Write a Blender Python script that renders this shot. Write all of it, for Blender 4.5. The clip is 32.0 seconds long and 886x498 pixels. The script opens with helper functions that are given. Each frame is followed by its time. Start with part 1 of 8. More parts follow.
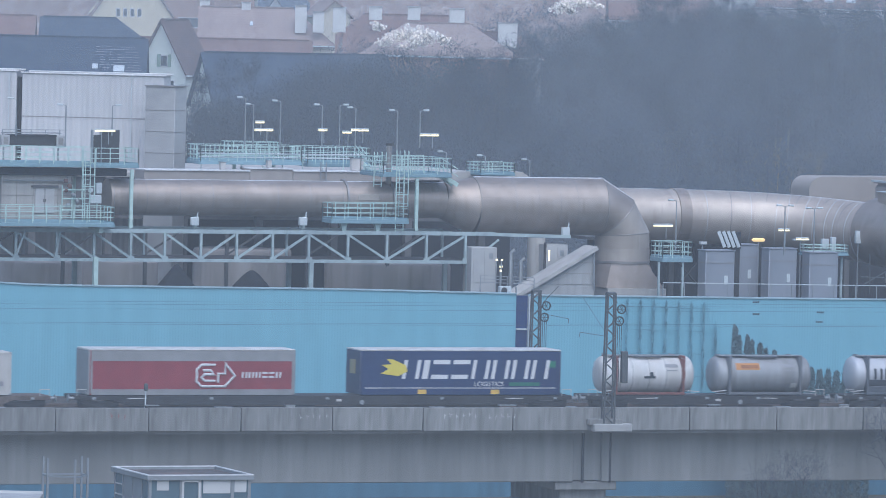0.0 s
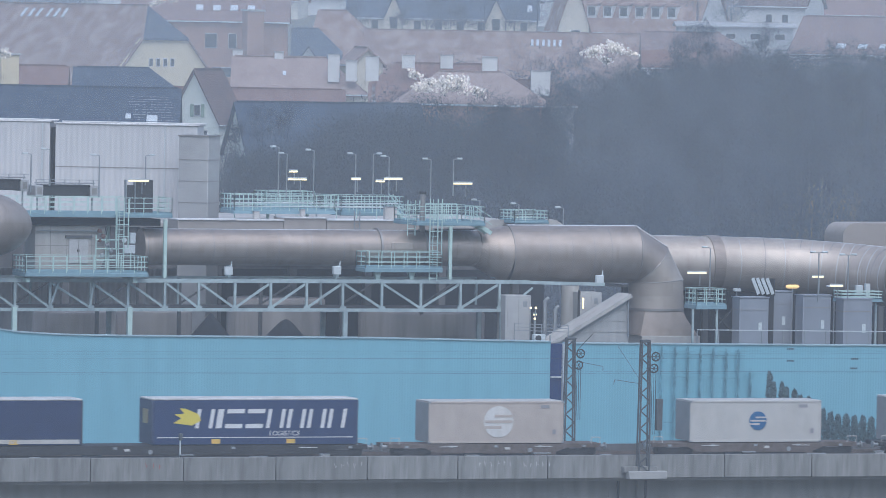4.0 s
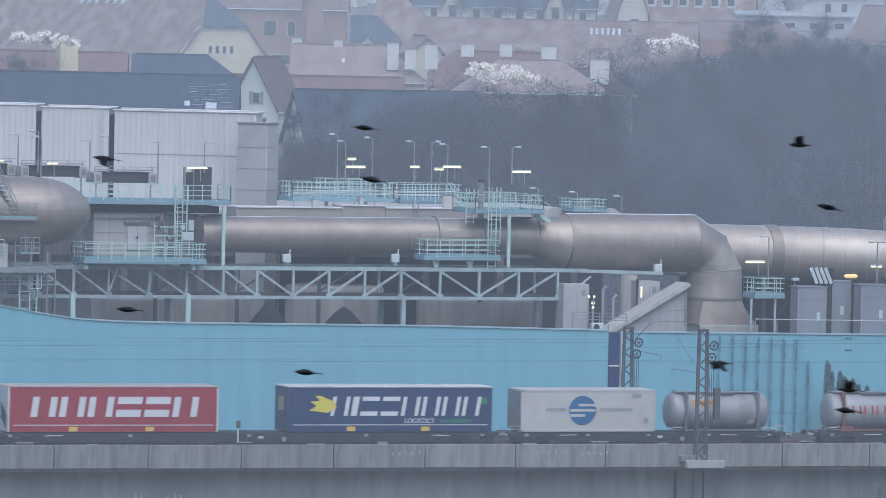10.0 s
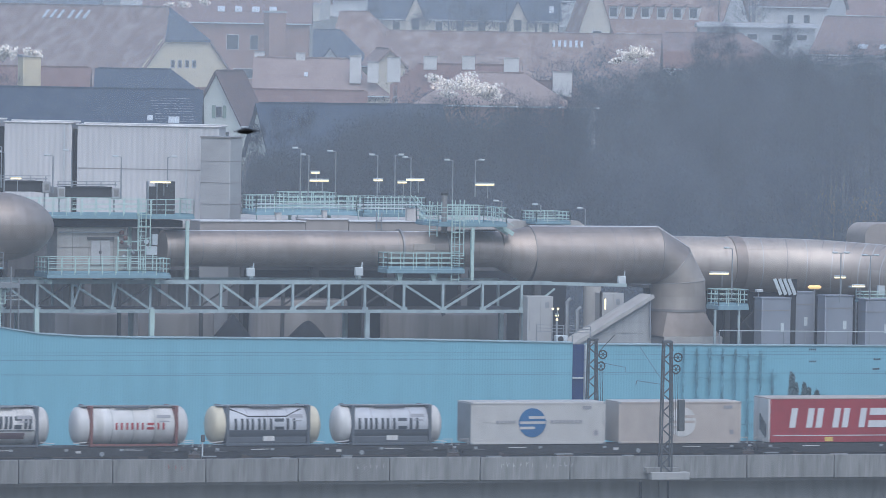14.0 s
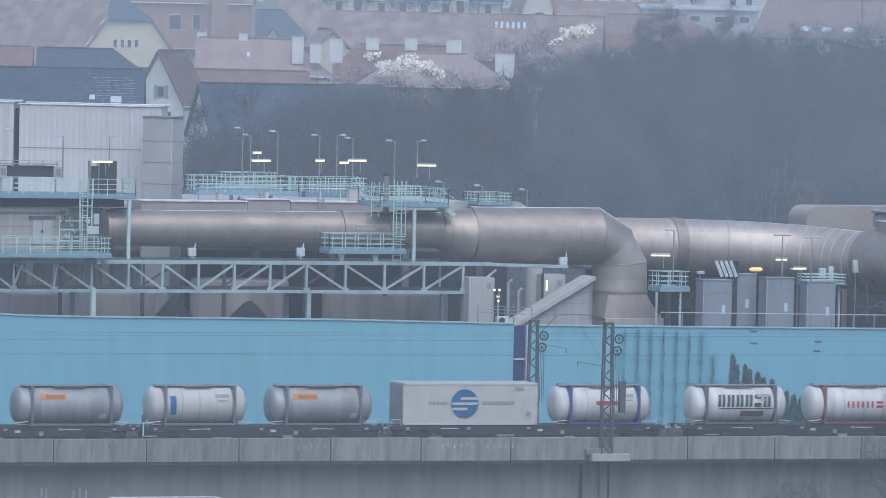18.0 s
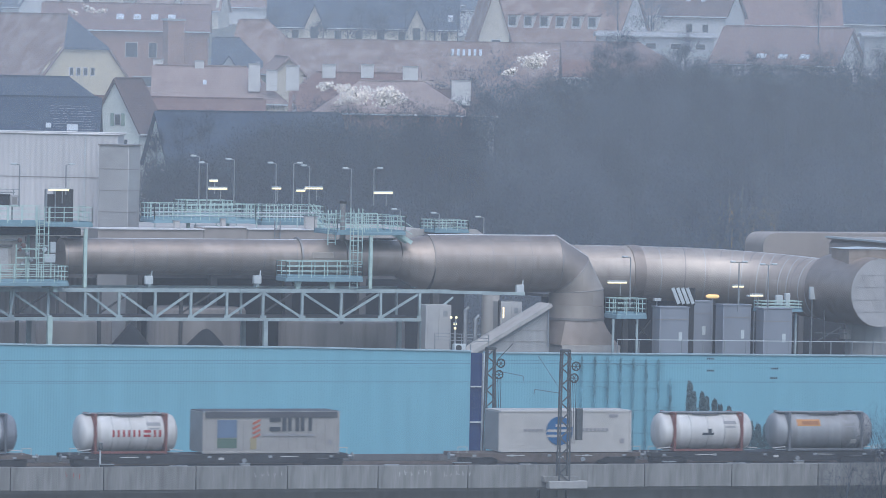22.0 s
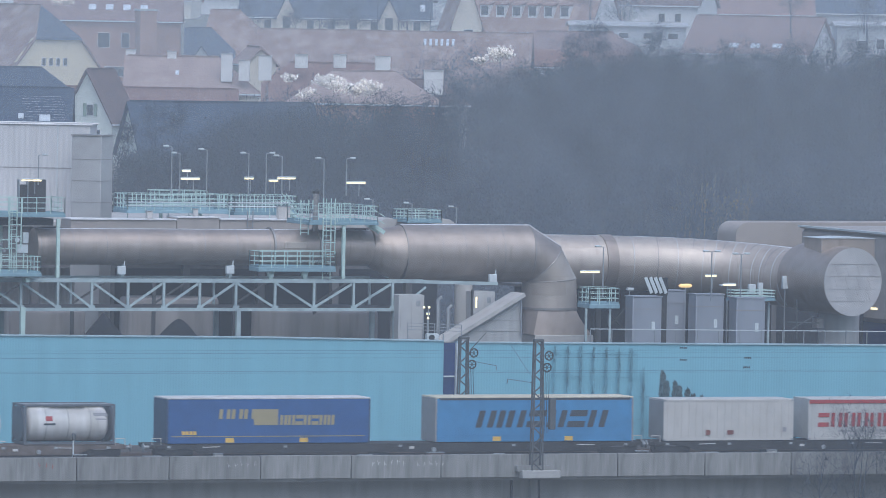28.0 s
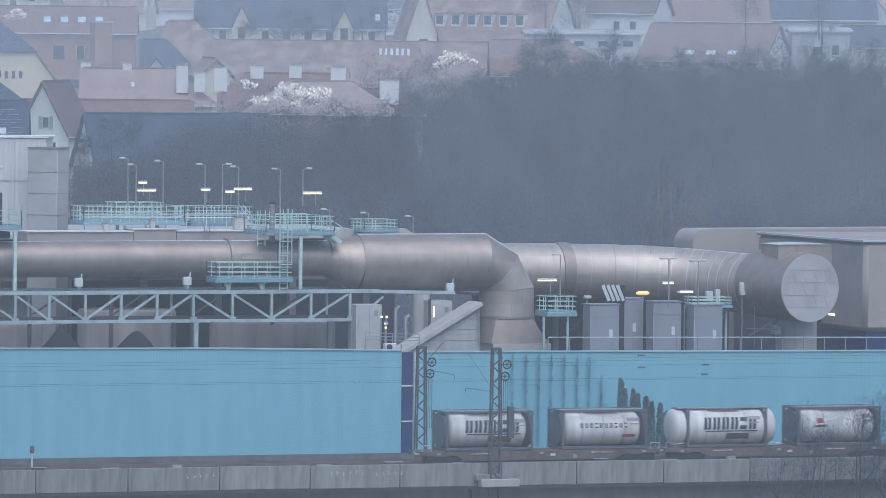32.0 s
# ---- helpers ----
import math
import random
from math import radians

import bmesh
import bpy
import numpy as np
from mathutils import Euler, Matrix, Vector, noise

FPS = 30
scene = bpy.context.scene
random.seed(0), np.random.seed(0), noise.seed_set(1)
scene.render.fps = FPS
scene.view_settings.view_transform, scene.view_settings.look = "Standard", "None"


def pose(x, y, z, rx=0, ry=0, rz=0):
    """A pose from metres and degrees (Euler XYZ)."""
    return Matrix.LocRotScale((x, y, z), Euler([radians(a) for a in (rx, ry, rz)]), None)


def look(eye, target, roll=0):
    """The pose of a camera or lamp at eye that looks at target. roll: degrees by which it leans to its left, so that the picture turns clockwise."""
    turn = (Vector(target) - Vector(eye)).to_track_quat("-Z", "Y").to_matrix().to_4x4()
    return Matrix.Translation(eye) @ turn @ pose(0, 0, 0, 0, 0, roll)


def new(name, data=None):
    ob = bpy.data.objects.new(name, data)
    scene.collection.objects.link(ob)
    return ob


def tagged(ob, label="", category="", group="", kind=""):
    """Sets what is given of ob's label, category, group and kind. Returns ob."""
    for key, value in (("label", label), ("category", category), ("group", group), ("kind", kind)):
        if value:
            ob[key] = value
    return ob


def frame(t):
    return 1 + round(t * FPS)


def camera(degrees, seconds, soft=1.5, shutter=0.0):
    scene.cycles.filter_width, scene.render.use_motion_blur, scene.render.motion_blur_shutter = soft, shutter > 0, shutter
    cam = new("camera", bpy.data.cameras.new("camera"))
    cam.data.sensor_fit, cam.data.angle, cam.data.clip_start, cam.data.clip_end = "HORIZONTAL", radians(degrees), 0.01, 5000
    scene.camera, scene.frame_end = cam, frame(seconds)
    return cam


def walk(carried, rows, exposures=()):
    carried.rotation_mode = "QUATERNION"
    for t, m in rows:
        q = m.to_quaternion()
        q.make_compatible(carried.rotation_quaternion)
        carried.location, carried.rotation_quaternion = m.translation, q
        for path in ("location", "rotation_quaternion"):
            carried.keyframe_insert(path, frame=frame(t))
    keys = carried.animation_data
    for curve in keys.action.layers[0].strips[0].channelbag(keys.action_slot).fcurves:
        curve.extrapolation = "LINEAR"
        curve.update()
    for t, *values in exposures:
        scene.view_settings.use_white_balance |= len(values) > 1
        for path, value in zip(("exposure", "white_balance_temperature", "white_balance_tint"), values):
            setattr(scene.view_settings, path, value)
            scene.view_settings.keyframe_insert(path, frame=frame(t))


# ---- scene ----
# One fixed standpoint high above the valley, a long lens that pans a little by hand.
EYE = Vector((-151.86, -417.22, 36.75))
cam = camera(7.2, 32.0, soft=0.35, shutter=0.28)


def aim(yaw, pitch, roll):
    y, p = radians(yaw), radians(pitch)
    way = Vector((math.sin(y) * math.cos(p), math.cos(y) * math.cos(p), math.sin(p)))
    return look(EYE, EYE + way * 400, roll)


walk(cam, [(t, aim(*a)) for t, *a in (
    (0.0, 20.725, -2.436, 1.351),
    (0.5, 20.656, -2.336, 1.281),
    (1.0, 20.523, -2.217, 1.286),
    (1.5, 20.425, -2.187, 1.218),
    (2.0, 20.388, -2.183, 1.104),
    (2.5, 20.390, -2.169, 1.100),
    (3.0, 20.433, -2.167, 1.039),
    (3.5, 20.457, -2.125, 1.073),
    (5.5, 20.331, -1.844, 0.987),
    (6.0, 20.274, -1.855, 0.989),
    (6.5, 20.233, -1.986, 1.012),
    (7.0, 20.172, -2.072, 1.014),
    (7.5, 20.084, -2.098, 0.883),
    (8.0, 20.025, -2.140, 0.959),
    (8.5, 20.011, -2.160, 1.031),
    (9.0, 20.000, -2.175, 1.200),
    (9.5, 19.981, -2.166, 1.264),
    (10.0, 19.968, -2.154, 1.248),
    (10.5, 19.940, -2.081, 1.104),
    (11.0, 19.911, -2.049, 1.027),
    (11.5, 19.896, -2.056, 1.026),
    (12.0, 19.925, -2.062, 1.010),
    (12.5, 20.051, -2.067, 0.949),
    (13.0, 20.129, -2.064, 0.865),
    (13.5, 20.192, -2.059, 0.893),
    (14.0, 20.262, -2.043, 0.972),
    (14.5, 20.311, -2.053, 0.944),
    (16.5, 20.560, -2.123, 1.376),
    (17.0, 20.621, -2.131, 1.274),
    (17.5, 20.685, -2.160, 1.256),
    (18.0, 20.740, -2.190, 1.218),
    (18.5, 20.797, -2.233, 1.259),
    (19.0, 20.847, -2.272, 1.175),
    (19.5, 20.918, -2.314, 1.168),
    (20.0, 20.996, -2.373, 1.216),
    (20.5, 21.058, -2.391, 1.127),
    (21.0, 21.073, -2.292, 1.138),
    (21.5, 21.086, -2.053, 1.118),
    (22.0, 21.088, -1.959, 1.130),
    (22.5, 21.090, -1.938, 1.127),
    (23.0, 21.058, -1.954, 1.254),
    (23.5, 21.029, -2.001, 1.032),
    (24.0, 21.017, -2.029, 0.942),
    (24.5, 21.024, -2.041, 0.910),
    (26.5, 21.114, -2.050, 1.113),
    (27.0, 21.165, -2.088, 1.241),
    (27.5, 21.220, -2.099, 1.153),
    (28.0, 21.311, -2.038, 1.045),
    (28.5, 21.410, -1.909, 0.960),
    (29.0, 21.484, -1.794, 0.900),
    (29.5, 21.505, -1.807, 0.807),
    (30.0, 21.541, -1.948, 0.794),
    (30.5, 21.577, -1.990, 0.813),
    (31.0, 21.623, -1.981, 0.852),
    (31.5, 21.667, -1.967, 0.747),
    (32.0, 21.660, -1.957, 0.562),

)], exposures=[(0, -0.42, 5020, 8), (1.2, -0.43, 5100, 8), (3, -0.45, 5170, 8), (6, -0.48, 5230, 8), (32, -0.50, 5190, 8)])

# ---- world and light ----
SUN_AZ, SUN_EL = 190.0, 56.0
world = bpy.data.worlds.new("sky")
scene.world = world
world.use_nodes = True
wn = world.node_tree
sky = wn.nodes.new("ShaderNodeTexSky")
sky.sky_type, sky.sun_disc = "NISHITA", False
sky.sun_elevation, sky.sun_rotation = radians(SUN_EL), radians(SUN_AZ)
sky.dust_density, sky.air_density = 3.0, 1.4
wn.links.new(sky.outputs[0], wn.nodes["Background"].inputs[0])
wn.nodes["Background"].inputs[1].default_value = 0.15
sun = new("sun", bpy.data.lights.new("sun", "SUN"))
sun.data.energy, sun.data.angle, sun.data.color = 2.3, radians(70), (1.0, 0.86, 0.70)
sun.matrix_basis = look(Vector((math.sin(radians(SUN_AZ)) * 300, math.cos(radians(SUN_AZ)) * 300, 300 * math.tan(radians(SUN_EL)))), (0, 0, 0))


# ---- building helpers ----
class Shape:
    """Points and faces of one mesh."""

    def __init__(self):
        self.v, self.f = [], []

    def add(self, pts, faces):
        n = len(self.v)
        self.v += [tuple(p) for p in pts]
        self.f += [tuple(n + i for i in f) for f in faces]
        return self

    def box(self, x0, x1, y0, y1, z0, z1, c=0.0):
        if c <= 0:
            p = [(x, y, z) for x in (x0, x1) for y in (y0, y1) for z in (z0, z1)]
            return self.add(p, [(0, 1, 3, 2), (4, 6, 7, 5), (0, 4, 5, 1), (2, 3, 7, 6), (0, 2, 6, 4), (1, 5, 7, 3)])
        lo, hi, pts, key = (x0, y0, z0), (x1, y1, z1), [], {}
        for sx in (0, 1):
            for sy in (0, 1):
                for sz in (0, 1):
                    for a in range(3):
                        s = (sx, sy, sz)
                        key[(s, a)] = len(pts)
                        pts.append([(hi[i] if s[i] else lo[i]) if i == a else (hi[i] - c if s[i] else lo[i] + c) for i in range(3)])
        faces = []
        for a in range(3):
            b, d = (a + 1) % 3, (a + 2) % 3
            for s in (0, 1):
                def k(u, w, ax):
                    q = [0, 0, 0]
                    q[a], q[b], q[d] = s, u, w
                    return key[(tuple(q), ax)]
                faces.append((k(0, 0, a), k(1, 0, a), k(1, 1, a), k(0, 1, a)))
                for u in (0, 1):
                    q0, q1 = [0, 0, 0], [0, 0, 0]
                    q0[a], q0[b], q0[d] = s, u, 0
                    q1[a], q1[b], q1[d] = s, u, 1
                    faces.append((key[(tuple(q0), a)], key[(tuple(q1), a)], key[(tuple(q1), b)], key[(tuple(q0), b)]))
        for sx in (0, 1):
            for sy in (0, 1):
                for sz in (0, 1):
                    faces.append(tuple(key[((sx, sy, sz), a)] for a in range(3)))
        return self.add(pts, faces)

    def rod(self, p, q, r, n=8, r2=None, caps=True):
        p, q = Vector(p), Vector(q)
        r2 = r if r2 is None else r2
        w = (q - p).normalized()
        u = w.orthogonal().normalized()
        v = w.cross(u)
        ring = [(u * math.cos(2 * math.pi * (i + 0.5) / n) + v * math.sin(2 * math.pi * (i + 0.5) / n)) for i in range(n)]
        pts = [p + d * r for d in ring] + [q + d * r2 for d in ring]
        faces = [(i, (i + 1) % n, n + (i + 1) % n, n + i) for i in range(n)]
        if caps:
            faces += [tuple(range(n - 1, -1, -1)), tuple(range(n, 2 * n))]
        return self.add(pts, faces)

    def bar(self, p, q, w, h=None, up=(0, 0, 1)):
        """A straight bar of rectangular section w (sideways) by h (upwards)."""
        p, q = Vector(p), Vector(q)
        h = w if h is None else h
        d = (q - p).normalized()
        u = Vector(up)
        if abs(d.dot(u)) > 0.99:
            u = Vector((1, 0, 0))
        s = d.cross(u).normalized() * w / 2
        t = s.cross(d).normalized() * h / 2
        pts = [a + e * s + g * t for a in (p, q) for e, g in ((-1, -1), (1, -1), (1, 1), (-1, 1))]
        return self.add(pts, [(3, 2, 1, 0), (4, 5, 6, 7), (0, 1, 5, 4), (1, 2, 6, 5), (2, 3, 7, 6), (3, 0, 4, 7)])

    def tube(self, path, radii, n=32, caps=True):
        """A pipe of round section swept along a path."""
        path = [Vector(p) for p in path]
        radii = radii if isinstance(radii, (list, tuple)) else [radii] * len(path)
        pts, up = [], None
        for i, p in enumerate(path):
            a, b = path[max(i - 1, 0)], path[min(i + 1, len(path) - 1)]
            d = (b - a).normalized()
            if up is None:
                up = d.orthogonal().normalized()
            up = (up - d * up.dot(d)).normalized()
            v = d.cross(up)
            k = 1.0
            if 0 < i < len(path) - 1:
                k = 1 / max(0.5, math.cos((path[i] - a).angle(b - path[i]) / 2))
            bend = ((b - p).normalized() - (p - a).normalized()) if k > 1.0001 else Vector()
            bend = bend.normalized() if bend.length > 0 else bend
            for j in range(n):
                e = up * math.cos(2 * math.pi * j / n) + v * math.sin(2 * math.pi * j / n)
                e = e + bend * (e.dot(bend) * (k - 1))
                pts.append(p + e * radii[i])
        m = len(path)
        faces = [(i * n + j, i * n + (j + 1) % n, (i + 1) * n + (j + 1) % n, (i + 1) * n + j) for i in range(m - 1) for j in range(n)]
        if caps:
            faces += [tuple(range(n - 1, -1, -1)), tuple(range((m - 1) * n, m * n))]
        return self.add(pts, faces)

    def lathe(self, profile, axis="x", at=(0, 0, 0), n=28):
        """Turn (along, radius) pairs about an axis through at."""
        pts = []
        for s, r in profile:
            for j in range(n):
                a = 2 * math.pi * j / n
                c = (s, r * math.cos(a), r * math.sin(a))
                if axis == "y":
                    c = (c[1], c[0], c[2])
                if axis == "z":
                    c = (c[1], c[2], c[0])
                pts.append((at[0] + c[0], at[1] + c[1], at[2] + c[2]))
        m = len(profile)
        faces = [(i * n + j, i * n + (j + 1) % n, (i + 1) * n + (j + 1) % n, (i + 1) * n + j) for i in range(m - 1) for j in range(n)]
        faces += [tuple(range(n - 1, -1, -1)), tuple(range((m - 1) * n, m * n))]
        return self.add(pts, faces)

    def prism(self, poly, y0, y1):
        """A flat outline of (x, z) points, drawn out from y0 to y1."""
        n = len(poly)
        pts = [(x, y0, z) for x, z in poly] + [(x, y1, z) for x, z in poly]
        return self.add(pts, [tuple(range(n)), tuple(range(2 * n - 1, n - 1, -1))] + [(i, n + i, n + (i + 1) % n, (i + 1) % n) for i in range(n)])

    def slab(self, poly, drop):
        """A sheet of 3D points with thickness, given by the shift of its lower side."""
        n, d = len(poly), Vector(drop)
        pts = [Vector(p) for p in poly] + [Vector(p) + d for p in poly]
        return self.add(pts, [tuple(range(n)), tuple(range(2 * n - 1, n - 1, -1))] + [(i, n + i, n + (i + 1) % n, (i + 1) % n) for i in range(n)])

    def mesh(self, name, origin, smooth=True, tidy=True):
        o = Vector(origin)
        me = bpy.data.meshes.new(name)
        me.from_pydata([Vector(p) - o for p in self.v], [], self.f)
        if tidy:
            bm = bmesh.new()
            bm.from_mesh(me)
            bmesh.ops.recalc_face_normals(bm, faces=bm.faces)
            bm.to_mesh(me)
            bm.free()
        if smooth:
            me.polygons.foreach_set("use_smooth", [True] * len(me.polygons))
            me.set_sharp_from_angle(angle=radians(38))
        me.update()
        return me


ORIGIN = {}


def thing(name, label, category, at=(0, 0, 0), rz=0.0, group="", kind="", local=False):
    """An empty at a thing's base. Its parts are written in world metres, or in its own if local."""
    ob = tagged(new(name), label, category, group, kind)
    ob.matrix_basis = pose(*at, 0, 0, rz)
    ob.empty_display_size = 0.2
    ORIGIN[ob] = Vector((0, 0, 0)) if local or rz else Vector(at)
    return ob


def part(name, shape, material, parent, label="", smooth=True):
    o = ORIGIN[parent]
    me = shape.mesh(name, o, smooth)
    me.materials.append(material)
    ob = new(name, me)
    ob.parent = parent
    ORIGIN[ob] = o
    return tagged(ob, label)


def single(name, shape, material, label, category, kind="", group="", at=(0, 0, 0), smooth=True, tidy=True):
    """A thing or a piece of the setting that is one mesh."""
    me = shape.mesh(name, at, smooth, tidy)
    me.materials.append(material)
    ob = new(name, me)
    ob.location = at
    ORIGIN[ob] = Vector(at)
    return tagged(ob, label, category, group, kind)


# ---- materials ----
def material(name, colour, rough=0.6, metal=0.0, vary=0.12, grain=6.0, stain=0.5, bump=0.0, second=None, streak=False, bands=None, spec=0.3, emit=0.0, each=0.0):
    """A surface with fine grain and broad stains. second: the colour of the stains; streak: they run downwards;
    bands: (axis, per metre, depth) for corrugation or courses; each: how much one piece differs from the next."""
    m = bpy.data.materials.new(name)
    m.use_nodes = True
    nt = m.node_tree
    b = nt.nodes["Principled BSDF"]
    N, Lk = nt.nodes.new, nt.links.new
    tc = N("ShaderNodeTexCoord")
    base = tuple(colour) + (1,)
    dark = tuple(second) + (1,) if second else tuple(c * 0.62 for c in colour) + (1,)
    mp = N("ShaderNodeMapping")
    mp.inputs["Scale"].default_value = (1, 1, 0.12) if streak else (1, 1, 1)
    Lk(tc.outputs["Object"], mp.inputs[0])
    big = N("ShaderNodeTexNoise")
    big.inputs["Scale"].default_value, big.inputs["Detail"].default_value = stain, 6
    Lk(mp.outputs[0], big.inputs["Vector"])
    ramp = N("ShaderNodeMapRange")
    ramp.inputs[1].default_value, ramp.inputs[2].default_value = 0.42, 0.72
    ramp.inputs[4].default_value = min(1.0, vary * 4)
    Lk(big.outputs[0], ramp.inputs[0])
    mix = N("ShaderNodeMix")
    mix.data_type = "RGBA"
    mix.inputs[6].default_value, mix.inputs[7].default_value = base, dark
    Lk(ramp.outputs[0], mix.inputs[0])
    fine = N("ShaderNodeTexNoise")
    fine.inputs["Scale"].default_value, fine.inputs["Detail"].default_value = grain, 4
    Lk(mp.outputs[0], fine.inputs["Vector"])
    fr = N("ShaderNodeMapRange")
    fr.inputs[1].default_value, fr.inputs[2].default_value = 0.25, 0.75
    fr.inputs[3].default_value, fr.inputs[4].default_value = 1 - vary, 1 + vary
    Lk(fine.outputs[0], fr.inputs[0])
    hsv = N("ShaderNodeHueSaturation")
    Lk(mix.outputs[2], hsv.inputs["Color"])
    value = fr.outputs[0]
    if each:
        info = N("ShaderNodeObjectInfo")
        er = N("ShaderNodeMapRange")
        er.inputs[3].default_value, er.inputs[4].default_value = 1 - each, 1 + each
        Lk(info.outputs["Random"], er.inputs[0])
        mul = N("ShaderNodeMath")
        mul.operation = "MULTIPLY"
        Lk(value, mul.inputs[0])
        Lk(er.outputs[0], mul.inputs[1])
        value = mul.outputs[0]
    Lk(value, hsv.inputs["Value"])
    Lk(hsv.outputs[0], b.inputs["Base Color"])
    b.inputs["Roughness"].default_value, b.inputs["Metallic"].default_value = rough, metal
    b.inputs["Specular IOR Level"].default_value = spec
    rr = N("ShaderNodeMapRange")
    rr.inputs[3].default_value, rr.inputs[4].default_value = max(0.05, rough - 0.12), min(1, rough + 0.12)
    Lk(big.outputs[0], rr.inputs[0])
    Lk(rr.outputs[0], b.inputs["Roughness"])
    height = fine.outputs[0]
    if bands:
        axis, per, depth = bands
        wv = N("ShaderNodeTexWave")
        wv.bands_direction = axis
        wv.inputs["Scale"].default_value = per / 2
        wv.inputs["Distortion"].default_value = 0.0
        Lk(tc.outputs["Object"], wv.inputs["Vector"])
        bp0 = N("ShaderNodeBump")
        bp0.inputs["Distance"].default_value, bp0.inputs["Strength"].default_value = depth, 1.0
        Lk(wv.outputs["Fac"], bp0.inputs["Height"])
        Lk(bp0.outputs[0], b.inputs["Normal"])
    if bump:
        bp = N("ShaderNodeBump")
        bp.inputs["Distance"].default_value, bp.inputs["Strength"].default_value = bump, 0.8
        Lk(height, bp.inputs["Height"])
        if bands:
            Lk(bp0.outputs[0], bp.inputs["Normal"])
        Lk(bp.outputs[0], b.inputs["Normal"])
    if emit:
        b.inputs["Emission Color"].default_value = base
        b.inputs["Emission Strength"].default_value = emit
    return m


BLUE_WALL = material("blue_cladding", (0.235, 0.475, 0.585), 0.55, vary=0.07, grain=1.2, stain=0.12, second=(0.205, 0.475, 0.60), streak=True, bands=("X", 3.2, 0.005))
NAVY_PANEL = material("navy_panel", (0.025, 0.05, 0.16), 0.4, vary=0.1, grain=2)
COPING = material("blue_grey_coping", (0.40, 0.54, 0.61), 0.5, vary=0.1)
CAP_METAL = material("pale_flashing", (0.62, 0.66, 0.68), 0.45, vary=0.1)


def lagging(name, colour, stain_colour, rough, metal, sheet=(2.3, 0.95)):
    """Sheet-metal lagging: single sheets that differ a little, fine joints, brownish run-off stains and dents."""
    m = material(name, colour, rough, metal, vary=0.10, grain=1.3, stain=0.35, second=stain_colour, bump=0.012)
    nt = m.node_tree
    b = nt.nodes["Principled BSDF"]
    N, Lk = nt.nodes.new, nt.links.new
    tc, sep, com, br, mp, nz, mr, m1, m2 = (N("ShaderNode" + k) for k in ("TexCoord", "SeparateXYZ", "CombineXYZ", "TexBrick", "Mapping", "TexNoise", "MapRange", "Mix", "Mix"))
    Lk(tc.outputs["Object"], sep.inputs[0])
    Lk(sep.outputs[0], com.inputs[0])
    Lk(sep.outputs[2], com.inputs[1])
    Lk(com.outputs[0], br.inputs["Vector"])
    br.inputs["Color1"].default_value, br.inputs["Color2"].default_value, br.inputs["Mortar"].default_value = (1, 1, 1, 1), (0.90, 0.89, 0.88, 1), (0.78, 0.77, 0.76, 1)
    br.inputs["Scale"].default_value, br.inputs["Mortar Size"].default_value = 1.0, 0.010
    br.inputs["Brick Width"].default_value, br.inputs["Row Height"].default_value = sheet
    mp.inputs["Scale"].default_value = (1, 1, 0.1)
    Lk(tc.outputs["Object"], mp.inputs[0])
    nz.inputs["Scale"].default_value, nz.inputs["Detail"].default_value = 2.2, 6
    Lk(mp.outputs[0], nz.inputs["Vector"])
    mr.inputs[1].default_value, mr.inputs[2].default_value = 0.55, 0.75
    mr.inputs[4].default_value = 0.45
    Lk(nz.outputs[0], mr.inputs[0])
    m1.data_type = m2.data_type = "RGBA"
    m1.blend_type = "MULTIPLY"
    m1.inputs[0].default_value = 1.0
    old = b.inputs["Base Color"].links[0].from_socket
    Lk(old, m1.inputs[6])
    Lk(br.outputs[0], m1.inputs[7])
    Lk(mr.outputs[0], m2.inputs[0])
    Lk(m1.outputs[2], m2.inputs[6])
    m2.inputs[7].default_value = (*stain_colour, 1)
    Lk(m2.outputs[2], b.inputs["Base Color"])
    return m


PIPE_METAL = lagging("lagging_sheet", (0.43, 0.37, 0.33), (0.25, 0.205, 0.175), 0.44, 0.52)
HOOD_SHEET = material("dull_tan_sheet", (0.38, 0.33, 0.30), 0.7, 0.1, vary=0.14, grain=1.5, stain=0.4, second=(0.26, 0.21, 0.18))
PIPE_BRIGHT = lagging("brightened_lagging_sheet", (0.55, 0.485, 0.435), (0.36, 0.305, 0.265), 0.48, 0.42, (1.7, 1.3))
# White of frosted roof edges, also used to paint the sheen on duct crowns.
FROST_AND_SHEEN = material("frost_and_sheen", (0.80, 0.79, 0.80), 0.6, vary=0.12, grain=3, stain=0.8, second=(0.55, 0.53, 0.52))
SEAM_METAL = material("seam_band", (0.36, 0.34, 0.33), 0.5, 0.5, vary=0.1)
TEAL_STEEL = material("pale_teal_paint", (0.54, 0.68, 0.635), 0.5, vary=0.10, grain=3, stain=0.6, second=(0.40, 0.51, 0.50))
TRUSS_STEEL = material("blue_grey_paint", (0.42, 0.50, 0.515), 0.5, vary=0.14, grain=3, stain=0.6, second=(0.23, 0.28, 0.31))
DECK_STEEL = material("mid_blue_deck_paint", (0.25, 0.38, 0.44), 0.5, vary=0.10, grain=3, stain=0.6, second=(0.22, 0.31, 0.37))
GALV = material("galvanised_steel", (0.35, 0.37, 0.39), 0.45, 0.4, vary=0.12, grain=4)
WHITE_CLAD = material("white_trapezoid_cladding", (0.61, 0.60, 0.61), 0.5, vary=0.06, grain=1.2, stain=0.25, second=(0.55, 0.54, 0.55), streak=True, bands=("X", 1.6, 0.035))
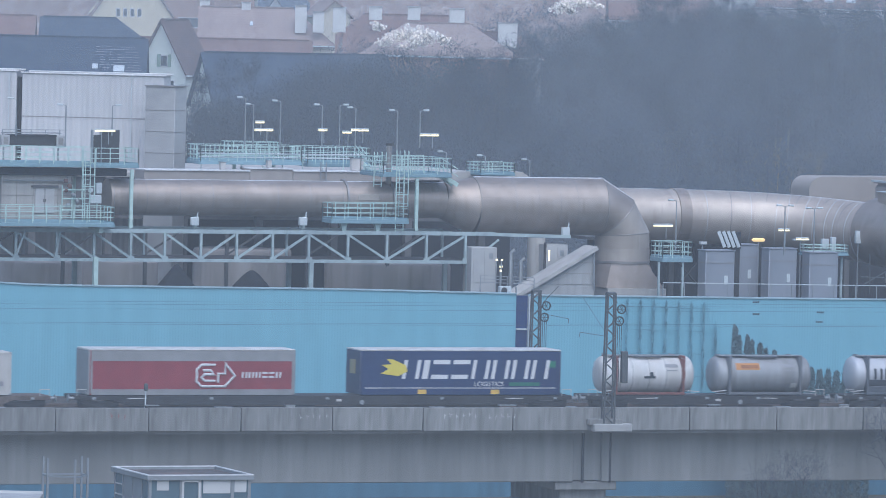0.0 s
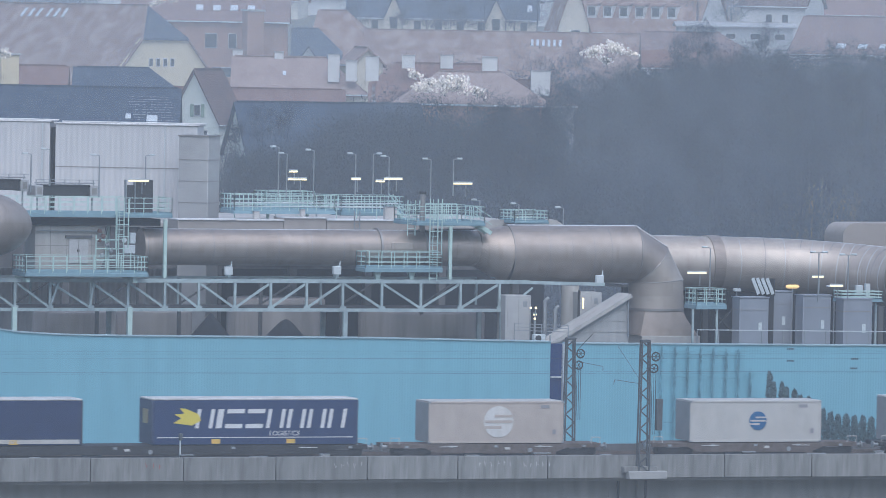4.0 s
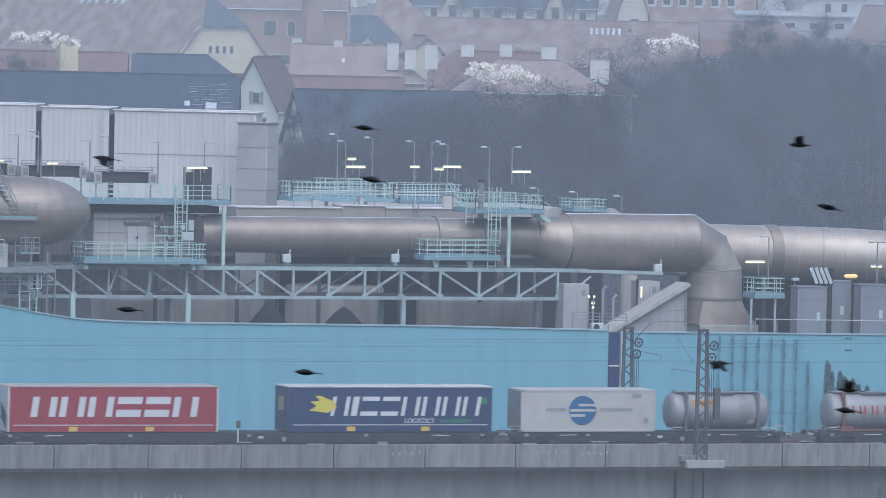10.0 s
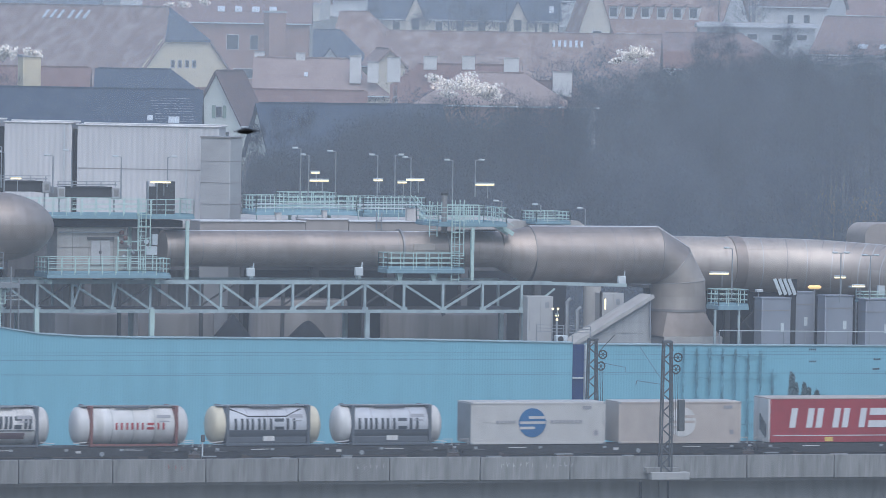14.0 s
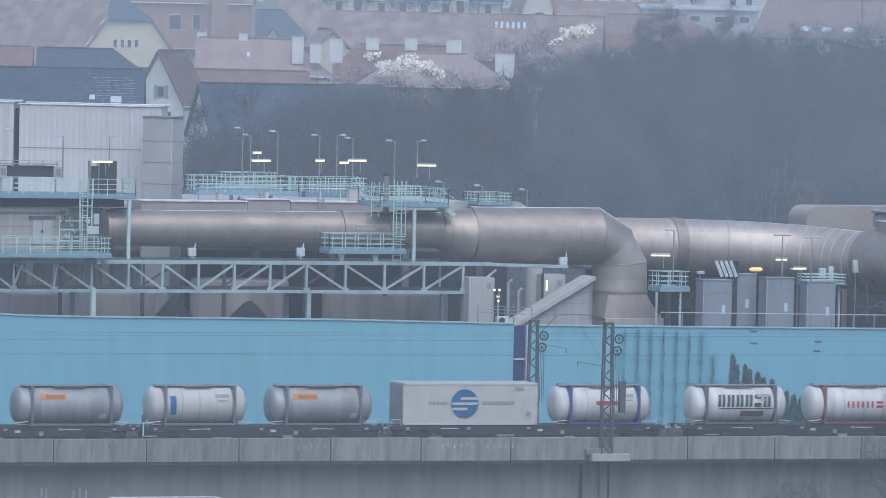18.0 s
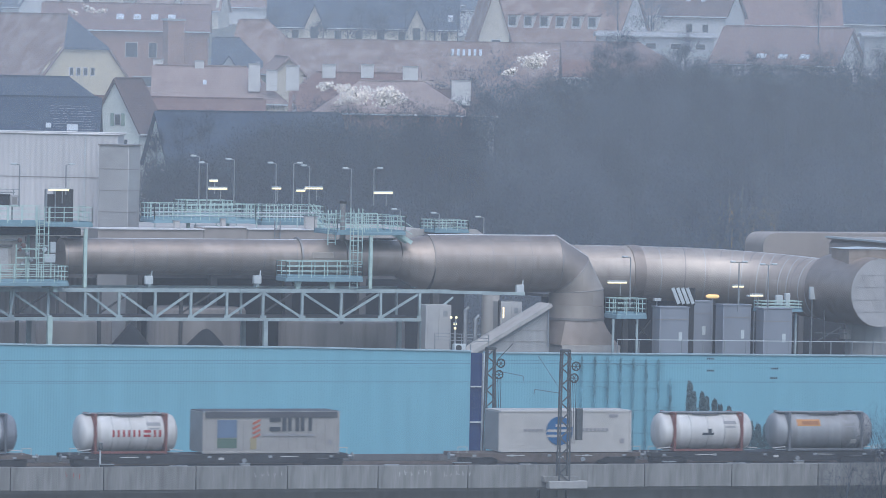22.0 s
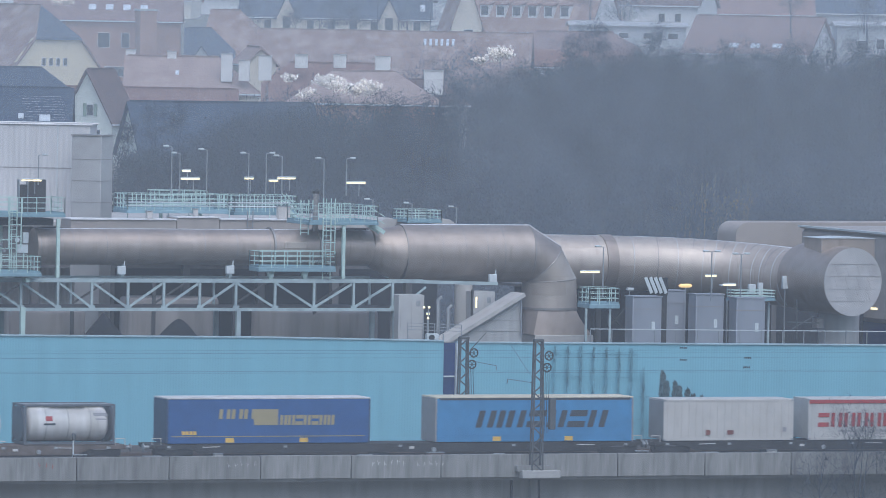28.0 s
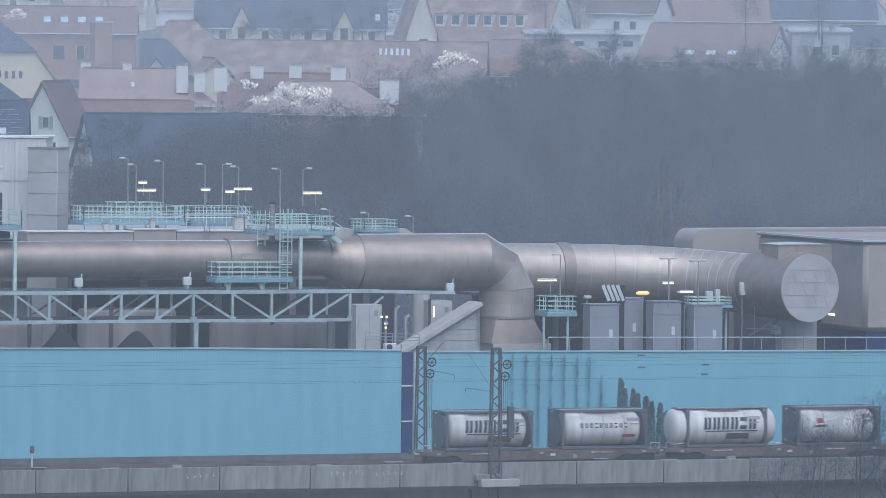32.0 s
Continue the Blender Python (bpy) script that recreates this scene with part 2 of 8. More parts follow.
GREY_CONC = material("grey_concrete_panel", (0.42, 0.42, 0.42), 0.85, vary=0.12, grain=2.5, stain=0.35, second=(0.34, 0.33, 0.32), streak=True, bump=0.01)
TOWER_METAL = material("grey_tower_panel", (0.46, 0.455, 0.455), 0.6, 0.0, vary=0.08, grain=1.5, stain=0.4)
PALE_CONC = material("pale_plant_concrete", (0.50, 0.48, 0.46), 0.85, vary=0.12, grain=2.0, stain=0.3, second=(0.36, 0.34, 0.33), streak=True, bump=0.01)
BRIDGE_CONC = material("weathered_bridge_concrete", (0.26, 0.26, 0.255), 0.9, vary=0.2, grain=6.0, stain=1.1, second=(0.17, 0.17, 0.168), streak=True, bump=0.012, each=0.08)
BEAM_CONC = material("bridge_beam_concrete", (0.265, 0.265, 0.26), 0.9, vary=0.16, grain=2.0, stain=0.5, second=(0.18, 0.18, 0.178), streak=True, bump=0.01)
DARK_STEEL = material("dark_wagon_steel", (0.05, 0.05, 0.055), 0.6, 0.2, vary=0.2, grain=5)
RUST_STEEL = material("rusty_wagon_frame", (0.15, 0.125, 0.115), 0.8, vary=0.2, grain=3, second=(0.09, 0.07, 0.06))
BALLAST = material("brown_ballast", (0.072, 0.068, 0.068), 0.95, vary=0.25, grain=12, stain=0.8, bump=0.03)
MAST_STEEL = material("mast_steel", (0.115, 0.125, 0.135), 0.6, 0.3, vary=0.15, grain=4)
WIRE = material("black_wire", (0.06, 0.07, 0.075), 0.5, 0.3, vary=0.1)
DARK_GLASS = material("dark_pane", (0.03, 0.04, 0.05), 0.12, vary=0.05, spec=0.5)
GROUND = material("winter_ground", (0.10, 0.09, 0.07), 0.95, vary=0.25, grain=0.6, stain=0.05, second=(0.06, 0.065, 0.04), bump=0.05)
LIT = material("lit_tube", (1.0, 0.78, 0.42), 0.4, vary=0.0, emit=1.9)
LIT_AMBER = material("amber_lamp", (1.0, 0.62, 0.22), 0.4, vary=0.0, emit=1.0)
# The hall's shade is put into both concretes; the drums carry stains too.
HALL_CONC = material("darkened_hall_concrete", (0.14, 0.14, 0.145), 0.9, vary=0.2, grain=1.5, stain=0.3, second=(0.11, 0.11, 0.115), streak=True)
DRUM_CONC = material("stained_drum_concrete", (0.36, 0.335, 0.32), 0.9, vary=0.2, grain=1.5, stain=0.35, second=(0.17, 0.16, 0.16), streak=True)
ROOM_PANEL = material("pale_room_panel", (0.47, 0.445, 0.42), 0.8, vary=0.12, grain=2.0, stain=0.5, second=(0.34, 0.31, 0.29), streak=True)
CAP_SHEET = material("pale_cap_sheet", (0.56, 0.54, 0.54), 0.5, 0.2, vary=0.10, grain=1.5, stain=0.6)
TAN_CLAD = material("tan_profile_sheet", (0.40, 0.36, 0.335), 0.6, 0.0, vary=0.08, grain=1.5, stain=0.3, bands=("X", 1.2, 0.003))
# Near-black blue: the shade of deep recesses is put into this colour.
DARK_VOID = material("dark_interior_shade", (0.040, 0.044, 0.055), 0.9, vary=0.08, grain=1.5)

# ---- ground and hillside ----
HILL_Y = [-5000, 90, 130, 200, 285, 330, 440, 620, 900, 1500, 3000, 5000]
HILL_Z = [0, 0, 3, 11, 19, 21, 28, 40, 62, 130, 230, 280]


def ground_z(x, y):
    v = y - 0.10 * x
    return float(np.interp(v, HILL_Y, HILL_Z)) + (0.8 * noise.noise((x / 60, y / 60, 0)) if v > 130 else 0.0)


def axis_steps(points):
    out = []
    for (a, b, n) in points:
        out += [a + (b - a) * i / n for i in range(n)]
    return out + [points[-1][1]]


gx = axis_steps([(-5000, -400, 12), (-400, 600, 50), (600, 5000, 12)])
gy = axis_steps([(-4000, -100, 10), (-100, 700, 60), (700, 5000, 16)])
sh = Shape()
sh.add([(x, y, ground_z(x, y)) for y in gy for x in gx],
       [(j * len(gx) + i, j * len(gx) + i + 1, (j + 1) * len(gx) + i + 1, (j + 1) * len(gx) + i) for j in range(len(gy) - 1) for i in range(len(gx) - 1)])
single("ground", sh, GROUND, "winter ground rising to a hillside", "ground", "structure")

# ---- railway viaduct ----
X0, X1 = -460.0, 420.0
viaduct = thing("viaduct", "grey weathered concrete railway viaduct with slab parapets", "viaduct", (0, 0, 0), kind="structure")
part("deck", Shape().box(X0, X1, -4.1, 8.6, 6.35, 6.9), BEAM_CONC, viaduct)
part("main_beam", Shape().box(X0, 14.2, -2.7, 7.2, 3.15, 6.35, 0.05), BEAM_CONC, viaduct)
part("main_beam", Shape().box(16.1, X1, -2.7, 7.2, 3.15, 6.35, 0.05), BEAM_CONC, viaduct)
part("beam_joint", Shape().box(14.2, 16.1, -2.45, 7.0, 3.25, 6.35), BEAM_CONC, viaduct)
for x in (14.83, 16.69):
    part("joint_gap", Shape().box(x - 0.07, x + 0.07, -2.715, -2.6, 3.1, 6.34), DARK_VOID, viaduct, "dark open joint between the beams")
part("ballast_bed", Shape().prism([(X0, 6.9), (X1, 6.9), (X1, 7.5), (X0, 7.5)], -3.0, 7.6), BALLAST, viaduct, "brown ballast bed")
for px in range(-7, 8):
    x = 15.15 + px * 46.0
    if X0 < x < X1:
        pier = part("pier", Shape().box(x - 1.6, x + 1.6, -2.0, 6.6, -0.5, 2.65, 0.08), BRIDGE_CONC, viaduct)
        part("pier_cap", Shape().box(x - 2.1, x + 2.1, -2.5, 7.0, 2.6, 3.15, 0.06), BRIDGE_CONC, viaduct)
for side in (-0.75, 0.75, 3.75, 5.25):
    part("rail", Shape().box(X0, X1, side - 0.035, side + 0.035, 7.5, 7.62), RUST_STEEL, viaduct)
slab_sh = Shape().box(0.02, 6.0, -4.4, -4.1, 6.53, 7.99, 0.025).mesh("parapet_slab", (0, 0, 0))
slab_sh.materials.append(BRIDGE_CONC)
for i in range(-34, 40):
    s = new("parapet_slab", slab_sh)
    s.parent = viaduct
    s.location = (3.29 + 6.04 * i, 0.006 * ((i * 7) % 5 - 2), 0.008 * ((i * 5) % 4))
for a, b in ((X0, 3.29 - 34 * 6.04), (3.29 + 40 * 6.04, X1)):
    part("parapet", Shape().box(a, b, -4.4, -4.1, 6.53, 7.99), BRIDGE_CONC, viaduct)
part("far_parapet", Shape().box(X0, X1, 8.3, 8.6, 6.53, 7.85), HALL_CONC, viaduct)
part("corbel", Shape().box(14.6, 17.2, -5.1, -4.42, 6.5, 7.0, 0.04), GREY_CONC, viaduct, "pale concrete mast bracket")
part("corbel_block", Shape().box(14.3, 16.6, -4.9, -4.42, 6.9, 7.3, 0.04), BRIDGE_CONC, viaduct)

# scrawled marks on the parapet, kept as plain strokes
CHALK = material("chalk_paint", (0.62, 0.62, 0.60), 0.8, vary=0.2)
REDPAINT = material("faded_red_paint", (0.42, 0.13, 0.10), 0.8, vary=0.2)
rnd = random.Random(4)
for (t0, n, m) in ((-4.88, 5, CHALK), (4.68, 6, CHALK), (7.73, 5, CHALK), (-17.25, 3, REDPAINT)):
    sh = Shape()
    for k in range(n):
        x, z = t0 + 0.42 * k, 7.45 + rnd.uniform(-0.05, 0.1)
        sh.bar((x, -4.42, z - 0.14), (x + rnd.uniform(-0.1, 0.1), -4.42, z + 0.14), 0.02, 0.025)
        sh.bar((x, -4.42, z), (x + rnd.uniform(0.05, 0.18), -4.42, z + rnd.uniform(-0.12, 0.12)), 0.02, 0.02)
    part("graffiti", sh, m, viaduct)

# ---- blue boundary wall ----
wall = thing("wall_blue", "light blue corrugated metal boundary wall of the plant", "wall", (0, 24, 0), kind="structure")
WL, WR = -150.0, 160.0
top = [(WL, 22.0), (-60, 19.0), (-31, 15.26 + 0.5), (-22.81, 15.26), (-19.73, 14.71), (-17.02, 14.30), (-13.92, 14.12), (-10.02, 14.05), (7.74, 13.91), (20.45, 13.67)]
sec1 = [(WL, -0.5), (top[-1][0], -0.5)] + top[::-1]
part("cladding", Shape().prism(sec1, 24.0, 24.5), BLUE_WALL, wall)
# Added darker band: paints the wall's shade as seen below the viaduct.
SHADE_BLUE = material("wall_shade_blue", (0.085, 0.20, 0.31), 0.6, vary=0.12, grain=1.5, stain=0.3, streak=True)
part("plinth", Shape().box(WL, WR, 23.9, 23.99, -0.5, 2.2, 0.01), SHADE_BLUE, wall, "darker blue band for the shade under the viaduct")
for (xa, za), (xb, zb) in zip(top[:-1], top[1:]):
    part("coping", Shape().bar((xa, 24.22, za + 0.04), (xb, 24.22, zb + 0.04), 0.62, 0.08), COPING, wall)
xs0, xs1 = 20.49, 21.47
zt = 13.56
part("recess_panel", Shape().box(xs0 + 0.06, xs1 - 0.06, 24.25, 24.6, -0.5, zt), NAVY_PANEL, wall, "dark navy glazed strip")
for zz in (zt - 2.3, zt - 4.7, zt - 7.1, zt - 9.5):
    part("transom", Shape().box(xs0 + 0.07, xs1 - 0.07, 24.1, 24.26, zz, zz + 0.09), CAP_METAL, wall)
part("jamb", Shape().box(xs1 - 0.1, xs1 + 0.02, 23.95, 24.4, -0.5, zt), CAP_METAL, wall)
zr0, zr1 = 13.56, 13.35
xr1 = 53.51
zr2 = zr1 + (zr1 - zr0) / (xr1 - xs1) * (WR - xr1)
part("cladding", Shape().prism([(xs1 + 0.03, -0.5), (WR, -0.5), (WR, zr2), (xs1 + 0.03, zr0)], 24.0, 24.5), BLUE_WALL, wall)
part("coping", Shape().bar((xs1 + 0.03, 24.22, zr0 + 0.04), (WR, 24.22, zr2 + 0.04), 0.62, 0.08), COPING, wall)

# ---- overhead line masts ----
def lattice_mast(x, y, z0, z1, w, label):
    m = thing("catenary_mast", label, "mast", (x, y, z0), group="overhead line masts")
    for sx in (-1, 1):
        for sy in (-1, 1):
            part("leg", Shape().bar((x + sx * w, y + sy * 0.2, z0), (x + sx * w * 0.72, y + sy * 0.16, z1), 0.09), MAST_STEEL, m)
    n = int((z1 - z0) / 0.55)
    for i in range(n):
        za, zb = z0 + (z1 - z0) * i / n, z0 + (z1 - z0) * (i + 1) / n
        s = 1 if i % 2 else -1
        part("brace", Shape().bar((x - s * w * 0.9, y - 0.2, za), (x + s * w * 0.9, y - 0.2, zb), 0.075), MAST_STEEL, m)
    part("head", Shape().box(x - 0.28, x + 0.28, y - 0.22, y + 0.22, z1 - 0.12, z1 + 0.06, 0.03), MAST_STEEL, m)
    for k, dz in enumerate((1.0, 1.75)):
        cx, cz = x + 0.62 - 0.12 * k, z1 - dz
        wheel = part("tension_wheel", Shape().tube([(cx + 0.27 * math.cos(a), y - 0.3, cz + 0.27 * math.sin(a)) for a in [2 * math.pi * i / 16 for i in range(17)]], 0.045, 6, False), WIRE, m)
        for a in range(3):
            c, s = math.cos(a * 1.05), math.sin(a * 1.05)
            part("spoke", Shape().bar((cx - 0.27 * c, y - 0.3, cz - 0.27 * s), (cx + 0.27 * c, y - 0.3, cz + 0.27 * s), 0.035), WIRE, m)
        part("wheel_arm", Shape().bar((x, y - 0.3, cz), (cx, y - 0.3, cz), 0.06), MAST_STEEL, m)
    for k in range(3):
        part("tension_rope", Shape().rod((x + 0.38 + 0.13 * k, y - 0.3, z1 - 1.9), (x + 0.38 + 0.13 * k, y - 0.3, z0 + 2.4), 0.018, 5), WIRE, m)
    return m


m1 = lattice_mast(15.65, -4.75, 6.95, 15.27, 0.36, "dark lattice steel catenary mast on a parapet bracket")
part("counterweight", Shape().box(16.35, 16.75, -5.2, -4.9, 9.6, 11.6, 0.03), MAST_STEEL, m1, "stacked iron counterweight")
part("cantilever", Shape().bar((15.3, -4.7, 12.55), (13.9, -4.0, 12.75), 0.03), MAST_STEEL, m1)
part("cantilever", Shape().bar((13.9, -4.0, 12.75), (13.85, -4.0, 12.45), 0.03), MAST_STEEL, m1)
part("stay", Shape().bar((15.4, -4.7, 12.7), (14.0, -4.2, 14.9), 0.022), MAST_STEEL, m1)
m2 = lattice_mast(16.05, 9.2, 7.0, 14.71, 0.36, "dark lattice steel catenary mast behind the tracks")
x2 = 16.05
part("cantilever", Shape().bar((x2 + 0.4, 9.0, 13.2), (x2 + 2.0, 8.4, 12.9), 0.03), MAST_STEEL, m2)
part("cantilever", Shape().bar((x2 + 2.0, 8.4, 12.9), (x2 + 2.0, 8.4, 12.6), 0.03), MAST_STEEL, m2)
part("stay", Shape().bar((x2 + 0.4, 9.0, 13.9), (x2 + 1.3, 8.6, 15.0), 0.045), MAST_STEEL, m2)

wires = thing("overhead_wires", "thin dark overhead wires along the tracks", "wires", (0, 0, 0), kind="structure")
for z, Y in ((14.35, 0.0), (12.93, 0.0), (13.93, 4.5), (12.78, 4.5), (13.39, 9.0)):
    part("wire", Shape().rod((-300, Y, z), (300, Y, z), 0.0055, 4), WIRE, wires)
for (p) in ((27.68, 0.00, 14.49), (27.70, 0.00, 13.72), (32.23, 0.00, 13.85), (32.17, 0.00, 13.23)):
    sh = Shape()
    for k in range(4):
        sh.lathe([(-0.03, 0.03), (-0.02, 0.065), (0.02, 0.065), (0.03, 0.03)], "x", (p[0] - 0.2 + 0.13 * k, p[1], p[2]), 8)
    part("insulator", sh, WIRE, wires)

# cable troughs and small boxes along the track
for k in range(22):
    x = -62 + 6.3 * k + 1.7 * ((k * 5) % 3)
    bxk = thing("track_box", "small grey trackside box by the parapet", "box", (x, -3.5, 7.5), group="trackside boxes")
    part("casing", Shape().box(x - 0.3, x + 0.3 + 0.25 * (k % 3), -3.65, -3.35, 7.5, 7.95 + 0.12 * (k % 2), 0.03), (GREY_CONC, DARK_STEEL, RUST_STEEL)[k % 3], bxk)
    part("lid", Shape().box(x - 0.33, x + 0.33 + 0.25 * (k % 3), -3.68, -3.32, 7.95 + 0.12 * (k % 2), 8.0 + 0.12 * (k % 2)), GALV, bxk)
# signal post beside the track
sx_, sz_ = -14.76, 7.0
post = thing("track_post", "slim grey post with a dark round head beside the track", "post", (sx_, -3.4, sz_))
part("pole", Shape().rod((sx_, -3.4, 6.9), (sx_, -3.4, 9.0), 0.05), CAP_METAL, post)
part("head", Shape().box(sx_ - 0.12, sx_ + 0.12, -3.55, -3.35, 9.0, 9.45, 0.05), MAST_STEEL, post)

# ---- plant: hall and tanks behind the wall ----
hall = thing("plant_hall", "long grey industrial hall with flat pale roof and open bays", "industrial building", (0, 52, 0), kind="")
zroof = 20.69
HX0, HX1 = -60.0, 62.0
# The back wall's dark colour stands for the shade inside the hall.
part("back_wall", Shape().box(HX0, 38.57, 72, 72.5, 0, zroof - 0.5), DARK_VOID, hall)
part("floor", Shape().box(HX0, HX1, 44, 72, 0, 0.3), HALL_CONC, hall)
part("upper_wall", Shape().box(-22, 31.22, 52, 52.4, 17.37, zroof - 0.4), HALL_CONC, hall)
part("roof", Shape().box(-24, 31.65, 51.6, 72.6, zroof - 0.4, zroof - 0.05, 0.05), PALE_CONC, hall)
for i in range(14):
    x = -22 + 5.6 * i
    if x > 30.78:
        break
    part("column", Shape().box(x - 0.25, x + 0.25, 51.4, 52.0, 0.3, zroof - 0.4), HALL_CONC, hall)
part("roof_step", Shape().prism([(25.91, 21.01), (30.86, 21.03), (31.47, 20.63), (31.47, 19.50), (25.29, 19.48), (25.27, 20.68)], 50, 52), PALE_CONC, hall)
part("roof_kerb", Shape().bar((13.71, 51.00, 20.83), (19.44, 51.00, 20.78), 0.5, 0.25), CAP_METAL, hall)
part("roof_kerb", Shape().bar((5.58, 51.20, 20.66), (13.78, 51.20, 20.54), 0.3, 0.12), CAP_METAL, hall)

def drum(x0, x1, y, ztop, label, mat):
    d = thing("settling_drum", label, "tank", ((x0 + x1) / 2, y, 0), group="process drums")
    r = (x1 - x0) / 2
    part("shell", Shape().lathe([(0.3, r), (ztop - 0.15, r), (ztop, r - 0.1)], "z", ((x0 + x1) / 2, y, 0), 36), mat, d)
    return d


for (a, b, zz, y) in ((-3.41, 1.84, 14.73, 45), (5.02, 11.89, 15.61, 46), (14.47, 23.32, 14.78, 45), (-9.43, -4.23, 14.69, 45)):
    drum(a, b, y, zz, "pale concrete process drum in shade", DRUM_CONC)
for cx in (2.67, 8.07):
    h = thing("hopper", "dark conical hopper between the drums", "hopper", (cx, 43, 0), group="hoppers")
    part("cone", Shape().lathe([(12.62 - 4, 1.9), (12.93, 1.5), (14.66, 0.08)], "z", (cx, 43, 0), 20), DARK_VOID, h)

# ---- pipe bridge truss ----
truss = thing("pipe_bridge", "pale blue-grey steel truss bridge carrying a large duct", "truss bridge", (10, 36, 0))
zt_, zb_ = 17.29, 15.33
zt2_, zb2_ = 17.38, 15.51
nodes = [-21.34, -19.00, -16.64, -14.20, -11.75, -8.89, -6.26, -3.65, -1.24, 1.34, 3.90, 6.48, 9.09, 11.92, 14.75, 17.64, 20.50]
ups = [0, 0, 0, 0, 0, 0, 0, 0, 0, 1, 1, 1, 0, 0, 1, 1]
for y, sc in ((34.0, 1.0), (38.5, 1.0)):
    part("top_chord", Shape().bar((nodes[0], y, zt_), (nodes[-1] + (2.2 if y < 35 else 0), y, zt_), 0.20, 0.26), TRUSS_STEEL, truss)
    part("bottom_chord", Shape().bar((nodes[0], y, zb_), (nodes[-1], y, zb_), 0.20, 0.22), TRUSS_STEEL, truss)
    if y > 36:
        for x in nodes[::4]:
            part("vertical", Shape().bar((x, y, zb_ + 0.11), (x, y, zt_ - 0.13), 0.16, 0.14), TRUSS_STEEL, truss)
        continue
    for i, x in enumerate(nodes):
        part("vertical", Shape().bar((x, y, zb_ + 0.11), (x, y, zt_ - 0.13), 0.19, 0.16), TRUSS_STEEL, truss)
        part("gusset", Shape().box(x - 0.22, x + 0.22, y - 0.13, y - 0.10, zb_ - 0.1, zb_ + 0.28), TRUSS_STEEL, truss)
    for i in range(len(nodes) - 1):
        a, b = nodes[i] + 0.12, nodes[i + 1] - 0.12
        lo, hi = zb_ + 0.2, zt_ - 0.2
        p, q = ((a, y, lo), (b, y, hi)) if ups[i] else ((a, y, hi), (b, y, lo))
        part("diagonal", Shape().bar(p, q, 0.14, 0.15), TRUSS_STEEL, truss)
for i, x in enumerate(nodes):
    part("cross_tie", Shape().bar((x, 34.1, zb_), (x, 38.4, zb_), 0.14, 0.14), TRUSS_STEEL, truss)
    part("cross_tie", Shape().bar((x, 34.1, zt_ - 0.05), (x, 38.4, zt_ - 0.05), 0.14, 0.14), TRUSS_STEEL, truss)
part("walkway_plate", Shape().box(nodes[0], nodes[-1], 34.2, 38.3, zb_ + 0.1, zb_ + 0.16), DARK_STEEL, truss)
for x in (-14.22, -6.15, 9.28, 20.73):
    part("support_column", Shape().bar((x, 34, 0), (x, 34, zb_ - 0.11), 0.30, 0.3), TRUSS_STEEL, truss)
    part("support_column", Shape().bar((x, 38.5, 0), (x, 38.5, zb_ - 0.11), 0.30, 0.3), TRUSS_STEEL, truss)
for x in (-15.44, -7.4):
    part("front_pillar", Shape().bar((x, 30, 0), (x, 30, 15.68), 0.30, 0.3), TEAL_STEEL, truss)
for xa_s, xb_s in ((-11.81, -11.17), (-9.02, -8.68)):
    part("strut", Shape().bar((xa_s, 33.86, zb_ + 0.12), (xb_s, 33.86, zt_ - 0.05), 0.13, 0.13), TRUSS_STEEL, truss)
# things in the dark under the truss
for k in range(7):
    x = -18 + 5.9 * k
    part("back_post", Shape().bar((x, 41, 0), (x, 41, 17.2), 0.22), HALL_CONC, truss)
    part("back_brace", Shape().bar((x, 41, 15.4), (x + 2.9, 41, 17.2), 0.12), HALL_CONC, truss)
# arm that carries on past the last node
part("arm", Shape().bar((nodes[-1] + 0.3, 34, zt_), (28.25, 34.00, 17.14), 0.18, 0.22), TRUSS_STEEL, truss)
part("arm_brace", Shape().bar((21.01, 34.10, 15.33), (22.98, 34.10, 16.89), 0.12, 0.12), TRUSS_STEEL, truss)

# ---- the large duct ----
def ring_band(x, y, z, r, w=0.14, d=0.06, axis="x"):
    return Shape().lathe([(-w, r * 0.98), (-w, r + d), (w, r + d), (w, r * 0.98)], axis, (x, y, z), 40)


YP = 37.0
duct = thing("flue_duct", "large grey sheet-metal flue duct with mitred elbow", "duct", (10, YP, 15))
z1_, z2_ = 20.69, 18.22
r1, zc1 = (z1_ - z2_) / 2, (z1_ + z2_) / 2
z3_, z4_ = 21.12, 17.12
r2, zc2 = (z3_ - z4_) / 2, (z3_ + z4_) / 2
xa, xt0, xt1, xe = -4.48, 19.83, 22.04, 31.60
part("slim_run", Shape().tube([(xa, YP, zc1), (xt0, YP, zc1)], r1, 48), PIPE_METAL, duct)
part("taper", Shape().tube([(xt0, YP, zc1), (xt1, YP, zc2)], [r1, r2], 48), PIPE_METAL, duct)
part("wide_run", Shape().tube([(xt1, YP, zc2), (xe, YP, zc2)], r2, 48), PIPE_METAL, duct)
xd0, xd1 = 31.45, 35.27
rd, xdc = (xd1 - xd0) / 2, (xd0 + xd1) / 2
zel = 16.22
inner = (31.41, 17.15)
outer = [(31.56, 21.13), (33.94, 19.69), (35.19, 17.42), (35.26, 16.23)]
inners = [inner, inner, inner, (inner[0], zel)]
rings = []
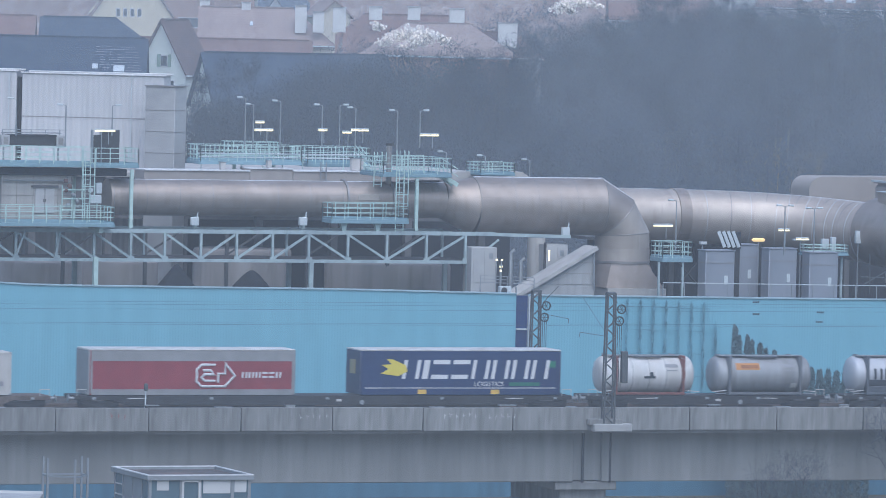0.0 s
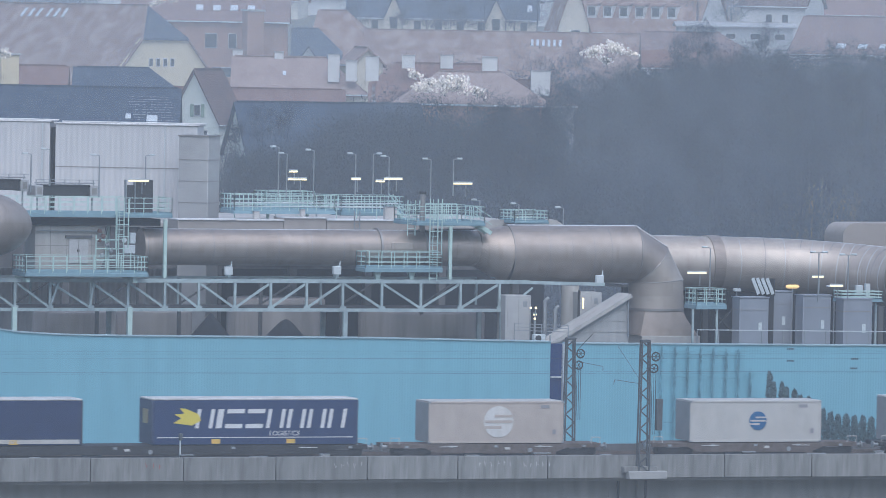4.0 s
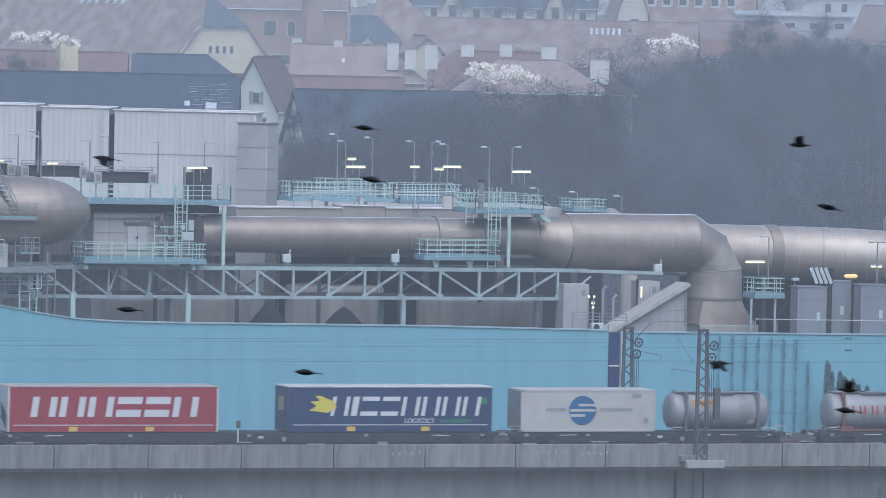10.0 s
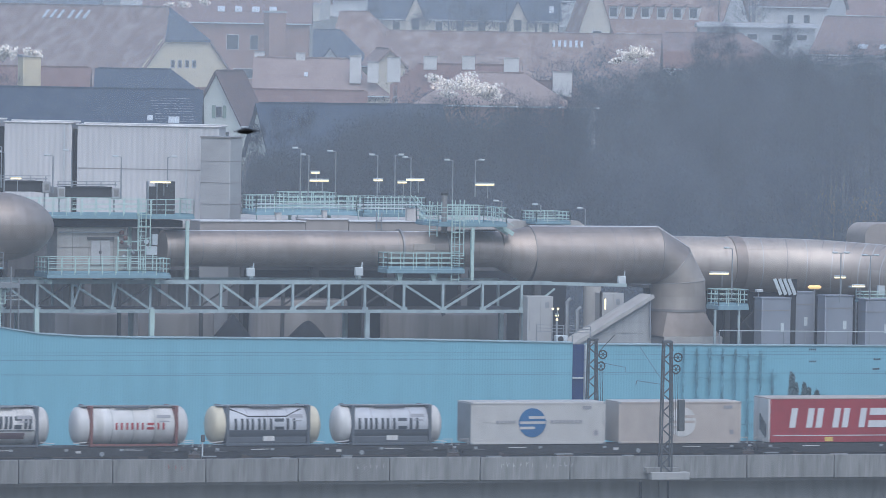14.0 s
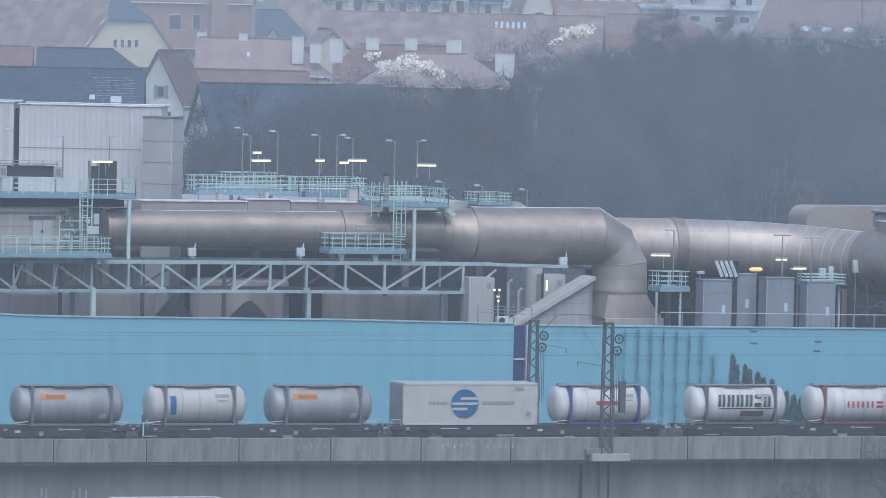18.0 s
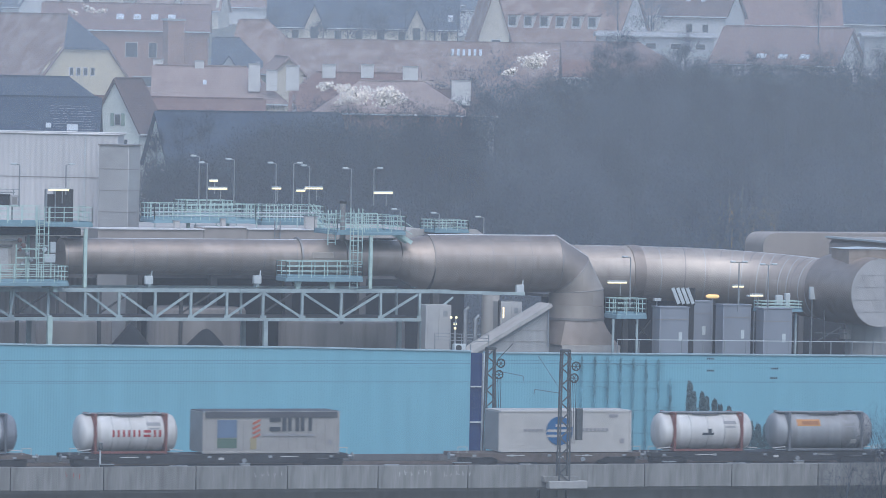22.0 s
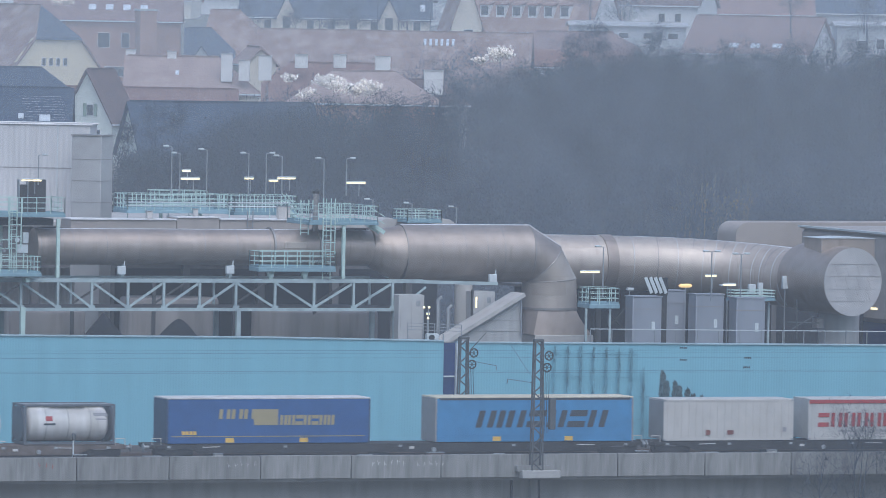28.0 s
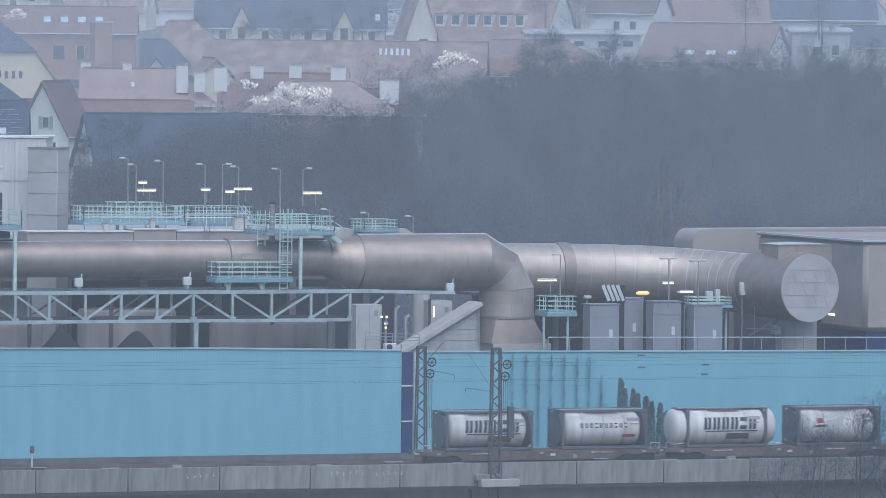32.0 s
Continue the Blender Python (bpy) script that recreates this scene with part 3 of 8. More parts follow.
for (ox, oz), (ix, iz), ry in zip(outer, inners, (r2, r2 * 0.99, rd * 1.03, rd)):
    rings.append([((ox + ix) / 2 + (ox - ix) / 2 * math.cos(a), YP + ry * math.sin(a), (oz + iz) / 2 + (oz - iz) / 2 * math.cos(a)) for a in [2 * math.pi * i / 48 for i in range(48)]])
for i in range(3):
    # Segments that face the light get the brightened copy of the sheet.
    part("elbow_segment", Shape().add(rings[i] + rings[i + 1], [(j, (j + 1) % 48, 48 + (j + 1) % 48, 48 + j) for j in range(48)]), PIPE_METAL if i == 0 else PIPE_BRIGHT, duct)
    c = [Vector(p) for p in rings[i]]
    mid_ = sum(c, Vector()) / 48
    part("elbow_seam", Shape().tube([mid_ + (p - mid_) * 1.004 for p in c] + [mid_ + (c[0] - mid_) * 1.004], 0.035, 5, False), SEAM_METAL, duct)
zcol, zcone = 15.35, 13.54
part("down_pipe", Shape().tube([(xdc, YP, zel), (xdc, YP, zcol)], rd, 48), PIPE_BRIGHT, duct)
part("collar", Shape().lathe([(zcol - 0.12, rd * 0.9), (zcol - 0.12, rd + 0.05), (zcol + 0.05, rd + 0.05), (zcol + 0.05, rd * 0.9)], "z", (xdc, YP, 0), 48), SEAM_METAL, duct)
xb0, xb1 = 31.42, 35.75
sh = Shape()
n = 24
ring1 = [(xdc + rd * math.cos(2 * math.pi * i / n), YP + rd * math.sin(2 * math.pi * i / n), zcol - 0.12) for i in range(n)]
bx, by = (xb1 - xb0) / 2, 2.0
bxc = (xb0 + xb1) / 2
ring2 = []
for i in range(n):
    c, s = math.cos(2 * math.pi * i / n), math.sin(2 * math.pi * i / n)
    k = 1 / max(abs(c), abs(s))
    ring2.append((bxc + bx * c * k, YP + by * s * k, zcone))
sh.add(ring1 + ring2, [(i, (i + 1) % n, n + (i + 1) % n, n + i) for i in range(n)] + [tuple(range(n)), tuple(range(2 * n - 1, n - 1, -1))])
part("transition_hood", sh, HOOD_SHEET, duct, "square to round transition hood")
part("hood_base", Shape().box(xb0 + 0.1, xb1 + 0.15, YP - 2.05, YP + 2.0, 0, zcone - 0.01, 0.04), PALE_CONC, duct)
for x in (12.54, 15.88):
    part("flange", ring_band(x, YP, zc1, r1, 0.07, 0.16), SEAM_METAL, duct)
for k, x in enumerate([xa + 0.2 + 2.35 * i for i in range(int((xt0 - xa) / 2.35))]):
    part("sheet_seam", ring_band(x, YP, zc1, r1, 0.02, 0.012), SEAM_METAL, duct)
for x in (xt1, xt1 + 2.6, xt1 + 4.3, xt1 + 5.9, xt1 + 7.2):
    if x < xe - 1.0:
        part("sheet_seam", ring_band(x, YP, zc2, r2, 0.02, 0.012), SEAM_METAL, duct)
def sheen_strip(x0, x1, y, z, r, wide=12):
    """A pale strip along the crown of a duct that paints its bright sheen."""
    sh, k = Shape(), 7
    ang = [radians(90 - wide + 2 * wide * i / (k - 1)) for i in range(k)]
    sh.add([(x, y + (r + 0.012) * math.cos(a), z + (r + 0.012) * math.sin(a)) for x in (x0, x1) for a in ang], [(i, i + 1, k + i + 1, k + i) for i in range(k - 1)])
    return sh


part("rime_strip", sheen_strip(xa + 0.3, xt0, YP, zc1, r1), FROST_AND_SHEEN, duct, "thin pale painted sheen on the crown")
part("rime_strip", sheen_strip(xt1, xe, YP, zc2, r2), FROST_AND_SHEEN, duct, "thin pale painted sheen on the crown")
# the same painted sheen down the back of the elbow
sh = Shape()
sh.bar((outer[0][0], YP, outer[0][1] + 0.01), (outer[1][0], YP, outer[1][1] + 0.01), 0.7, 0.05)
sh.bar((outer[1][0], YP, outer[1][1] + 0.01), (outer[2][0], YP, outer[2][1] + 0.01), 0.6, 0.05)
part("rime_strip", sh, FROST_AND_SHEEN, duct)
# saddles between truss and duct, with small white cabinets
for x, xw in ((1.86, 0), (9.65, 0), (21.19, 0)):
    part("saddle", Shape().box(x - 0.10, x + 0.10, 36.7, 37.3, zt_ + 0.13, zc1 - r1 + 0.1), TRUSS_STEEL, duct)
for p in ((0.98, 34.40, 17.96), (8.77, 34.40, 18.02), (28.04, 34.40, 17.48)):
    s = 0.28
    c = thing("switch_box", "small white switch box on the pipe bridge", "box", (p[0], p[1], p[2] - s), group="switch boxes")
    part("body", Shape().box(p[0] - s, p[0] + s, p[1] - 0.15, p[1] + 0.15, p[2] - s, p[2] + s, 0.03), CAP_METAL, c)
    part("stem", Shape().rod((p[0], p[1] + 0.1, zt_ + 0.12), (p[0], p[1] + 0.1, p[2] - s), 0.05, 6), TRUSS_STEEL, c)
    part("antenna", Shape().rod((p[0] + 0.2, p[1], p[2] + s), (p[0] + 0.24, p[1], p[2] + s + 0.35), 0.06, 6, 0.03), CAP_METAL, c)

# ---- rear duct, curving forward to a capped tee ----
rear = thing("rear_duct", "broad silver lagged duct curving to a capped tee", "duct", (40, 42, 14))
rr_ = 1.92
pts_px = [(36.21, 48.00, 18.14), (41.67, 47.50, 18.09), (45.41, 47.00, 18.02), (48.24, 46.40, 17.90), (50.42, 45.30, 17.73), (52.19, 43.80, 17.54), (53.38, 42.00, 17.36), (54.25, 40.00, 17.24), (54.89, 38.00, 17.19)]
radii = [1.92, 1.92, 1.93, 1.96, 2.0, 2.06, 2.12, 2.16, 2.2]
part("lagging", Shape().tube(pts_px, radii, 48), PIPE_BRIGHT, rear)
for i in range(1, len(pts_px) - 1):
    a, b = Vector(pts_px[i]), Vector(pts_px[i + 1])
    m_ = 2 if i < 3 else 3
    for k in range(m_):
        c = a.lerp(b, k / m_)
        d = (b - a).normalized()
        # Pale rings between the seams paint the scalloped highlights of the curve.
        part("sheet_seam", Shape().tube([c - d * 0.03, c + d * 0.03], radii[i] + (radii[i + 1] - radii[i]) * k / m_ + 0.025, 48), SEAM_METAL if k == 0 else CAP_SHEET, rear)
# painted sheen that follows the crown of the rear duct
sh = Shape()
for (a, ra), (b, rb) in zip(list(zip(pts_px, radii))[:-1], list(zip(pts_px, radii))[1:]):
    a, b = Vector(a), Vector(b)
    sd = (b - a).cross(Vector((0, 0, 1))).normalized()
    ring0, ring1_ = [], []
    for i in range(7):
        q = radians(83 + 20 * i / 6)
        ring0.append(a + sd * math.cos(q) * (ra + 0.015) + Vector((0, 0, math.sin(q) * (ra + 0.015))))
        ring1_.append(b + sd * math.cos(q) * (rb + 0.015) + Vector((0, 0, math.sin(q) * (rb + 0.015))))
    sh.add(ring0 + ring1_, [(i, i + 1, 8 + i, 7 + i) for i in range(6)])
part("rime_strip", sh, FROST_AND_SHEEN, rear, "thin pale painted sheen on the crown")
c = Vector((41.85, 47.50, 18.09))
part("expansion_band", Shape().tube([c - Vector((0.5, 0, 0)), c + Vector((0.35, 0, 0))], rr_ + 0.09, 48), PIPE_METAL, rear)
pc = Vector((54.71, 33.00, 17.36))
back = pc + Vector((-0.9, 6.0, 0.1))
rt = 2.42
part("tee_barrel", Shape().tube([pc, back], rt, 56), PIPE_METAL, rear)
d = (pc - back).normalized()
part("end_cap", Shape().tube([pc, pc + d * 0.06], rt - 0.02, 56), CAP_SHEET, rear, "flat silver end cap of sheet panels")
side_ = d.cross(Vector((0, 0, 1))).normalized()
rise_ = side_.cross(d).normalized()
face = pc + d * 0.07
for k in (-1.35, -0.5, 0.4, 1.25):
    half = math.sqrt(rt * rt - k * k) - 0.05
    part("cap_seam", Shape().bar(face + rise_ * k - side_ * half, face + rise_ * k + side_ * half, 0.016), SEAM_METAL, rear)
for k0, k1 in ((-1.35, -0.5), (-0.5, 0.4), (0.4, 1.25)):
    for u in (-1.5, -0.6, 0.35, 1.25):
        u2 = u + 0.35
        if abs(u2) < math.sqrt(rt * rt - max(abs(k0), abs(k1)) ** 2) - 0.1:
            part("cap_seam", Shape().bar(face + rise_ * k0 + side_ * u, face + rise_ * k1 + side_ * u2, 0.010), SEAM_METAL, rear)
q0, q1 = (53.99, 40.00, 20.22), (59.23, 40.00, 15.03)
part("riser_box", Shape().box(q0[0] - 1.0, q1[0] - 2.1, 34.6, 37.6, 17.63, 20.35, 0.04), PIPE_METAL, rear)
part("riser_cap", Shape().prism([(q0[0] - 1.1, 20.35 + 0.01), (q1[0] - 2.0, 20.35 + 0.01), ((q0[0] + q1[0]) / 2 - 1.55, 20.35 + 0.10)], 34.5, 37.7), CAP_METAL, rear)
part("stand_pipe", Shape().tube([(55.53, 37, 0), (55.53, 37, pc.z - 0.8)], (56.99 - 54.08) / 2, 36), PALE_CONC, rear)
part("hatch", Shape().box(53.20, 53.72, 35.6, 36.4, 13.96, 14.64, 0.02), SEAM_METAL, rear)

# ---- hall with a rounded eave at the far end ----
barn = thing("round_eaved_hall", "tan metal hall with a rounded roof corner", "industrial building", (90, 66, 0))
xb_, zr = 60.18, 20.39
R_ = 1.0
part("shell", Shape().prism([(xb_, 0)] + [(xb_ + R_ - R_ * math.cos(a), zr - R_ + R_ * math.sin(a)) for a in [math.pi / 2 * i / 8 for i in range(9)]] + [(xb_ + 60, zr + 0.2), (xb_ + 60, 0)], 66, 69.5), TAN_CLAD, barn)
wing_x = 64.09
wing = thing("end_block", "tan metal end block with white roof verge", "industrial building", (wing_x, 44, 0))
wzt, wzb = 20.17, 13.67
part("block", Shape().box(wing_x, wing_x + 40, 44, 63, wzb, wzt, 0.35), TAN_CLAD, wing)
part("base", Shape().box(wing_x + 0.4, wing_x + 40, 44.5, 63, 0, wzb), NAVY_PANEL, wing)
part("verge", Shape().bar((wing_x - 0.05, 44, wzt + 0.08), (wing_x - 0.05, 63, wzt + 0.08), 0.3, 0.14), CAP_METAL, wing)
part("verge", Shape().bar((wing_x - 0.2, 44, wzt + 0.08), (wing_x + 40, 44, wzt + 0.08), 0.3, 0.14), CAP_METAL, wing)
part("roof", Shape().box(wing_x, wing_x + 40, 44.2, 63, wzt - 0.1, wzt + 0.1), TAN_CLAD, wing)
part("wall_lamp", Shape().box(wing_x - 0.08, wing_x, 49, 50, 14.63, 14.63 + 0.15), LIT, wing)

# ---- process columns in front of the rear duct ----
COL_METAL = material("lilac_grey_sheet", (0.34, 0.36, 0.41), 0.5, 0.25, vary=0.14, grain=1.5, stain=0.4, streak=True)
for xa_c, xb_c, y_c, zt_c in (
    (36.66, 39.33, 31.0, 16.36),
    (39.88, 42.37, 34.0, 16.64),
    (41.85, 44.46, 32.0, 16.48),
    (44.49, 47.16, 31.0, 16.27),
):
    g = thing("process_column", "square lilac-grey sheet-clad process column", "column", ((xa_c + xb_c) / 2, y_c, 0), group="process columns")
    part("casing", Shape().box(xa_c + 0.5, xb_c, y_c, y_c + 1.4, 0, zt_c, 0.05), COL_METAL, g)
    part("band", Shape().box(xa_c + 0.48, xb_c + 0.02, y_c - 0.02, y_c + 1.42, zt_c - 0.85, zt_c - 0.80), SEAM_METAL, g)
    part("top_rim", Shape().box(xa_c + 0.45, xb_c + 0.05, y_c - 0.05, y_c + 1.45, zt_c, zt_c + 0.07), COL_METAL, g)
    part("hatch", Shape().box(xb_c - 0.75, xb_c - 0.5, y_c - 0.03, y_c, zt_c - 2.3, zt_c - 1.7), CAP_METAL, g)


# Added dark wall: it stands for the rear duct's shadow behind the columns.
yard = thing("duct_shade_wall", "added dark wall for the rear duct's shade behind the process columns", "plant building", (47, 51, 0))
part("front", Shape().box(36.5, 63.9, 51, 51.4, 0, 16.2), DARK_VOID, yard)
part("flat_roof", Shape().box(36.4, 63.9, 50.9, 56, 16.2, 16.4), HALL_CONC, yard)
for k in range(6):
    part("pier", Shape().box(38 + 4.6 * k, 38.4 + 4.6 * k, 50.7, 51.0, 0, 16.2), HALL_CONC, yard)

# slanted conveyor roof with panelled triangle wall below
conv = thing("conveyor_gallery", "slanted grey conveyor gallery with concrete panel side", "conveyor", (20, 31, 0))
part("side_wall", Shape().prism([(23.26, 12.85), (28.92, 12.85), (28.86, 16.62), (23.26, 13.40)], 31, 33), GREY_CONC, conv)
part("belt_housing", Shape().bar((23.12, 31.60, 13.17), (28.95, 31.60, 16.53), 2.0, 0.26), PALE_CONC, conv)
for k in range(1, 4):
    z = 13.24 + 0.75 * k
    xl = 23.26 + (z - 13.40) / (16.62 - 13.40) * (28.86 - 23.26)
    part("panel_joint", Shape().box(xl + 0.3, 28.85, 30.97, 31.0, z, z + 0.025), SEAM_METAL, conv)
part("corner_pipe", Shape().rod((28.80, 30.80, 13.63), (28.75, 30.80, 16.16), 0.06), GALV, conv)

# cabinets, risers and clutter beside the conveyor
for (x0c, x1c, ytc, yc) in ((20.60, 22.47, 16.40, 33), (26.49, 28.08, 16.59, 34)):
    cb = thing("plant_cabinet", "tall grey steel plant cabinet", "cabinet", (x0c, yc, 0), group="plant cabinets")
    part("body", Shape().box(x0c, x1c, yc, yc + 1.6, 0, ytc, 0.03), TOWER_METAL, cb)
    part("door", Shape().box(x0c + 0.15, (x0c + x1c) / 2 - 0.02, yc - 0.03, yc, ytc - 2.4, ytc - 0.2), TOWER_METAL, cb)
    part("door", Shape().box((x0c + x1c) / 2 + 0.02, x1c - 0.15, yc - 0.03, yc, ytc - 2.4, ytc - 0.2), TOWER_METAL, cb)
    part("vent", Shape().box(x1c - 0.6, x1c - 0.3, yc - 0.05, yc - 0.03, ytc - 0.8, ytc - 0.4), GALV, cb)
sl = thing("small_silo", "upright pale steel silo in the plant yard", "silo", (26.52, 36, 0))
part("shell", Shape().tube([(26.52, 36, 0), (26.52, 36, 16.97)], 0.62, 28), PALE_CONC, sl)
part("lid", Shape().lathe([(16.97, 0.62), (16.97 + 0.2, 0.1)], "z", (26.52, 36, 0), 28), GALV, sl)
for xx, yb_, yt_ in ((25.04, 4, 15.37), (24.28, 4, 15.96)):
    st = thing("vent_pipe", "slim grey vent pipe in the plant yard", "pipe", (xx, 35, 0), group="vent pipes")
    part("pipe", Shape().tube([(xx, 35, 0), (xx, 35, yt_), (xx + 0.25, 35, yt_ + 0.2)], 0.14, 14), GALV, st)
tubev = (26.29, 33.00, 15.86)
vt = thing("upright_tube_light", "glowing upright tube light on a post", "lamp", (tubev[0], 33, 0))
part("tube", Shape().box(tubev[0] - 0.05, tubev[0] + 0.05, 32.9, 33.0, tubev[2] - 0.35, tubev[2] + 0.4, 0.02), LIT, vt)
part("post", Shape().bar((tubev[0] - 0.25, 33.1, 0), (tubev[0] - 0.25, 33.1, tubev[2] + 0.9), 0.14), DARK_STEEL, vt)
for p in ((22.26, 32.50, 15.57), (22.64, 32.50, 15.57), (22.57, 32.50, 14.83)):
    sp = thing("spot_lamp", "small glowing spot lamp on a pole", "lamp", (p[0], p[1], p[2] - 1.2), group="spot lamps")
    part("bulb", Shape().lathe([(-0.07, 0.02), (-0.04, 0.08), (0.04, 0.08), (0.07, 0.02)], "y", p, 10), LIT, sp)
    part("pole", Shape().bar((p[0], p[1] + 0.1, 0), (p[0], p[1] + 0.1, p[2]), 0.06), GALV, sp)
acu = (20.21, 25.50, 13.84)
ac = thing("air_conditioner", "white air conditioner box behind the wall", "air conditioner", (acu[0], 25.4, 0))
part("casing", Shape().box(acu[0] - 0.42, acu[0] + 0.42, 25.4, 25.8, acu[2] - 0.3, acu[2] + 0.28, 0.04), CAP_METAL, ac)
part("grille", Shape().lathe([(25.36, 0.05), (25.36, 0.2), (25.4, 0.22)], "y", (acu[0] - 0.1, 0, acu[2]), 18), DARK_STEEL, ac)
part("stand", Shape().box(acu[0] - 0.4, acu[0] + 0.4, 25.45, 25.75, 0, acu[2] - 0.3), GALV, ac)
lv = thing("louvre_panel", "leaning panel of white slats beside the columns", "louvre", (40.2, 33.5, 0))
for k in range(4):
    a, b = Vector((39.13, 33.50, 17.62)), Vector((39.62, 33.50, 16.52))
    off = Vector((0.36 * k, 0, 0))
    part("slat", Shape().bar(a + off, b + off, 0.05, 0.24, up=(1, 0, 0)), CAP_METAL, lv)
part("stand", Shape().box(39.80, 40.90, 33.8, 34.0, 0, 16.40), DARK_STEEL, lv)
part("back_sheet", Shape().box(39.45, 40.95, 33.75, 33.8, 16.40, 17.60), DARK_STEEL, lv)
am = (44.09, 38.00, 16.85)
aml = thing("amber_work_lamp", "amber work lamp under the rear duct", "lamp", am)
part("lens", Shape().lathe([(-0.5, 0.05), (-0.35, 0.14), (0.35, 0.14), (0.5, 0.05)], "x", am, 14), LIT_AMBER, aml)
part("stem", Shape().bar((am[0], am[1], 0), (am[0], am[1], am[2] - 0.1), 0.08), GALV, aml)
for (pp, w_, h_) in (((51.57, 37.50, 17.13), 0.5, 0.9), ((48.96, 37.50, 16.64), 0.5, 0.7), ((49.61, 37.50, 16.65), 0.35, 0.9), ((46.69, 36.50, 16.96), 1.2, 0.12), ((39.24, 36.50, 16.67), 0.5, 0.2)):
    bx_ = thing("junction_box", "small grey junction box on a bracket", "box", pp, group="junction boxes")
    part("body", Shape().box(pp[0] - w_ / 2, pp[0] + w_ / 2, pp[1] - 0.15, pp[1] + 0.15, pp[2] - h_ / 2, pp[2] + h_ / 2, 0.02), CAP_METAL, bx_)
    part("bracket", Shape().bar((pp[0], pp[1] + 0.1, 0), (pp[0], pp[1] + 0.1, pp[2]), 0.08), GALV, bx_)

# ---- railings, platforms, ladders ----
def railing(parent, p, q, h=1.1, step=0.8, mat=None, kick=True):
    mat = mat or TEAL_STEEL
    p, q = Vector(p), Vector(q)
    n = max(1, int(round((q - p).length / step)))
    for i in range(n + 1):
        a = p.lerp(q, i / n)
        part("post", Shape().bar(a, a + Vector((0, 0, h)), 0.05), mat, parent)
    for z in (h, h * 0.68, h * 0.36):
        part("rail", Shape().bar(p + Vector((0, 0, z)), q + Vector((0, 0, z)), 0.045), mat, parent)
    if kick:
        part("kickboard", Shape().bar(p + Vector((0, 0, 0.08)), q + Vector((0, 0, 0.06)), 0.03, 0.12), DECK_STEEL, parent)


def platform(name, label, xa, xb, ya, yb, z, thick=0.32, ends=(True, True), back=True, step=1.0, h=1.1):
    g = thing(name, label, "platform", ((xa + xb) / 2, (ya + yb) / 2, z), group="service platforms")
    part("deck", Shape().box(xa, xb, ya, yb, z - thick, z, 0.02), DECK_STEEL, g)
    railing(g, (xa + 0.05, ya + 0.05, z), (xb - 0.05, ya + 0.05, z), h, step)
    if back:
        railing(g, (xa + 0.05, yb - 0.05, z), (xb - 0.05, yb - 0.05, z), h, step)
    for e, x in zip(ends, (xa + 0.05, xb - 0.05)):
        if e:
            railing(g, (x, ya + 0.05, z), (x, yb - 0.05, z), h, 0.8)
    return g


def ladder(parent, x, y, z0, z1, w=0.5, cage=True, mat=None):
    mat = mat or TEAL_STEEL
    for s in (-1, 1):
        part("ladder_stile", Shape().bar((x + s * w / 2, y, z0), (x + s * w / 2, y, z1), 0.06), mat, parent)
    n = int((z1 - z0) / 0.32)
    for i in range(n):
        z = z0 + 0.32 * (i + 0.5)
        part("rung", Shape().bar((x - w / 2, y, z), (x + w / 2, y, z), 0.035), mat, parent)
    if cage:
        for k in range(5):
            a = math.pi * (1 + k / 4)
            part("cage_strap", Shape().bar((x + 0.45 * math.cos(a), y - 0.4 + 0.42 * math.sin(a), z0 + 1.8), (x + 0.45 * math.cos(a), y - 0.4 + 0.42 * math.sin(a), z1), 0.04), mat, parent)
        for i in range(int((z1 - z0 - 1.5) / 0.8)):
            z = z0 + 1.8 + 0.8 * i
            part("cage_hoop", Shape().tube([(x + 0.45 * math.cos(a), y - 0.4 + 0.42 * math.sin(a), z) for a in [math.pi * (1 + k / 6) for k in range(7)]], 0.03, 5, True), mat, parent)


# left upper platform in front of the white building
pl = platform("upper_platform", "pale teal steel platform with tube railings by the white building", -14.94, -2.85, 35.0, 38.0, 21.72, 0.22)
for x in (-3.30,):
    part("column", Shape().bar((x, 35.2, zt_ + 0.13), (x, 35.2, 21.72 - 0.34), 0.22), TEAL_STEEL, pl)
for x in (-6.53, -11.81):
    part("column", Shape().bar((x, 37.8, zt_ + 0.13), (x, 37.8, 21.72 - 0.34), 0.2), TEAL_STEEL, pl)
ladder(pl, -6.61, 34.8, 17.64, 22.79)
lp = platform("lower_platform", "pale teal steel platform on the truss with tube railings", -13.95, -5.27, 32.6, 35.6, 17.83, 0.24)
for x in (-13.62, -6.08):
    part("bracket", Shape().bar((x, 33, zt_ + 0.05), (x, 35.5, zt_ + 0.05), 0.3, 0.3), TEAL_STEEL, lp)
# concrete block wall behind the lower platform
blk = thing("plant_room", "pale panelled plant room under the upper platform", "plant room", (-10, 36.2, 17.2))
part("wall", Shape().prism([(-12.17, 17.4), (-7.95, 17.4), (-7.25, 18.6), (-7.25, 20.90), (-12.17, 20.90)], 36.2, 38.6), ROOM_PANEL, blk)
# Girder whose dark colour includes the shade under the platform.
part("soffit", Shape().box(-13.4, -3.4, 35.9, 38.4, 20.91, 21.38, 0.03), DARK_VOID, blk, "girder darkened for the shade under the platform")
for x in (-11.1, -9.95, -8.2):
    part("panel_joint", Shape().box(x, x + 0.035, 36.185, 36.2, 17.6, 20.88), SEAM_METAL, blk)
part("panel_joint", Shape().box(-12.15, -7.3, 36.16, 36.2, 19.52, 19.56), SEAM_METAL, blk)
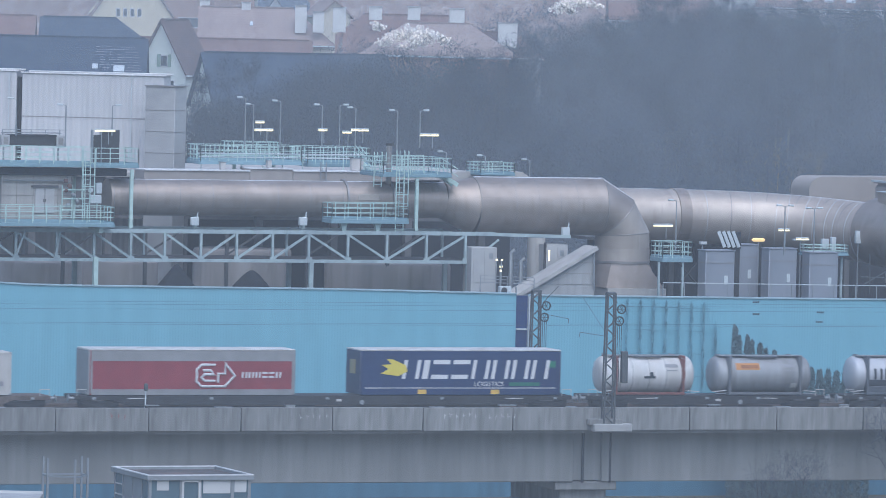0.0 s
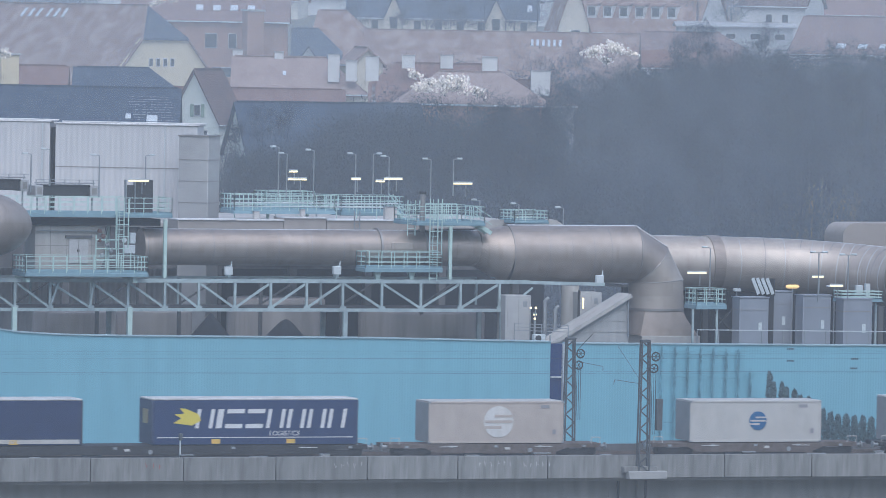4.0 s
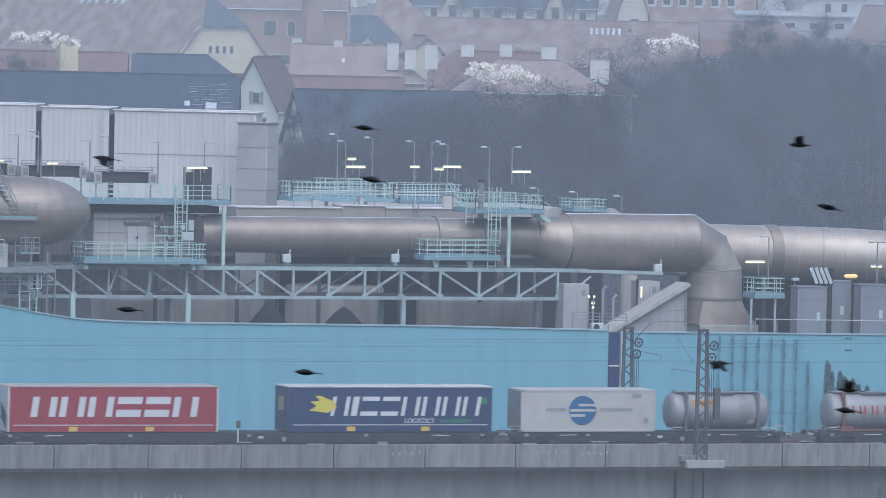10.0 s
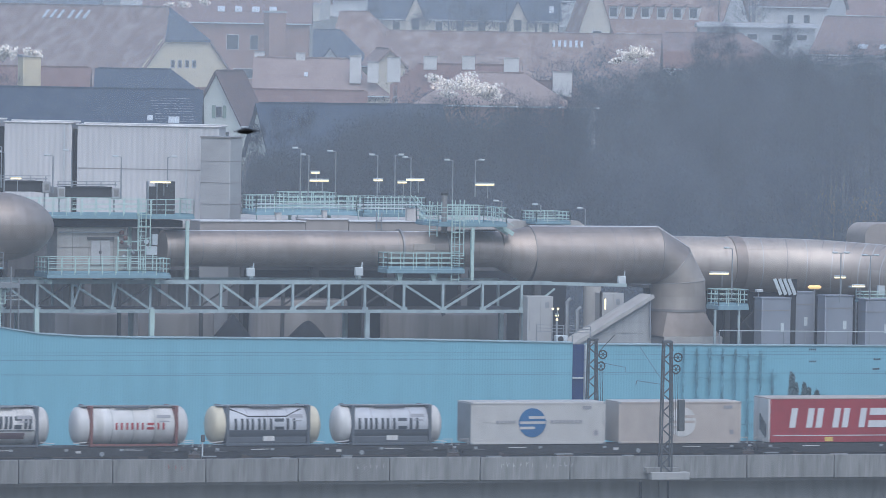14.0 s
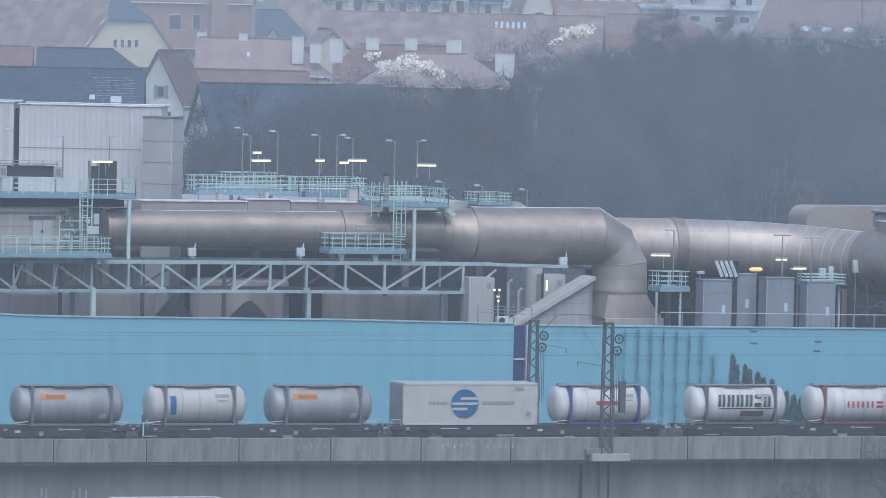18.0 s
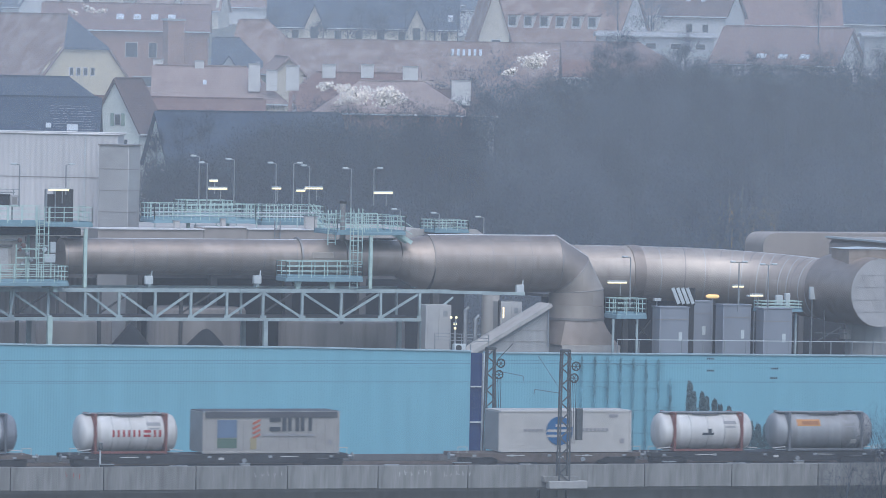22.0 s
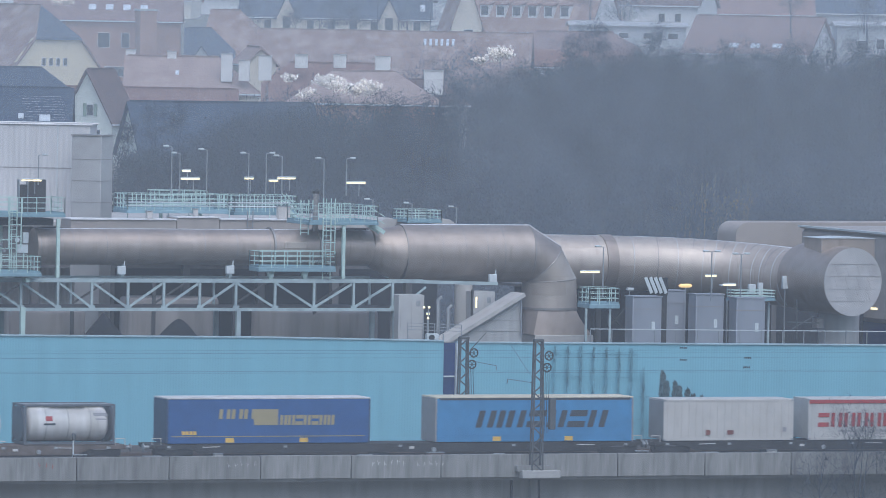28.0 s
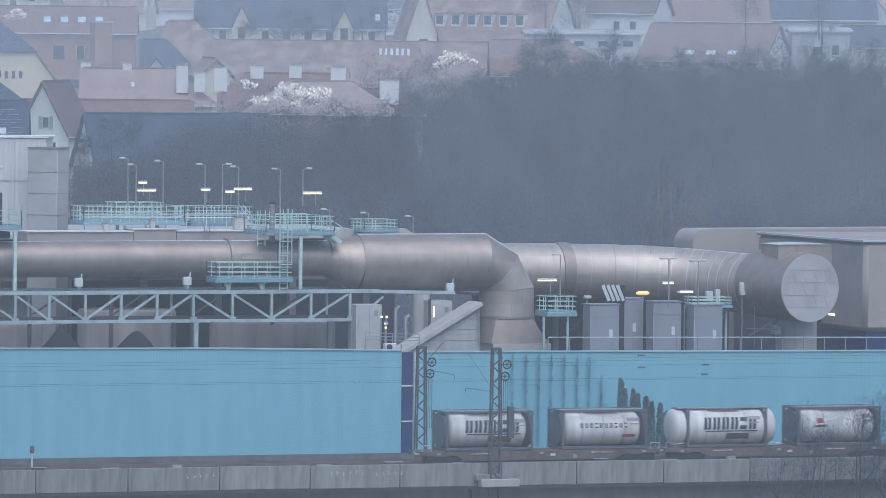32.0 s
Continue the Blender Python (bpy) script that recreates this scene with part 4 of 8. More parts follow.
for k in (0, 1):
    leaf = part("door", Shape().box(-9.8 + 0.69 * k, -9.14 + 0.69 * k, 36.1, 36.2, 18.35, 20.02, 0.02), CAP_SHEET, blk, "pale steel door leaf")
    part("handle", Shape().box(-9.22 + 0.1 * k, -9.18 + 0.1 * k, 36.06, 36.1, 19.1, 19.3), DARK_STEEL, leaf)
part("lintel", Shape().box(-10.06, -8.2, 36.0, 36.2, 20.08, 20.24), HALL_CONC, blk)
part("conduit", Shape().rod((-12.1, 36.0, 20.55), (-7.5, 36.0, 20.55), 0.05, 8), GALV, blk)
VALVE_RED = material("faded_red_enamel", (0.17, 0.10, 0.09), 0.6, vary=0.15)
vv = thing("valve_rack", "rack of dull red and grey valves beside the caged ladder", "valves", (-7.4, 35.8, 17.9))
for k, (x, z, r, m) in enumerate(((-7.75, 20.55, 0.15, 0), (-7.5, 20.2, 0.16, 0), (-7.75, 19.9, 0.12, 0), (-7.2, 19.6, 0.15, 1), (-7.55, 18.9, 0.16, 1), (-6.95, 19.2, 0.12, 1))):
    v = part("valve", Shape().lathe([(-0.16, r * 0.4), (-0.1, r), (0.1, r), (0.16, r * 0.4)], "xyy"[k % 3], (x, 35.8, z), 12), (VALVE_RED, GALV)[m], vv)
    part("stem", Shape().rod((x, 35.8, z), (x + 0.1, 35.7, z + r + 0.12), 0.03, 6), GALV, v)
for z in (18.6, 19.35, 19.95):
    part("manifold", Shape().rod((-8.0, 35.8, z), (-6.4, 35.8, z), 0.05, 8), TEAL_STEEL, vv)
for x in (-8.0, -7.3, -6.4):
    part("stand", Shape().rod((x, 35.8, 17.84), (x, 35.8, 20.3), 0.045, 6), TEAL_STEEL, vv)
jb = thing("control_box", "white control boxes on a bracket at the duct end", "control box", (-5.5, 35.8, 17.84))
part("box", Shape().box(-6.05, -5.25, 35.65, 36.0, 19.05, 19.62, 0.03), CAP_METAL, jb)
part("box", Shape().box(-5.62, -5.22, 35.7, 36.0, 19.72, 20.45, 0.03), CAP_METAL, jb)
part("dial", Shape().lathe([(35.6, 0.05), (35.6, 0.17), (35.66, 0.17)], "y", (-6.05, 0, 19.95), 14), CAP_METAL, jb)
part("stand", Shape().bar((-5.5, 35.9, 17.84), (-5.5, 35.9, 19.1), 0.08), TEAL_STEEL, jb)

# middle platform slung under the flanges
mid = platform("flange_platform", "pale teal platform hung at the duct flanges", 10.55, 16.18, 33.6, 35.6, 18.21, 0.28)
for x in (11.62, 14.09):
    part("bracket_foot", Shape().prism([(x - 0.25, 18.21 - 0.28), (x + 0.25, 18.21 - 0.28), (x + 0.12, zt_ + 0.13), (x - 0.12, zt_ + 0.13)], 34.0, 34.3), TEAL_STEEL, mid)
ladder(mid, 15.55, 33.8, 17.36, 22.96, 0.55)
up = platform("crossing_platform", "pale teal crossing platform above the duct with stair", 14.49, 19.55, 34.4, 39.0, 21.31, 0.2)
part("leg", Shape().bar((17.07, 34.6, zt_ + 0.13), (17.07, 34.6, 21.31 - 0.3), 0.22), TEAL_STEEL, up)
part("head_beam", Shape().bar((16.20, 34.60, 21.20), (17.28, 34.60, 21.20), 0.25, 0.3), TEAL_STEEL, up)
ladder(up, 14.42, 35.2, 20.4, 22.8, 0.55)
stack2 = thing("vent_stack", "dark slim vent stack by the crossing platform", "vent pipe", (15.65, 36.4, 20.6))
part("pipe", Shape().rod((15.65, 36.4, 20.6), (15.65, 36.4, 23.25), 0.20, 14), SEAM_METAL, stack2)
part("cowl", Shape().lathe([(23.2, 0.26), (23.38, 0.24), (23.42, 0.1)], "z", (15.65, 36.4, 0), 14), DARK_STEEL, stack2)
railing(up, (15.5, 35.4, 21.33), (17.8, 35.4, 21.33), 1.25, 0.4)
part("duct_hatch", Shape().box(13.22, 14.79, 35.74, 35.80, 19.44, 19.88, 0.02), PIPE_BRIGHT, duct, "bolted hatch plate")
# stair down at the far end
sa, sb = Vector((18.96, 36.00, 21.32)), Vector((20.22, 36.00, 20.58))
for y in (35.0, 36.0):
    part("stringer", Shape().bar((sa.x, y, sa.z), (sb.x, y, sb.z), 0.06, 0.28), TEAL_STEEL, up)
for k in range(5):
    p = sa.lerp(sb, (k + 0.5) / 5)
    part("tread", Shape().box(p.x - 0.14, p.x + 0.14, 35.05, 35.95, p.z, p.z + 0.04), TEAL_STEEL, up)
part("stair_rail", Shape().bar((sa.x, 35.0, sa.z + 1.1), (sb.x, 35.0, sb.z + 1.1), 0.05), TEAL_STEEL, up)
part("stair_rail", Shape().bar((sa.x, 35.0, sa.z + 0.6), (sb.x, 35.0, sb.z + 0.6), 0.05), TEAL_STEEL, up)
# low tan roof house behind the slim run, with things that stand on it
rh_ = thing("roof_house", "low tan roof house with snow-edged top behind the duct", "roof house", (14, 44, 20.0))
for xa_r, xb_r, zt_r in ((0.5, 8.2, 21.05), (8.24, 11.36, 21.22), (11.42, 19.3, 21.08)):
    part("wall", Shape().box(xa_r, xb_r, 44, 46.2, 18.0, zt_r, 0.03), TAN_CLAD, rh_)
    part("roof_edge", Shape().box(xa_r, xb_r + 0.03, 43.9, 46.3, zt_r, zt_r + 0.07), FROST_AND_SHEEN, rh_, "snow-edged roof")
ladder(rh_, 13.55, 43.8, 20.4, 21.75, 0.4, False, GALV)
for x, z, w, h, m in ((16.5, 21.15, 0.9, 0.85, PALE_CONC), (6.6, 21.12, 0.4, 0.5, PALE_CONC), (10.0, 21.29, 0.3, 0.5, PALE_CONC)):
    u = thing("roof_unit", "small metal roof unit beside the walkway railings", "roof unit", (x, 45.2, z), group="roof units")
    part("casing", Shape().box(x - w / 2, x + w / 2, 45.0, 45.4, z, z + h, 0.03), m, u)
    part("lid", Shape().box(x - w / 2 - 0.03, x + w / 2 + 0.03, 44.97, 45.43, z + h, z + h + 0.05), GALV, u)
rp = thing("roof_pipes", "pale pipes running along the roof walkway", "pipes", (10, 46, 21.2))
for z, y in ((21.95, 46.3), (22.2, 46.6)):
    part("pipe", Shape().rod((5.2, y, z), (17.6, y, z), 0.05, 8), CAP_METAL, rp)
for k in range(9):
    x = 5.4 + 1.5 * k
    part("prop", Shape().bar((x, 46.3, 21.1), (x, 46.3, 21.95), 0.05), TEAL_STEEL, rp)
ws = thing("walkway_stair", "short teal stair down from the roof walkway", "stair", (17.7, 47, 21.2))
for y in (46.6, 47.4):
    part("stringer", Shape().bar((17.3, y, 21.85), (18.3, y, 20.9), 0.05, 0.2), TEAL_STEEL, ws)
    part("handrail", Shape().bar((17.2, y, 22.85), (18.25, y, 21.65), 0.05), TEAL_STEEL, ws)
    part("handrail", Shape().bar((17.2, y, 22.4), (18.25, y, 21.25), 0.04), TEAL_STEEL, ws)
for k in range(5):
    part("tread", Shape().box(17.3 + 0.2 * k, 17.5 + 0.2 * k, 46.62, 47.38, 21.75 - 0.19 * k, 21.79 - 0.19 * k), TEAL_STEEL, ws)
# roof level walkways
w1 = platform("roof_walkway", "pale teal roof walkway with railings", 5.05, 12.56, 45.5, 48.5, 21.69, 0.22, back=True, step=0.7)
for x in (9.9,):
    part("column", Shape().bar((x, 45.7, zc1 + 0.6), (x, 45.7, 21.69 - 0.36), 0.24), TEAL_STEEL, w1)
w2 = platform("roof_walkway", "pale teal roof walkway with railings", 13.48, 18.20, 47.0, 51.0, 21.58, 0.25, step=0.6)
for x in (17.91,):
    part("column", Shape().bar((x, 47.3, zc1), (x, 47.3, 21.58 - 0.25), 0.2), TEAL_STEEL, w2)
w3 = platform("roof_walkway", "small pale teal landing on the roof", 8.50, 12.28, 49, 51.4, 21.84, 0.2, step=1.0)
part("column", Shape().bar((8.93, 49.5, zroof - 0.05), (8.93, 49.5, 21.84 - 0.2), 0.2), TEAL_STEEL, w3)
part("column", Shape().bar((11.87, 49.5, zroof - 0.05), (11.87, 49.5, 21.84 - 0.2), 0.2), TEAL_STEEL, w3)
w4 = platform("roof_landing", "small pale teal landing with railing", 26.86, 29.52, 48, 51, 20.97, 0.15, step=1.0, h=0.75)
# lower gantry between duct and process columns
w5 = platform("column_platform", "pale teal platform with railings beside the process columns", 34.23, 36.52, 31.8, 34, 15.83, 0.3, step=0.8)
for x in (34.08, 35.86):
    part("leg", Shape().bar((x, 32, 0), (x, 32, 15.83 - 0.3), 0.14), TRUSS_STEEL, w5)
part("cross_brace", Shape().bar((35.63, 32.00, 14.04), (36.95, 32.00, 15.45), 0.1), DARK_STEEL, w5)
part("cross_brace", Shape().bar((36.98, 32.00, 14.04), (35.60, 32.00, 15.45), 0.1), DARK_STEEL, w5)
w6 = platform("column_walkway", "pale teal walkway above the process columns", 46.14, 49.39, 34.2, 35.6, 16.04, 0.1, step=1.2, h=0.65)
for x in (46.37, 49.18):
    part("leg", Shape().bar((x, 35, 0), (x, 35, 16.04 - 0.2), 0.14), TRUSS_STEEL, w6)
for (pa, pb) in (((49.97, 33.00, 13.96), (51.77, 33.00, 14.95)), ((50.45, 33.00, 16.14), (50.51, 33.00, 13.36)), ((49.83, 33.00, 14.55), (52.22, 33.00, 14.47))):
    part("brace", Shape().bar(pa, pb, 0.06), MAST_STEEL, w6)
# roof railings on the wall side
rl = thing("yard_railing", "slim grey railing along the plant yard", "railing", (40, 27, 0))
part("rail", Shape().bar((32.35, 27.00, 14.36), (57.93, 27.00, 14.15), 0.055), CAP_METAL, rl)
for k in range(17):
    x = 32.35 + (57.93 - 32.35) * k / 16
    part("footing", Shape().bar((x, 27, 0), (x, 27, 14.16 + 0.12), 0.055), GALV, rl)
rl2 = thing("yard_railing", "slim grey railing behind the wall", "railing", (24, 29, 0))
railing(rl2, (19.75, 29.00, 13.97), (23.67, 29.00, 13.84), 0.7, 1.6, GALV, False)
for k in range(4):
    x = 19.75 + (23.67 - 19.75) * k / 3
    part("footing", Shape().bar((x, 29, 0), (x, 29, 13.90), 0.08), GALV, rl2)

# ---- white building and grey tower ----
hb = thing("white_hall", "white ribbed metal hall stepping back with snow-rimmed roof", "industrial building", (5.14, 54.00, 20.44), rz=-25, local=True)
HB = Vector((5.14, 54.00, 20.44))
z_top = 27.33 - HB.z
L3, L2 = 10.08, 4.8
part("panel_wall", Shape().box(-L3, 0, 0, 4.0, -18, z_top, 0.05), WHITE_CLAD, hb)
for (xa_r, xb_r, ya_r, zz_r) in ((-L3 - 0.1, 0.15, -0.12, z_top), (-L3 - L2 - 0.5, -L3 - 0.3, 0.0, z_top + 0.1), (-L3 - L2 - 30, -L3 - L2 - 0.8, 0.1, z_top + 0.2)):
    part("roof_sheet", Shape().box(xa_r + 0.05, xb_r - 0.05, ya_r + 0.3, 4.1, zz_r, zz_r + 0.05), TOWER_METAL, hb, "grey roof sheet")
    part("roof_edge", Shape().box(xa_r, xb_r, ya_r, ya_r + 0.28, zz_r, zz_r + 0.11, 0.03), FROST_AND_SHEEN, hb, "snow-rimmed roof edge")
    part("roof_edge", Shape().box(xa_r, xb_r, 3.9, 4.2, zz_r + 0.05, zz_r + 0.14, 0.03), FROST_AND_SHEEN, hb, "snow-rimmed roof edge")
part("slit", Shape().box(-L3 - 0.35, -L3, 0.5, 4, -18, z_top - 0.3), DARK_STEEL, hb, "dark vertical slit")
part("panel_wall", Shape().box(-L3 - L2 - 0.42, -L3 - 0.42, 0.1, 4.1, -18, z_top + 0.1, 0.05), WHITE_CLAD, hb)
part("slit", Shape().box(-L3 - L2 - 0.84, -L3 - L2 - 0.42, 0.5, 4, -18, z_top - 0.2), DARK_STEEL, hb)
part("panel_wall", Shape().box(-L3 - L2 - 30, -L3 - L2 - 0.84, 0.2, 4.2, -18, z_top + 0.2, 0.05), WHITE_CLAD, hb)
part("sheet_joint", Shape().box(-L3, 0, -0.03, 0, z_top - 3.05, z_top - 3.0), SEAM_METAL, hb)
part("downpipe", Shape().bar((-2.3, -0.06, -14), (-2.3, -0.06, z_top), 0.08), CAP_METAL, hb)
part("downpipe", Shape().bar((-11.0, -0.06, -14), (-11.0, -0.06, z_top), 0.08), CAP_METAL, hb)
TWA = Vector((4.63, 50.00, 20.74))
tw = thing("grey_tower", "square grey panelled tower beside the white hall", "tower", TWA, rz=-44, local=True)
zt_w = 26.67 - TWA.z
part("shaft", Shape().box(-2.3, 0, 0, 1.9, -18, zt_w, 0.04), TOWER_METAL, tw)
for k in range(1, 4):
    part("panel_joint", Shape().box(-2.32, 0.02, -0.02, 1.92, zt_w - 1.5 * k - 0.15, zt_w - 1.5 * k - 0.11), SEAM_METAL, tw)
part("top_rim", Shape().box(-2.36, 0.06, -0.06, 1.96, zt_w, zt_w + 0.1), SEAM_METAL, tw)
# rooftop coolers and door hut on the upper platform
DK_UNIT = material("dark_cooler", (0.07, 0.07, 0.075), 0.6, 0.2, vary=0.15)
def cooler(xl, xr, yt):
    """A run of finned coolers on legs: dark fin banks, grey end boxes and a pipe frame above."""
    ax0, ax1 = -14.94 + xl * 0.0385, -14.94 + xr * 0.0385
    zt0 = 23.49 - (yt - 372) * 0.0365
    u = thing("air_cooler", "dark finned air cooler with grey end boxes on the platform", "cooler", ((ax0 + ax1) / 2, 40, zt0 - 1.9), group="air coolers")
    part("fin_bank", Shape().box(ax0 + 0.6, ax1 - 0.6, 39.2, 41, zt0 - 0.72, zt0, 0.04), DK_UNIT, u)
    part("lip", Shape().box(ax0 + 0.58, ax1 - 0.58, 39.1, 39.2, zt0 - 0.10, zt0 + 0.02), DARK_STEEL, u)
    for x in (ax0, ax1 - 0.58):
        part("end_box", Shape().box(x, x + 0.58, 39.1, 41.05, zt0 - 0.80, zt0 - 0.02, 0.04), TOWER_METAL, u)
        part("louvre", Shape().box(x + 0.14, x + 0.46, 39.07, 39.1, zt0 - 0.62, zt0 - 0.16), SEAM_METAL, u)
        part("leg", Shape().box(x + 0.2, x + 0.3, 39.4, 39.5, zt0 - 2.2, zt0 - 0.8), GALV, u)
    part("pipe", Shape().rod((ax0 + 0.1, 39.6, zt0 + 0.14), (ax1 - 0.1, 39.6, zt0 + 0.14), 0.04, 8), GALV, u)
    for k in range(5):
        x = ax0 + 0.2 + (ax1 - ax0 - 0.4) * k / 4
        part("pipe_stub", Shape().rod((x, 39.6, zt0 - 0.02), (x, 39.6, zt0 + 0.34), 0.04, 6), GALV, u)
    part("frame_rail", Shape().bar((ax0, 39.1, zt0 + 0.36), (ax1, 39.1, zt0 + 0.36), 0.04), GALV, u)


cooler(94, 210, 371)
cooler(-40, 82, 361)
cooler(-170, -50, 358)
for (xl, xr, yt) in ((267, 283, 372), (283, 316, 361)):
    d = thing("door_hut", "dark steel service door on the platform", "door", (-4.09, 37.50, 21.76), group="service doors")
    part("leaf", Shape().box(-15.69 + xl * 0.0385, -15.69 + xr * 0.0385, 37.3, 37.6, 21.73 + 0.01, 23.98 - (0.35 if xl < 280 else 0), 0.02), DK_UNIT, d)
    part("frame", Shape().box(-15.69 + xl * 0.0385 - 0.07, -15.69 + xl * 0.0385, 37.2, 37.65, 21.73 + 0.01, 23.98, 0.02), GALV, d)

# ---- vessel with a dished end at the far left ----
ves = thing("dished_vessel", "big tan horizontal vessel with a dished end and stair", "vessel", (-17.88, 33.00, 18.33))
zv0, zv1 = 18.67, 23.34
rv, zvc = (zv1 - zv0) / 2, (zv1 + zv0) / 2
xv = -17.6
tip = -13.44
prof = [(xv - 26, rv)] + [(xv, rv)] + [(xv + (tip - xv) * math.sin(a), rv * math.cos(a)) for a in [math.pi / 2 * i / 10 for i in range(1, 10)]] + [(tip, 0.05)]
part("shell", Shape().lathe(prof, "x", (0, 33, zvc), 56), PIPE_METAL, ves)
for k in range(1, 6):
    part("sheet_seam", ring_band(xv - 1.9 * k, 33, zvc, rv, 0.02, 0.015), SEAM_METAL, ves)
for k in (0, 1, 2):
    part("support", Shape().box(xv - 3 - 6 * k, xv - 2.2 - 6 * k, 32, 34, 0, zvc - rv + 0.5), GALV, ves)
stair0, stair1 = Vector((-19.28, 30.80, 20.86)), Vector((-21.05, 30.80, 24.10))
for y in (30.6, 31.2):
    part("stringer", Shape().bar((stair0.x, y, stair0.z), (stair1.x, y, stair1.z), 0.05, 0.12), GALV, ves)
    part("handrail", Shape().bar((stair0.x, y, stair0.z + 1.0), (stair1.x, y, stair1.z + 1.0), 0.045), GALV, ves)
    part("handrail", Shape().bar((stair0.x, y, stair0.z + 0.5), (stair1.x, y, stair1.z + 0.5), 0.035), GALV, ves)
    for k in range(5):
        p = stair0.lerp(stair1, k / 4)
        part("baluster", Shape().bar((p.x, y, p.z), (p.x, y, p.z + 1.0), 0.04), GALV, ves)
for k in range(11):
    p = stair0.lerp(stair1, (k + 0.5) / 11)
    part("tread", Shape().box(p.x - 0.17, p.x + 0.17, 30.52, 31.18, p.z - 0.03, p.z + 0.04), CAP_METAL, ves)
part("landing", Shape().box(-20.47, -17.93, 30.3, 31.5, 20.66 - 0.15, 20.66), GALV, ves)
gr = thing("left_gantry", "pale teal steel gantry under the vessel", "gantry", (-19.23, 31.00, 16.54))
railing(gr, (-23.14, 31.00, 18.10), (-19.96, 31.00, 18.11), 1.1, 0.9)
part("deck", Shape().bar((-25.45, 31.00, 17.19), (-16.70, 31.00, 17.22), 2.0, 0.3), GALV, gr)
part("deck", Shape().bar((-25.31, 31.50, 16.80), (-17.05, 31.50, 16.82), 1.2, 0.2), TRUSS_STEEL, gr)
for x in (-18.83, -17.65, -22.33):
    part("post", Shape().bar((x, 31, 0), (x, 31, 17.21 - 0.15), 0.1), TEAL_STEEL, gr)
for k in range(5):
    z = 14.66 + 0.55 * k
    part("cage_bar", Shape().bar((-18.94, 31, z), (-17.54, 31, z), 0.05), TEAL_STEEL, gr)
for x0_, x1_, z0_, z1_ in ((-20.57, -19.61, 17.35, 18.92), (-21.9, -20.9, 17.35, 18.6)):
    part("cabinet", Shape().box(x0_, x1_, 31.2, 31.8, z0_, z1_, 0.03), TOWER_METAL, gr, "grey control cabinet")
for x, za, zb in ((-19.0, 17.35, 20.6), (-20.1, 17.35, 20.6), (-17.9, 17.35, 20.6), (-16.75, 14.0, 18.4), (-16.2, 14.0, 17.6)):
    part("stanchion", Shape().bar((x, 31.6, za), (x, 31.6, zb), 0.09), GALV, gr)
for z, xa_g, xb_g in ((18.75, -21.5, -17.6), (19.6, -21.5, -18.8), (16.45, -21.0, -16.4), (16.2, -21.0, -16.0)):
    part("conduit", Shape().rod((xa_g, 31.7, z), (xb_g, 31.7, z), 0.05, 8), CAP_METAL if z < 17 else GALV, gr)
railing(gr, (-20.5, 30.4, 20.66), (-17.95, 30.4, 20.66), 1.0, 0.6, GALV)
ladder(gr, -17.9, 30.9, 14.2, 17.0, 0.5, True)
part("upright", Shape().bar((-18.57, 30.70, 18.43), (-18.59, 30.70, 19.55), 0.06), GALV, gr)
railing(gr, (-18.88, 30.70, 18.27), (-17.59, 30.70, 18.28), 1.1, 0.5, GALV)

# ---- lamps of the plant ----
def mast_lamp(x, y, z0, z1, arm=0.45, way=-1, label="slim grey lamp post with a flat head"):
    l = thing("lamp_post", label, "lamp post", (x, y, z0), group="plant lamp posts")
    part("pole", Shape().rod((x, y, z0), (x, y, z1), 0.055, 8, 0.04), GALV, l)
    for w in ((way,) if way else (-1, 1)):
        part("arm", Shape().bar((x, y, z1), (x + w * arm, y, z1 + 0.06), 0.05), GALV, l)
        part("head", Shape().box(x + w * arm - (0.28 if w < 0 else 0.1), x + w * arm + (0.1 if w < 0 else 0.28), y - 0.14, y + 0.14, z1 + 0.0, z1 + 0.13, 0.04), CAP_METAL, l)


for x_l, y_l, z_l, z_h, way_l in (
    (8.82, 47.0, 22.59, 26.06, -1),
    (9.42, 47.0, 22.60, 25.60, -1),
    (11.77, 48.0, 22.59, 25.84, -1),
    (14.88, 48.0, 22.63, 25.61, -1),
    (16.55, 49.0, 22.62, 25.60, 1),
    (17.74, 49.0, 22.31, 25.42, -1),
    (16.81, 38.0, 22.69, 25.53, -1),
    (18.85, 39.0, 22.99, 25.53, 1),
    (20.84, 39.0, 21.53, 22.70, -1),
    (27.98, 50.0, 20.99, 22.12, -1),
    (31.39, 50.0, 20.50, 21.87, -1),
    (-7.47, 37.0, 22.74, 25.61, -1),
    (-4.18, 37.0, 23.62, 25.62, 1),
    (-18.85, 37.0, 23.47, 26.77, -1),
    (-17.34, 37.0, 23.11, 25.99, -1),
    (-15.62, 38.0, 23.47, 26.21, -1),
    (-15.71, 37.0, 23.12, 25.86, -1),
    (-11.99, 38.0, 23.11, 25.63, -1),
    (-10.36, 39.0, 23.48, 25.93, -1),
    (35.71, 33.0, 16.28, 19.73, -1),
    (43.03, 31.0, 16.13, 19.50, 0),
    (45.26, 31.0, 16.11, 19.34, 0),
):
    mast_lamp(x_l, y_l, z_l, z_h, 0.35, way_l)


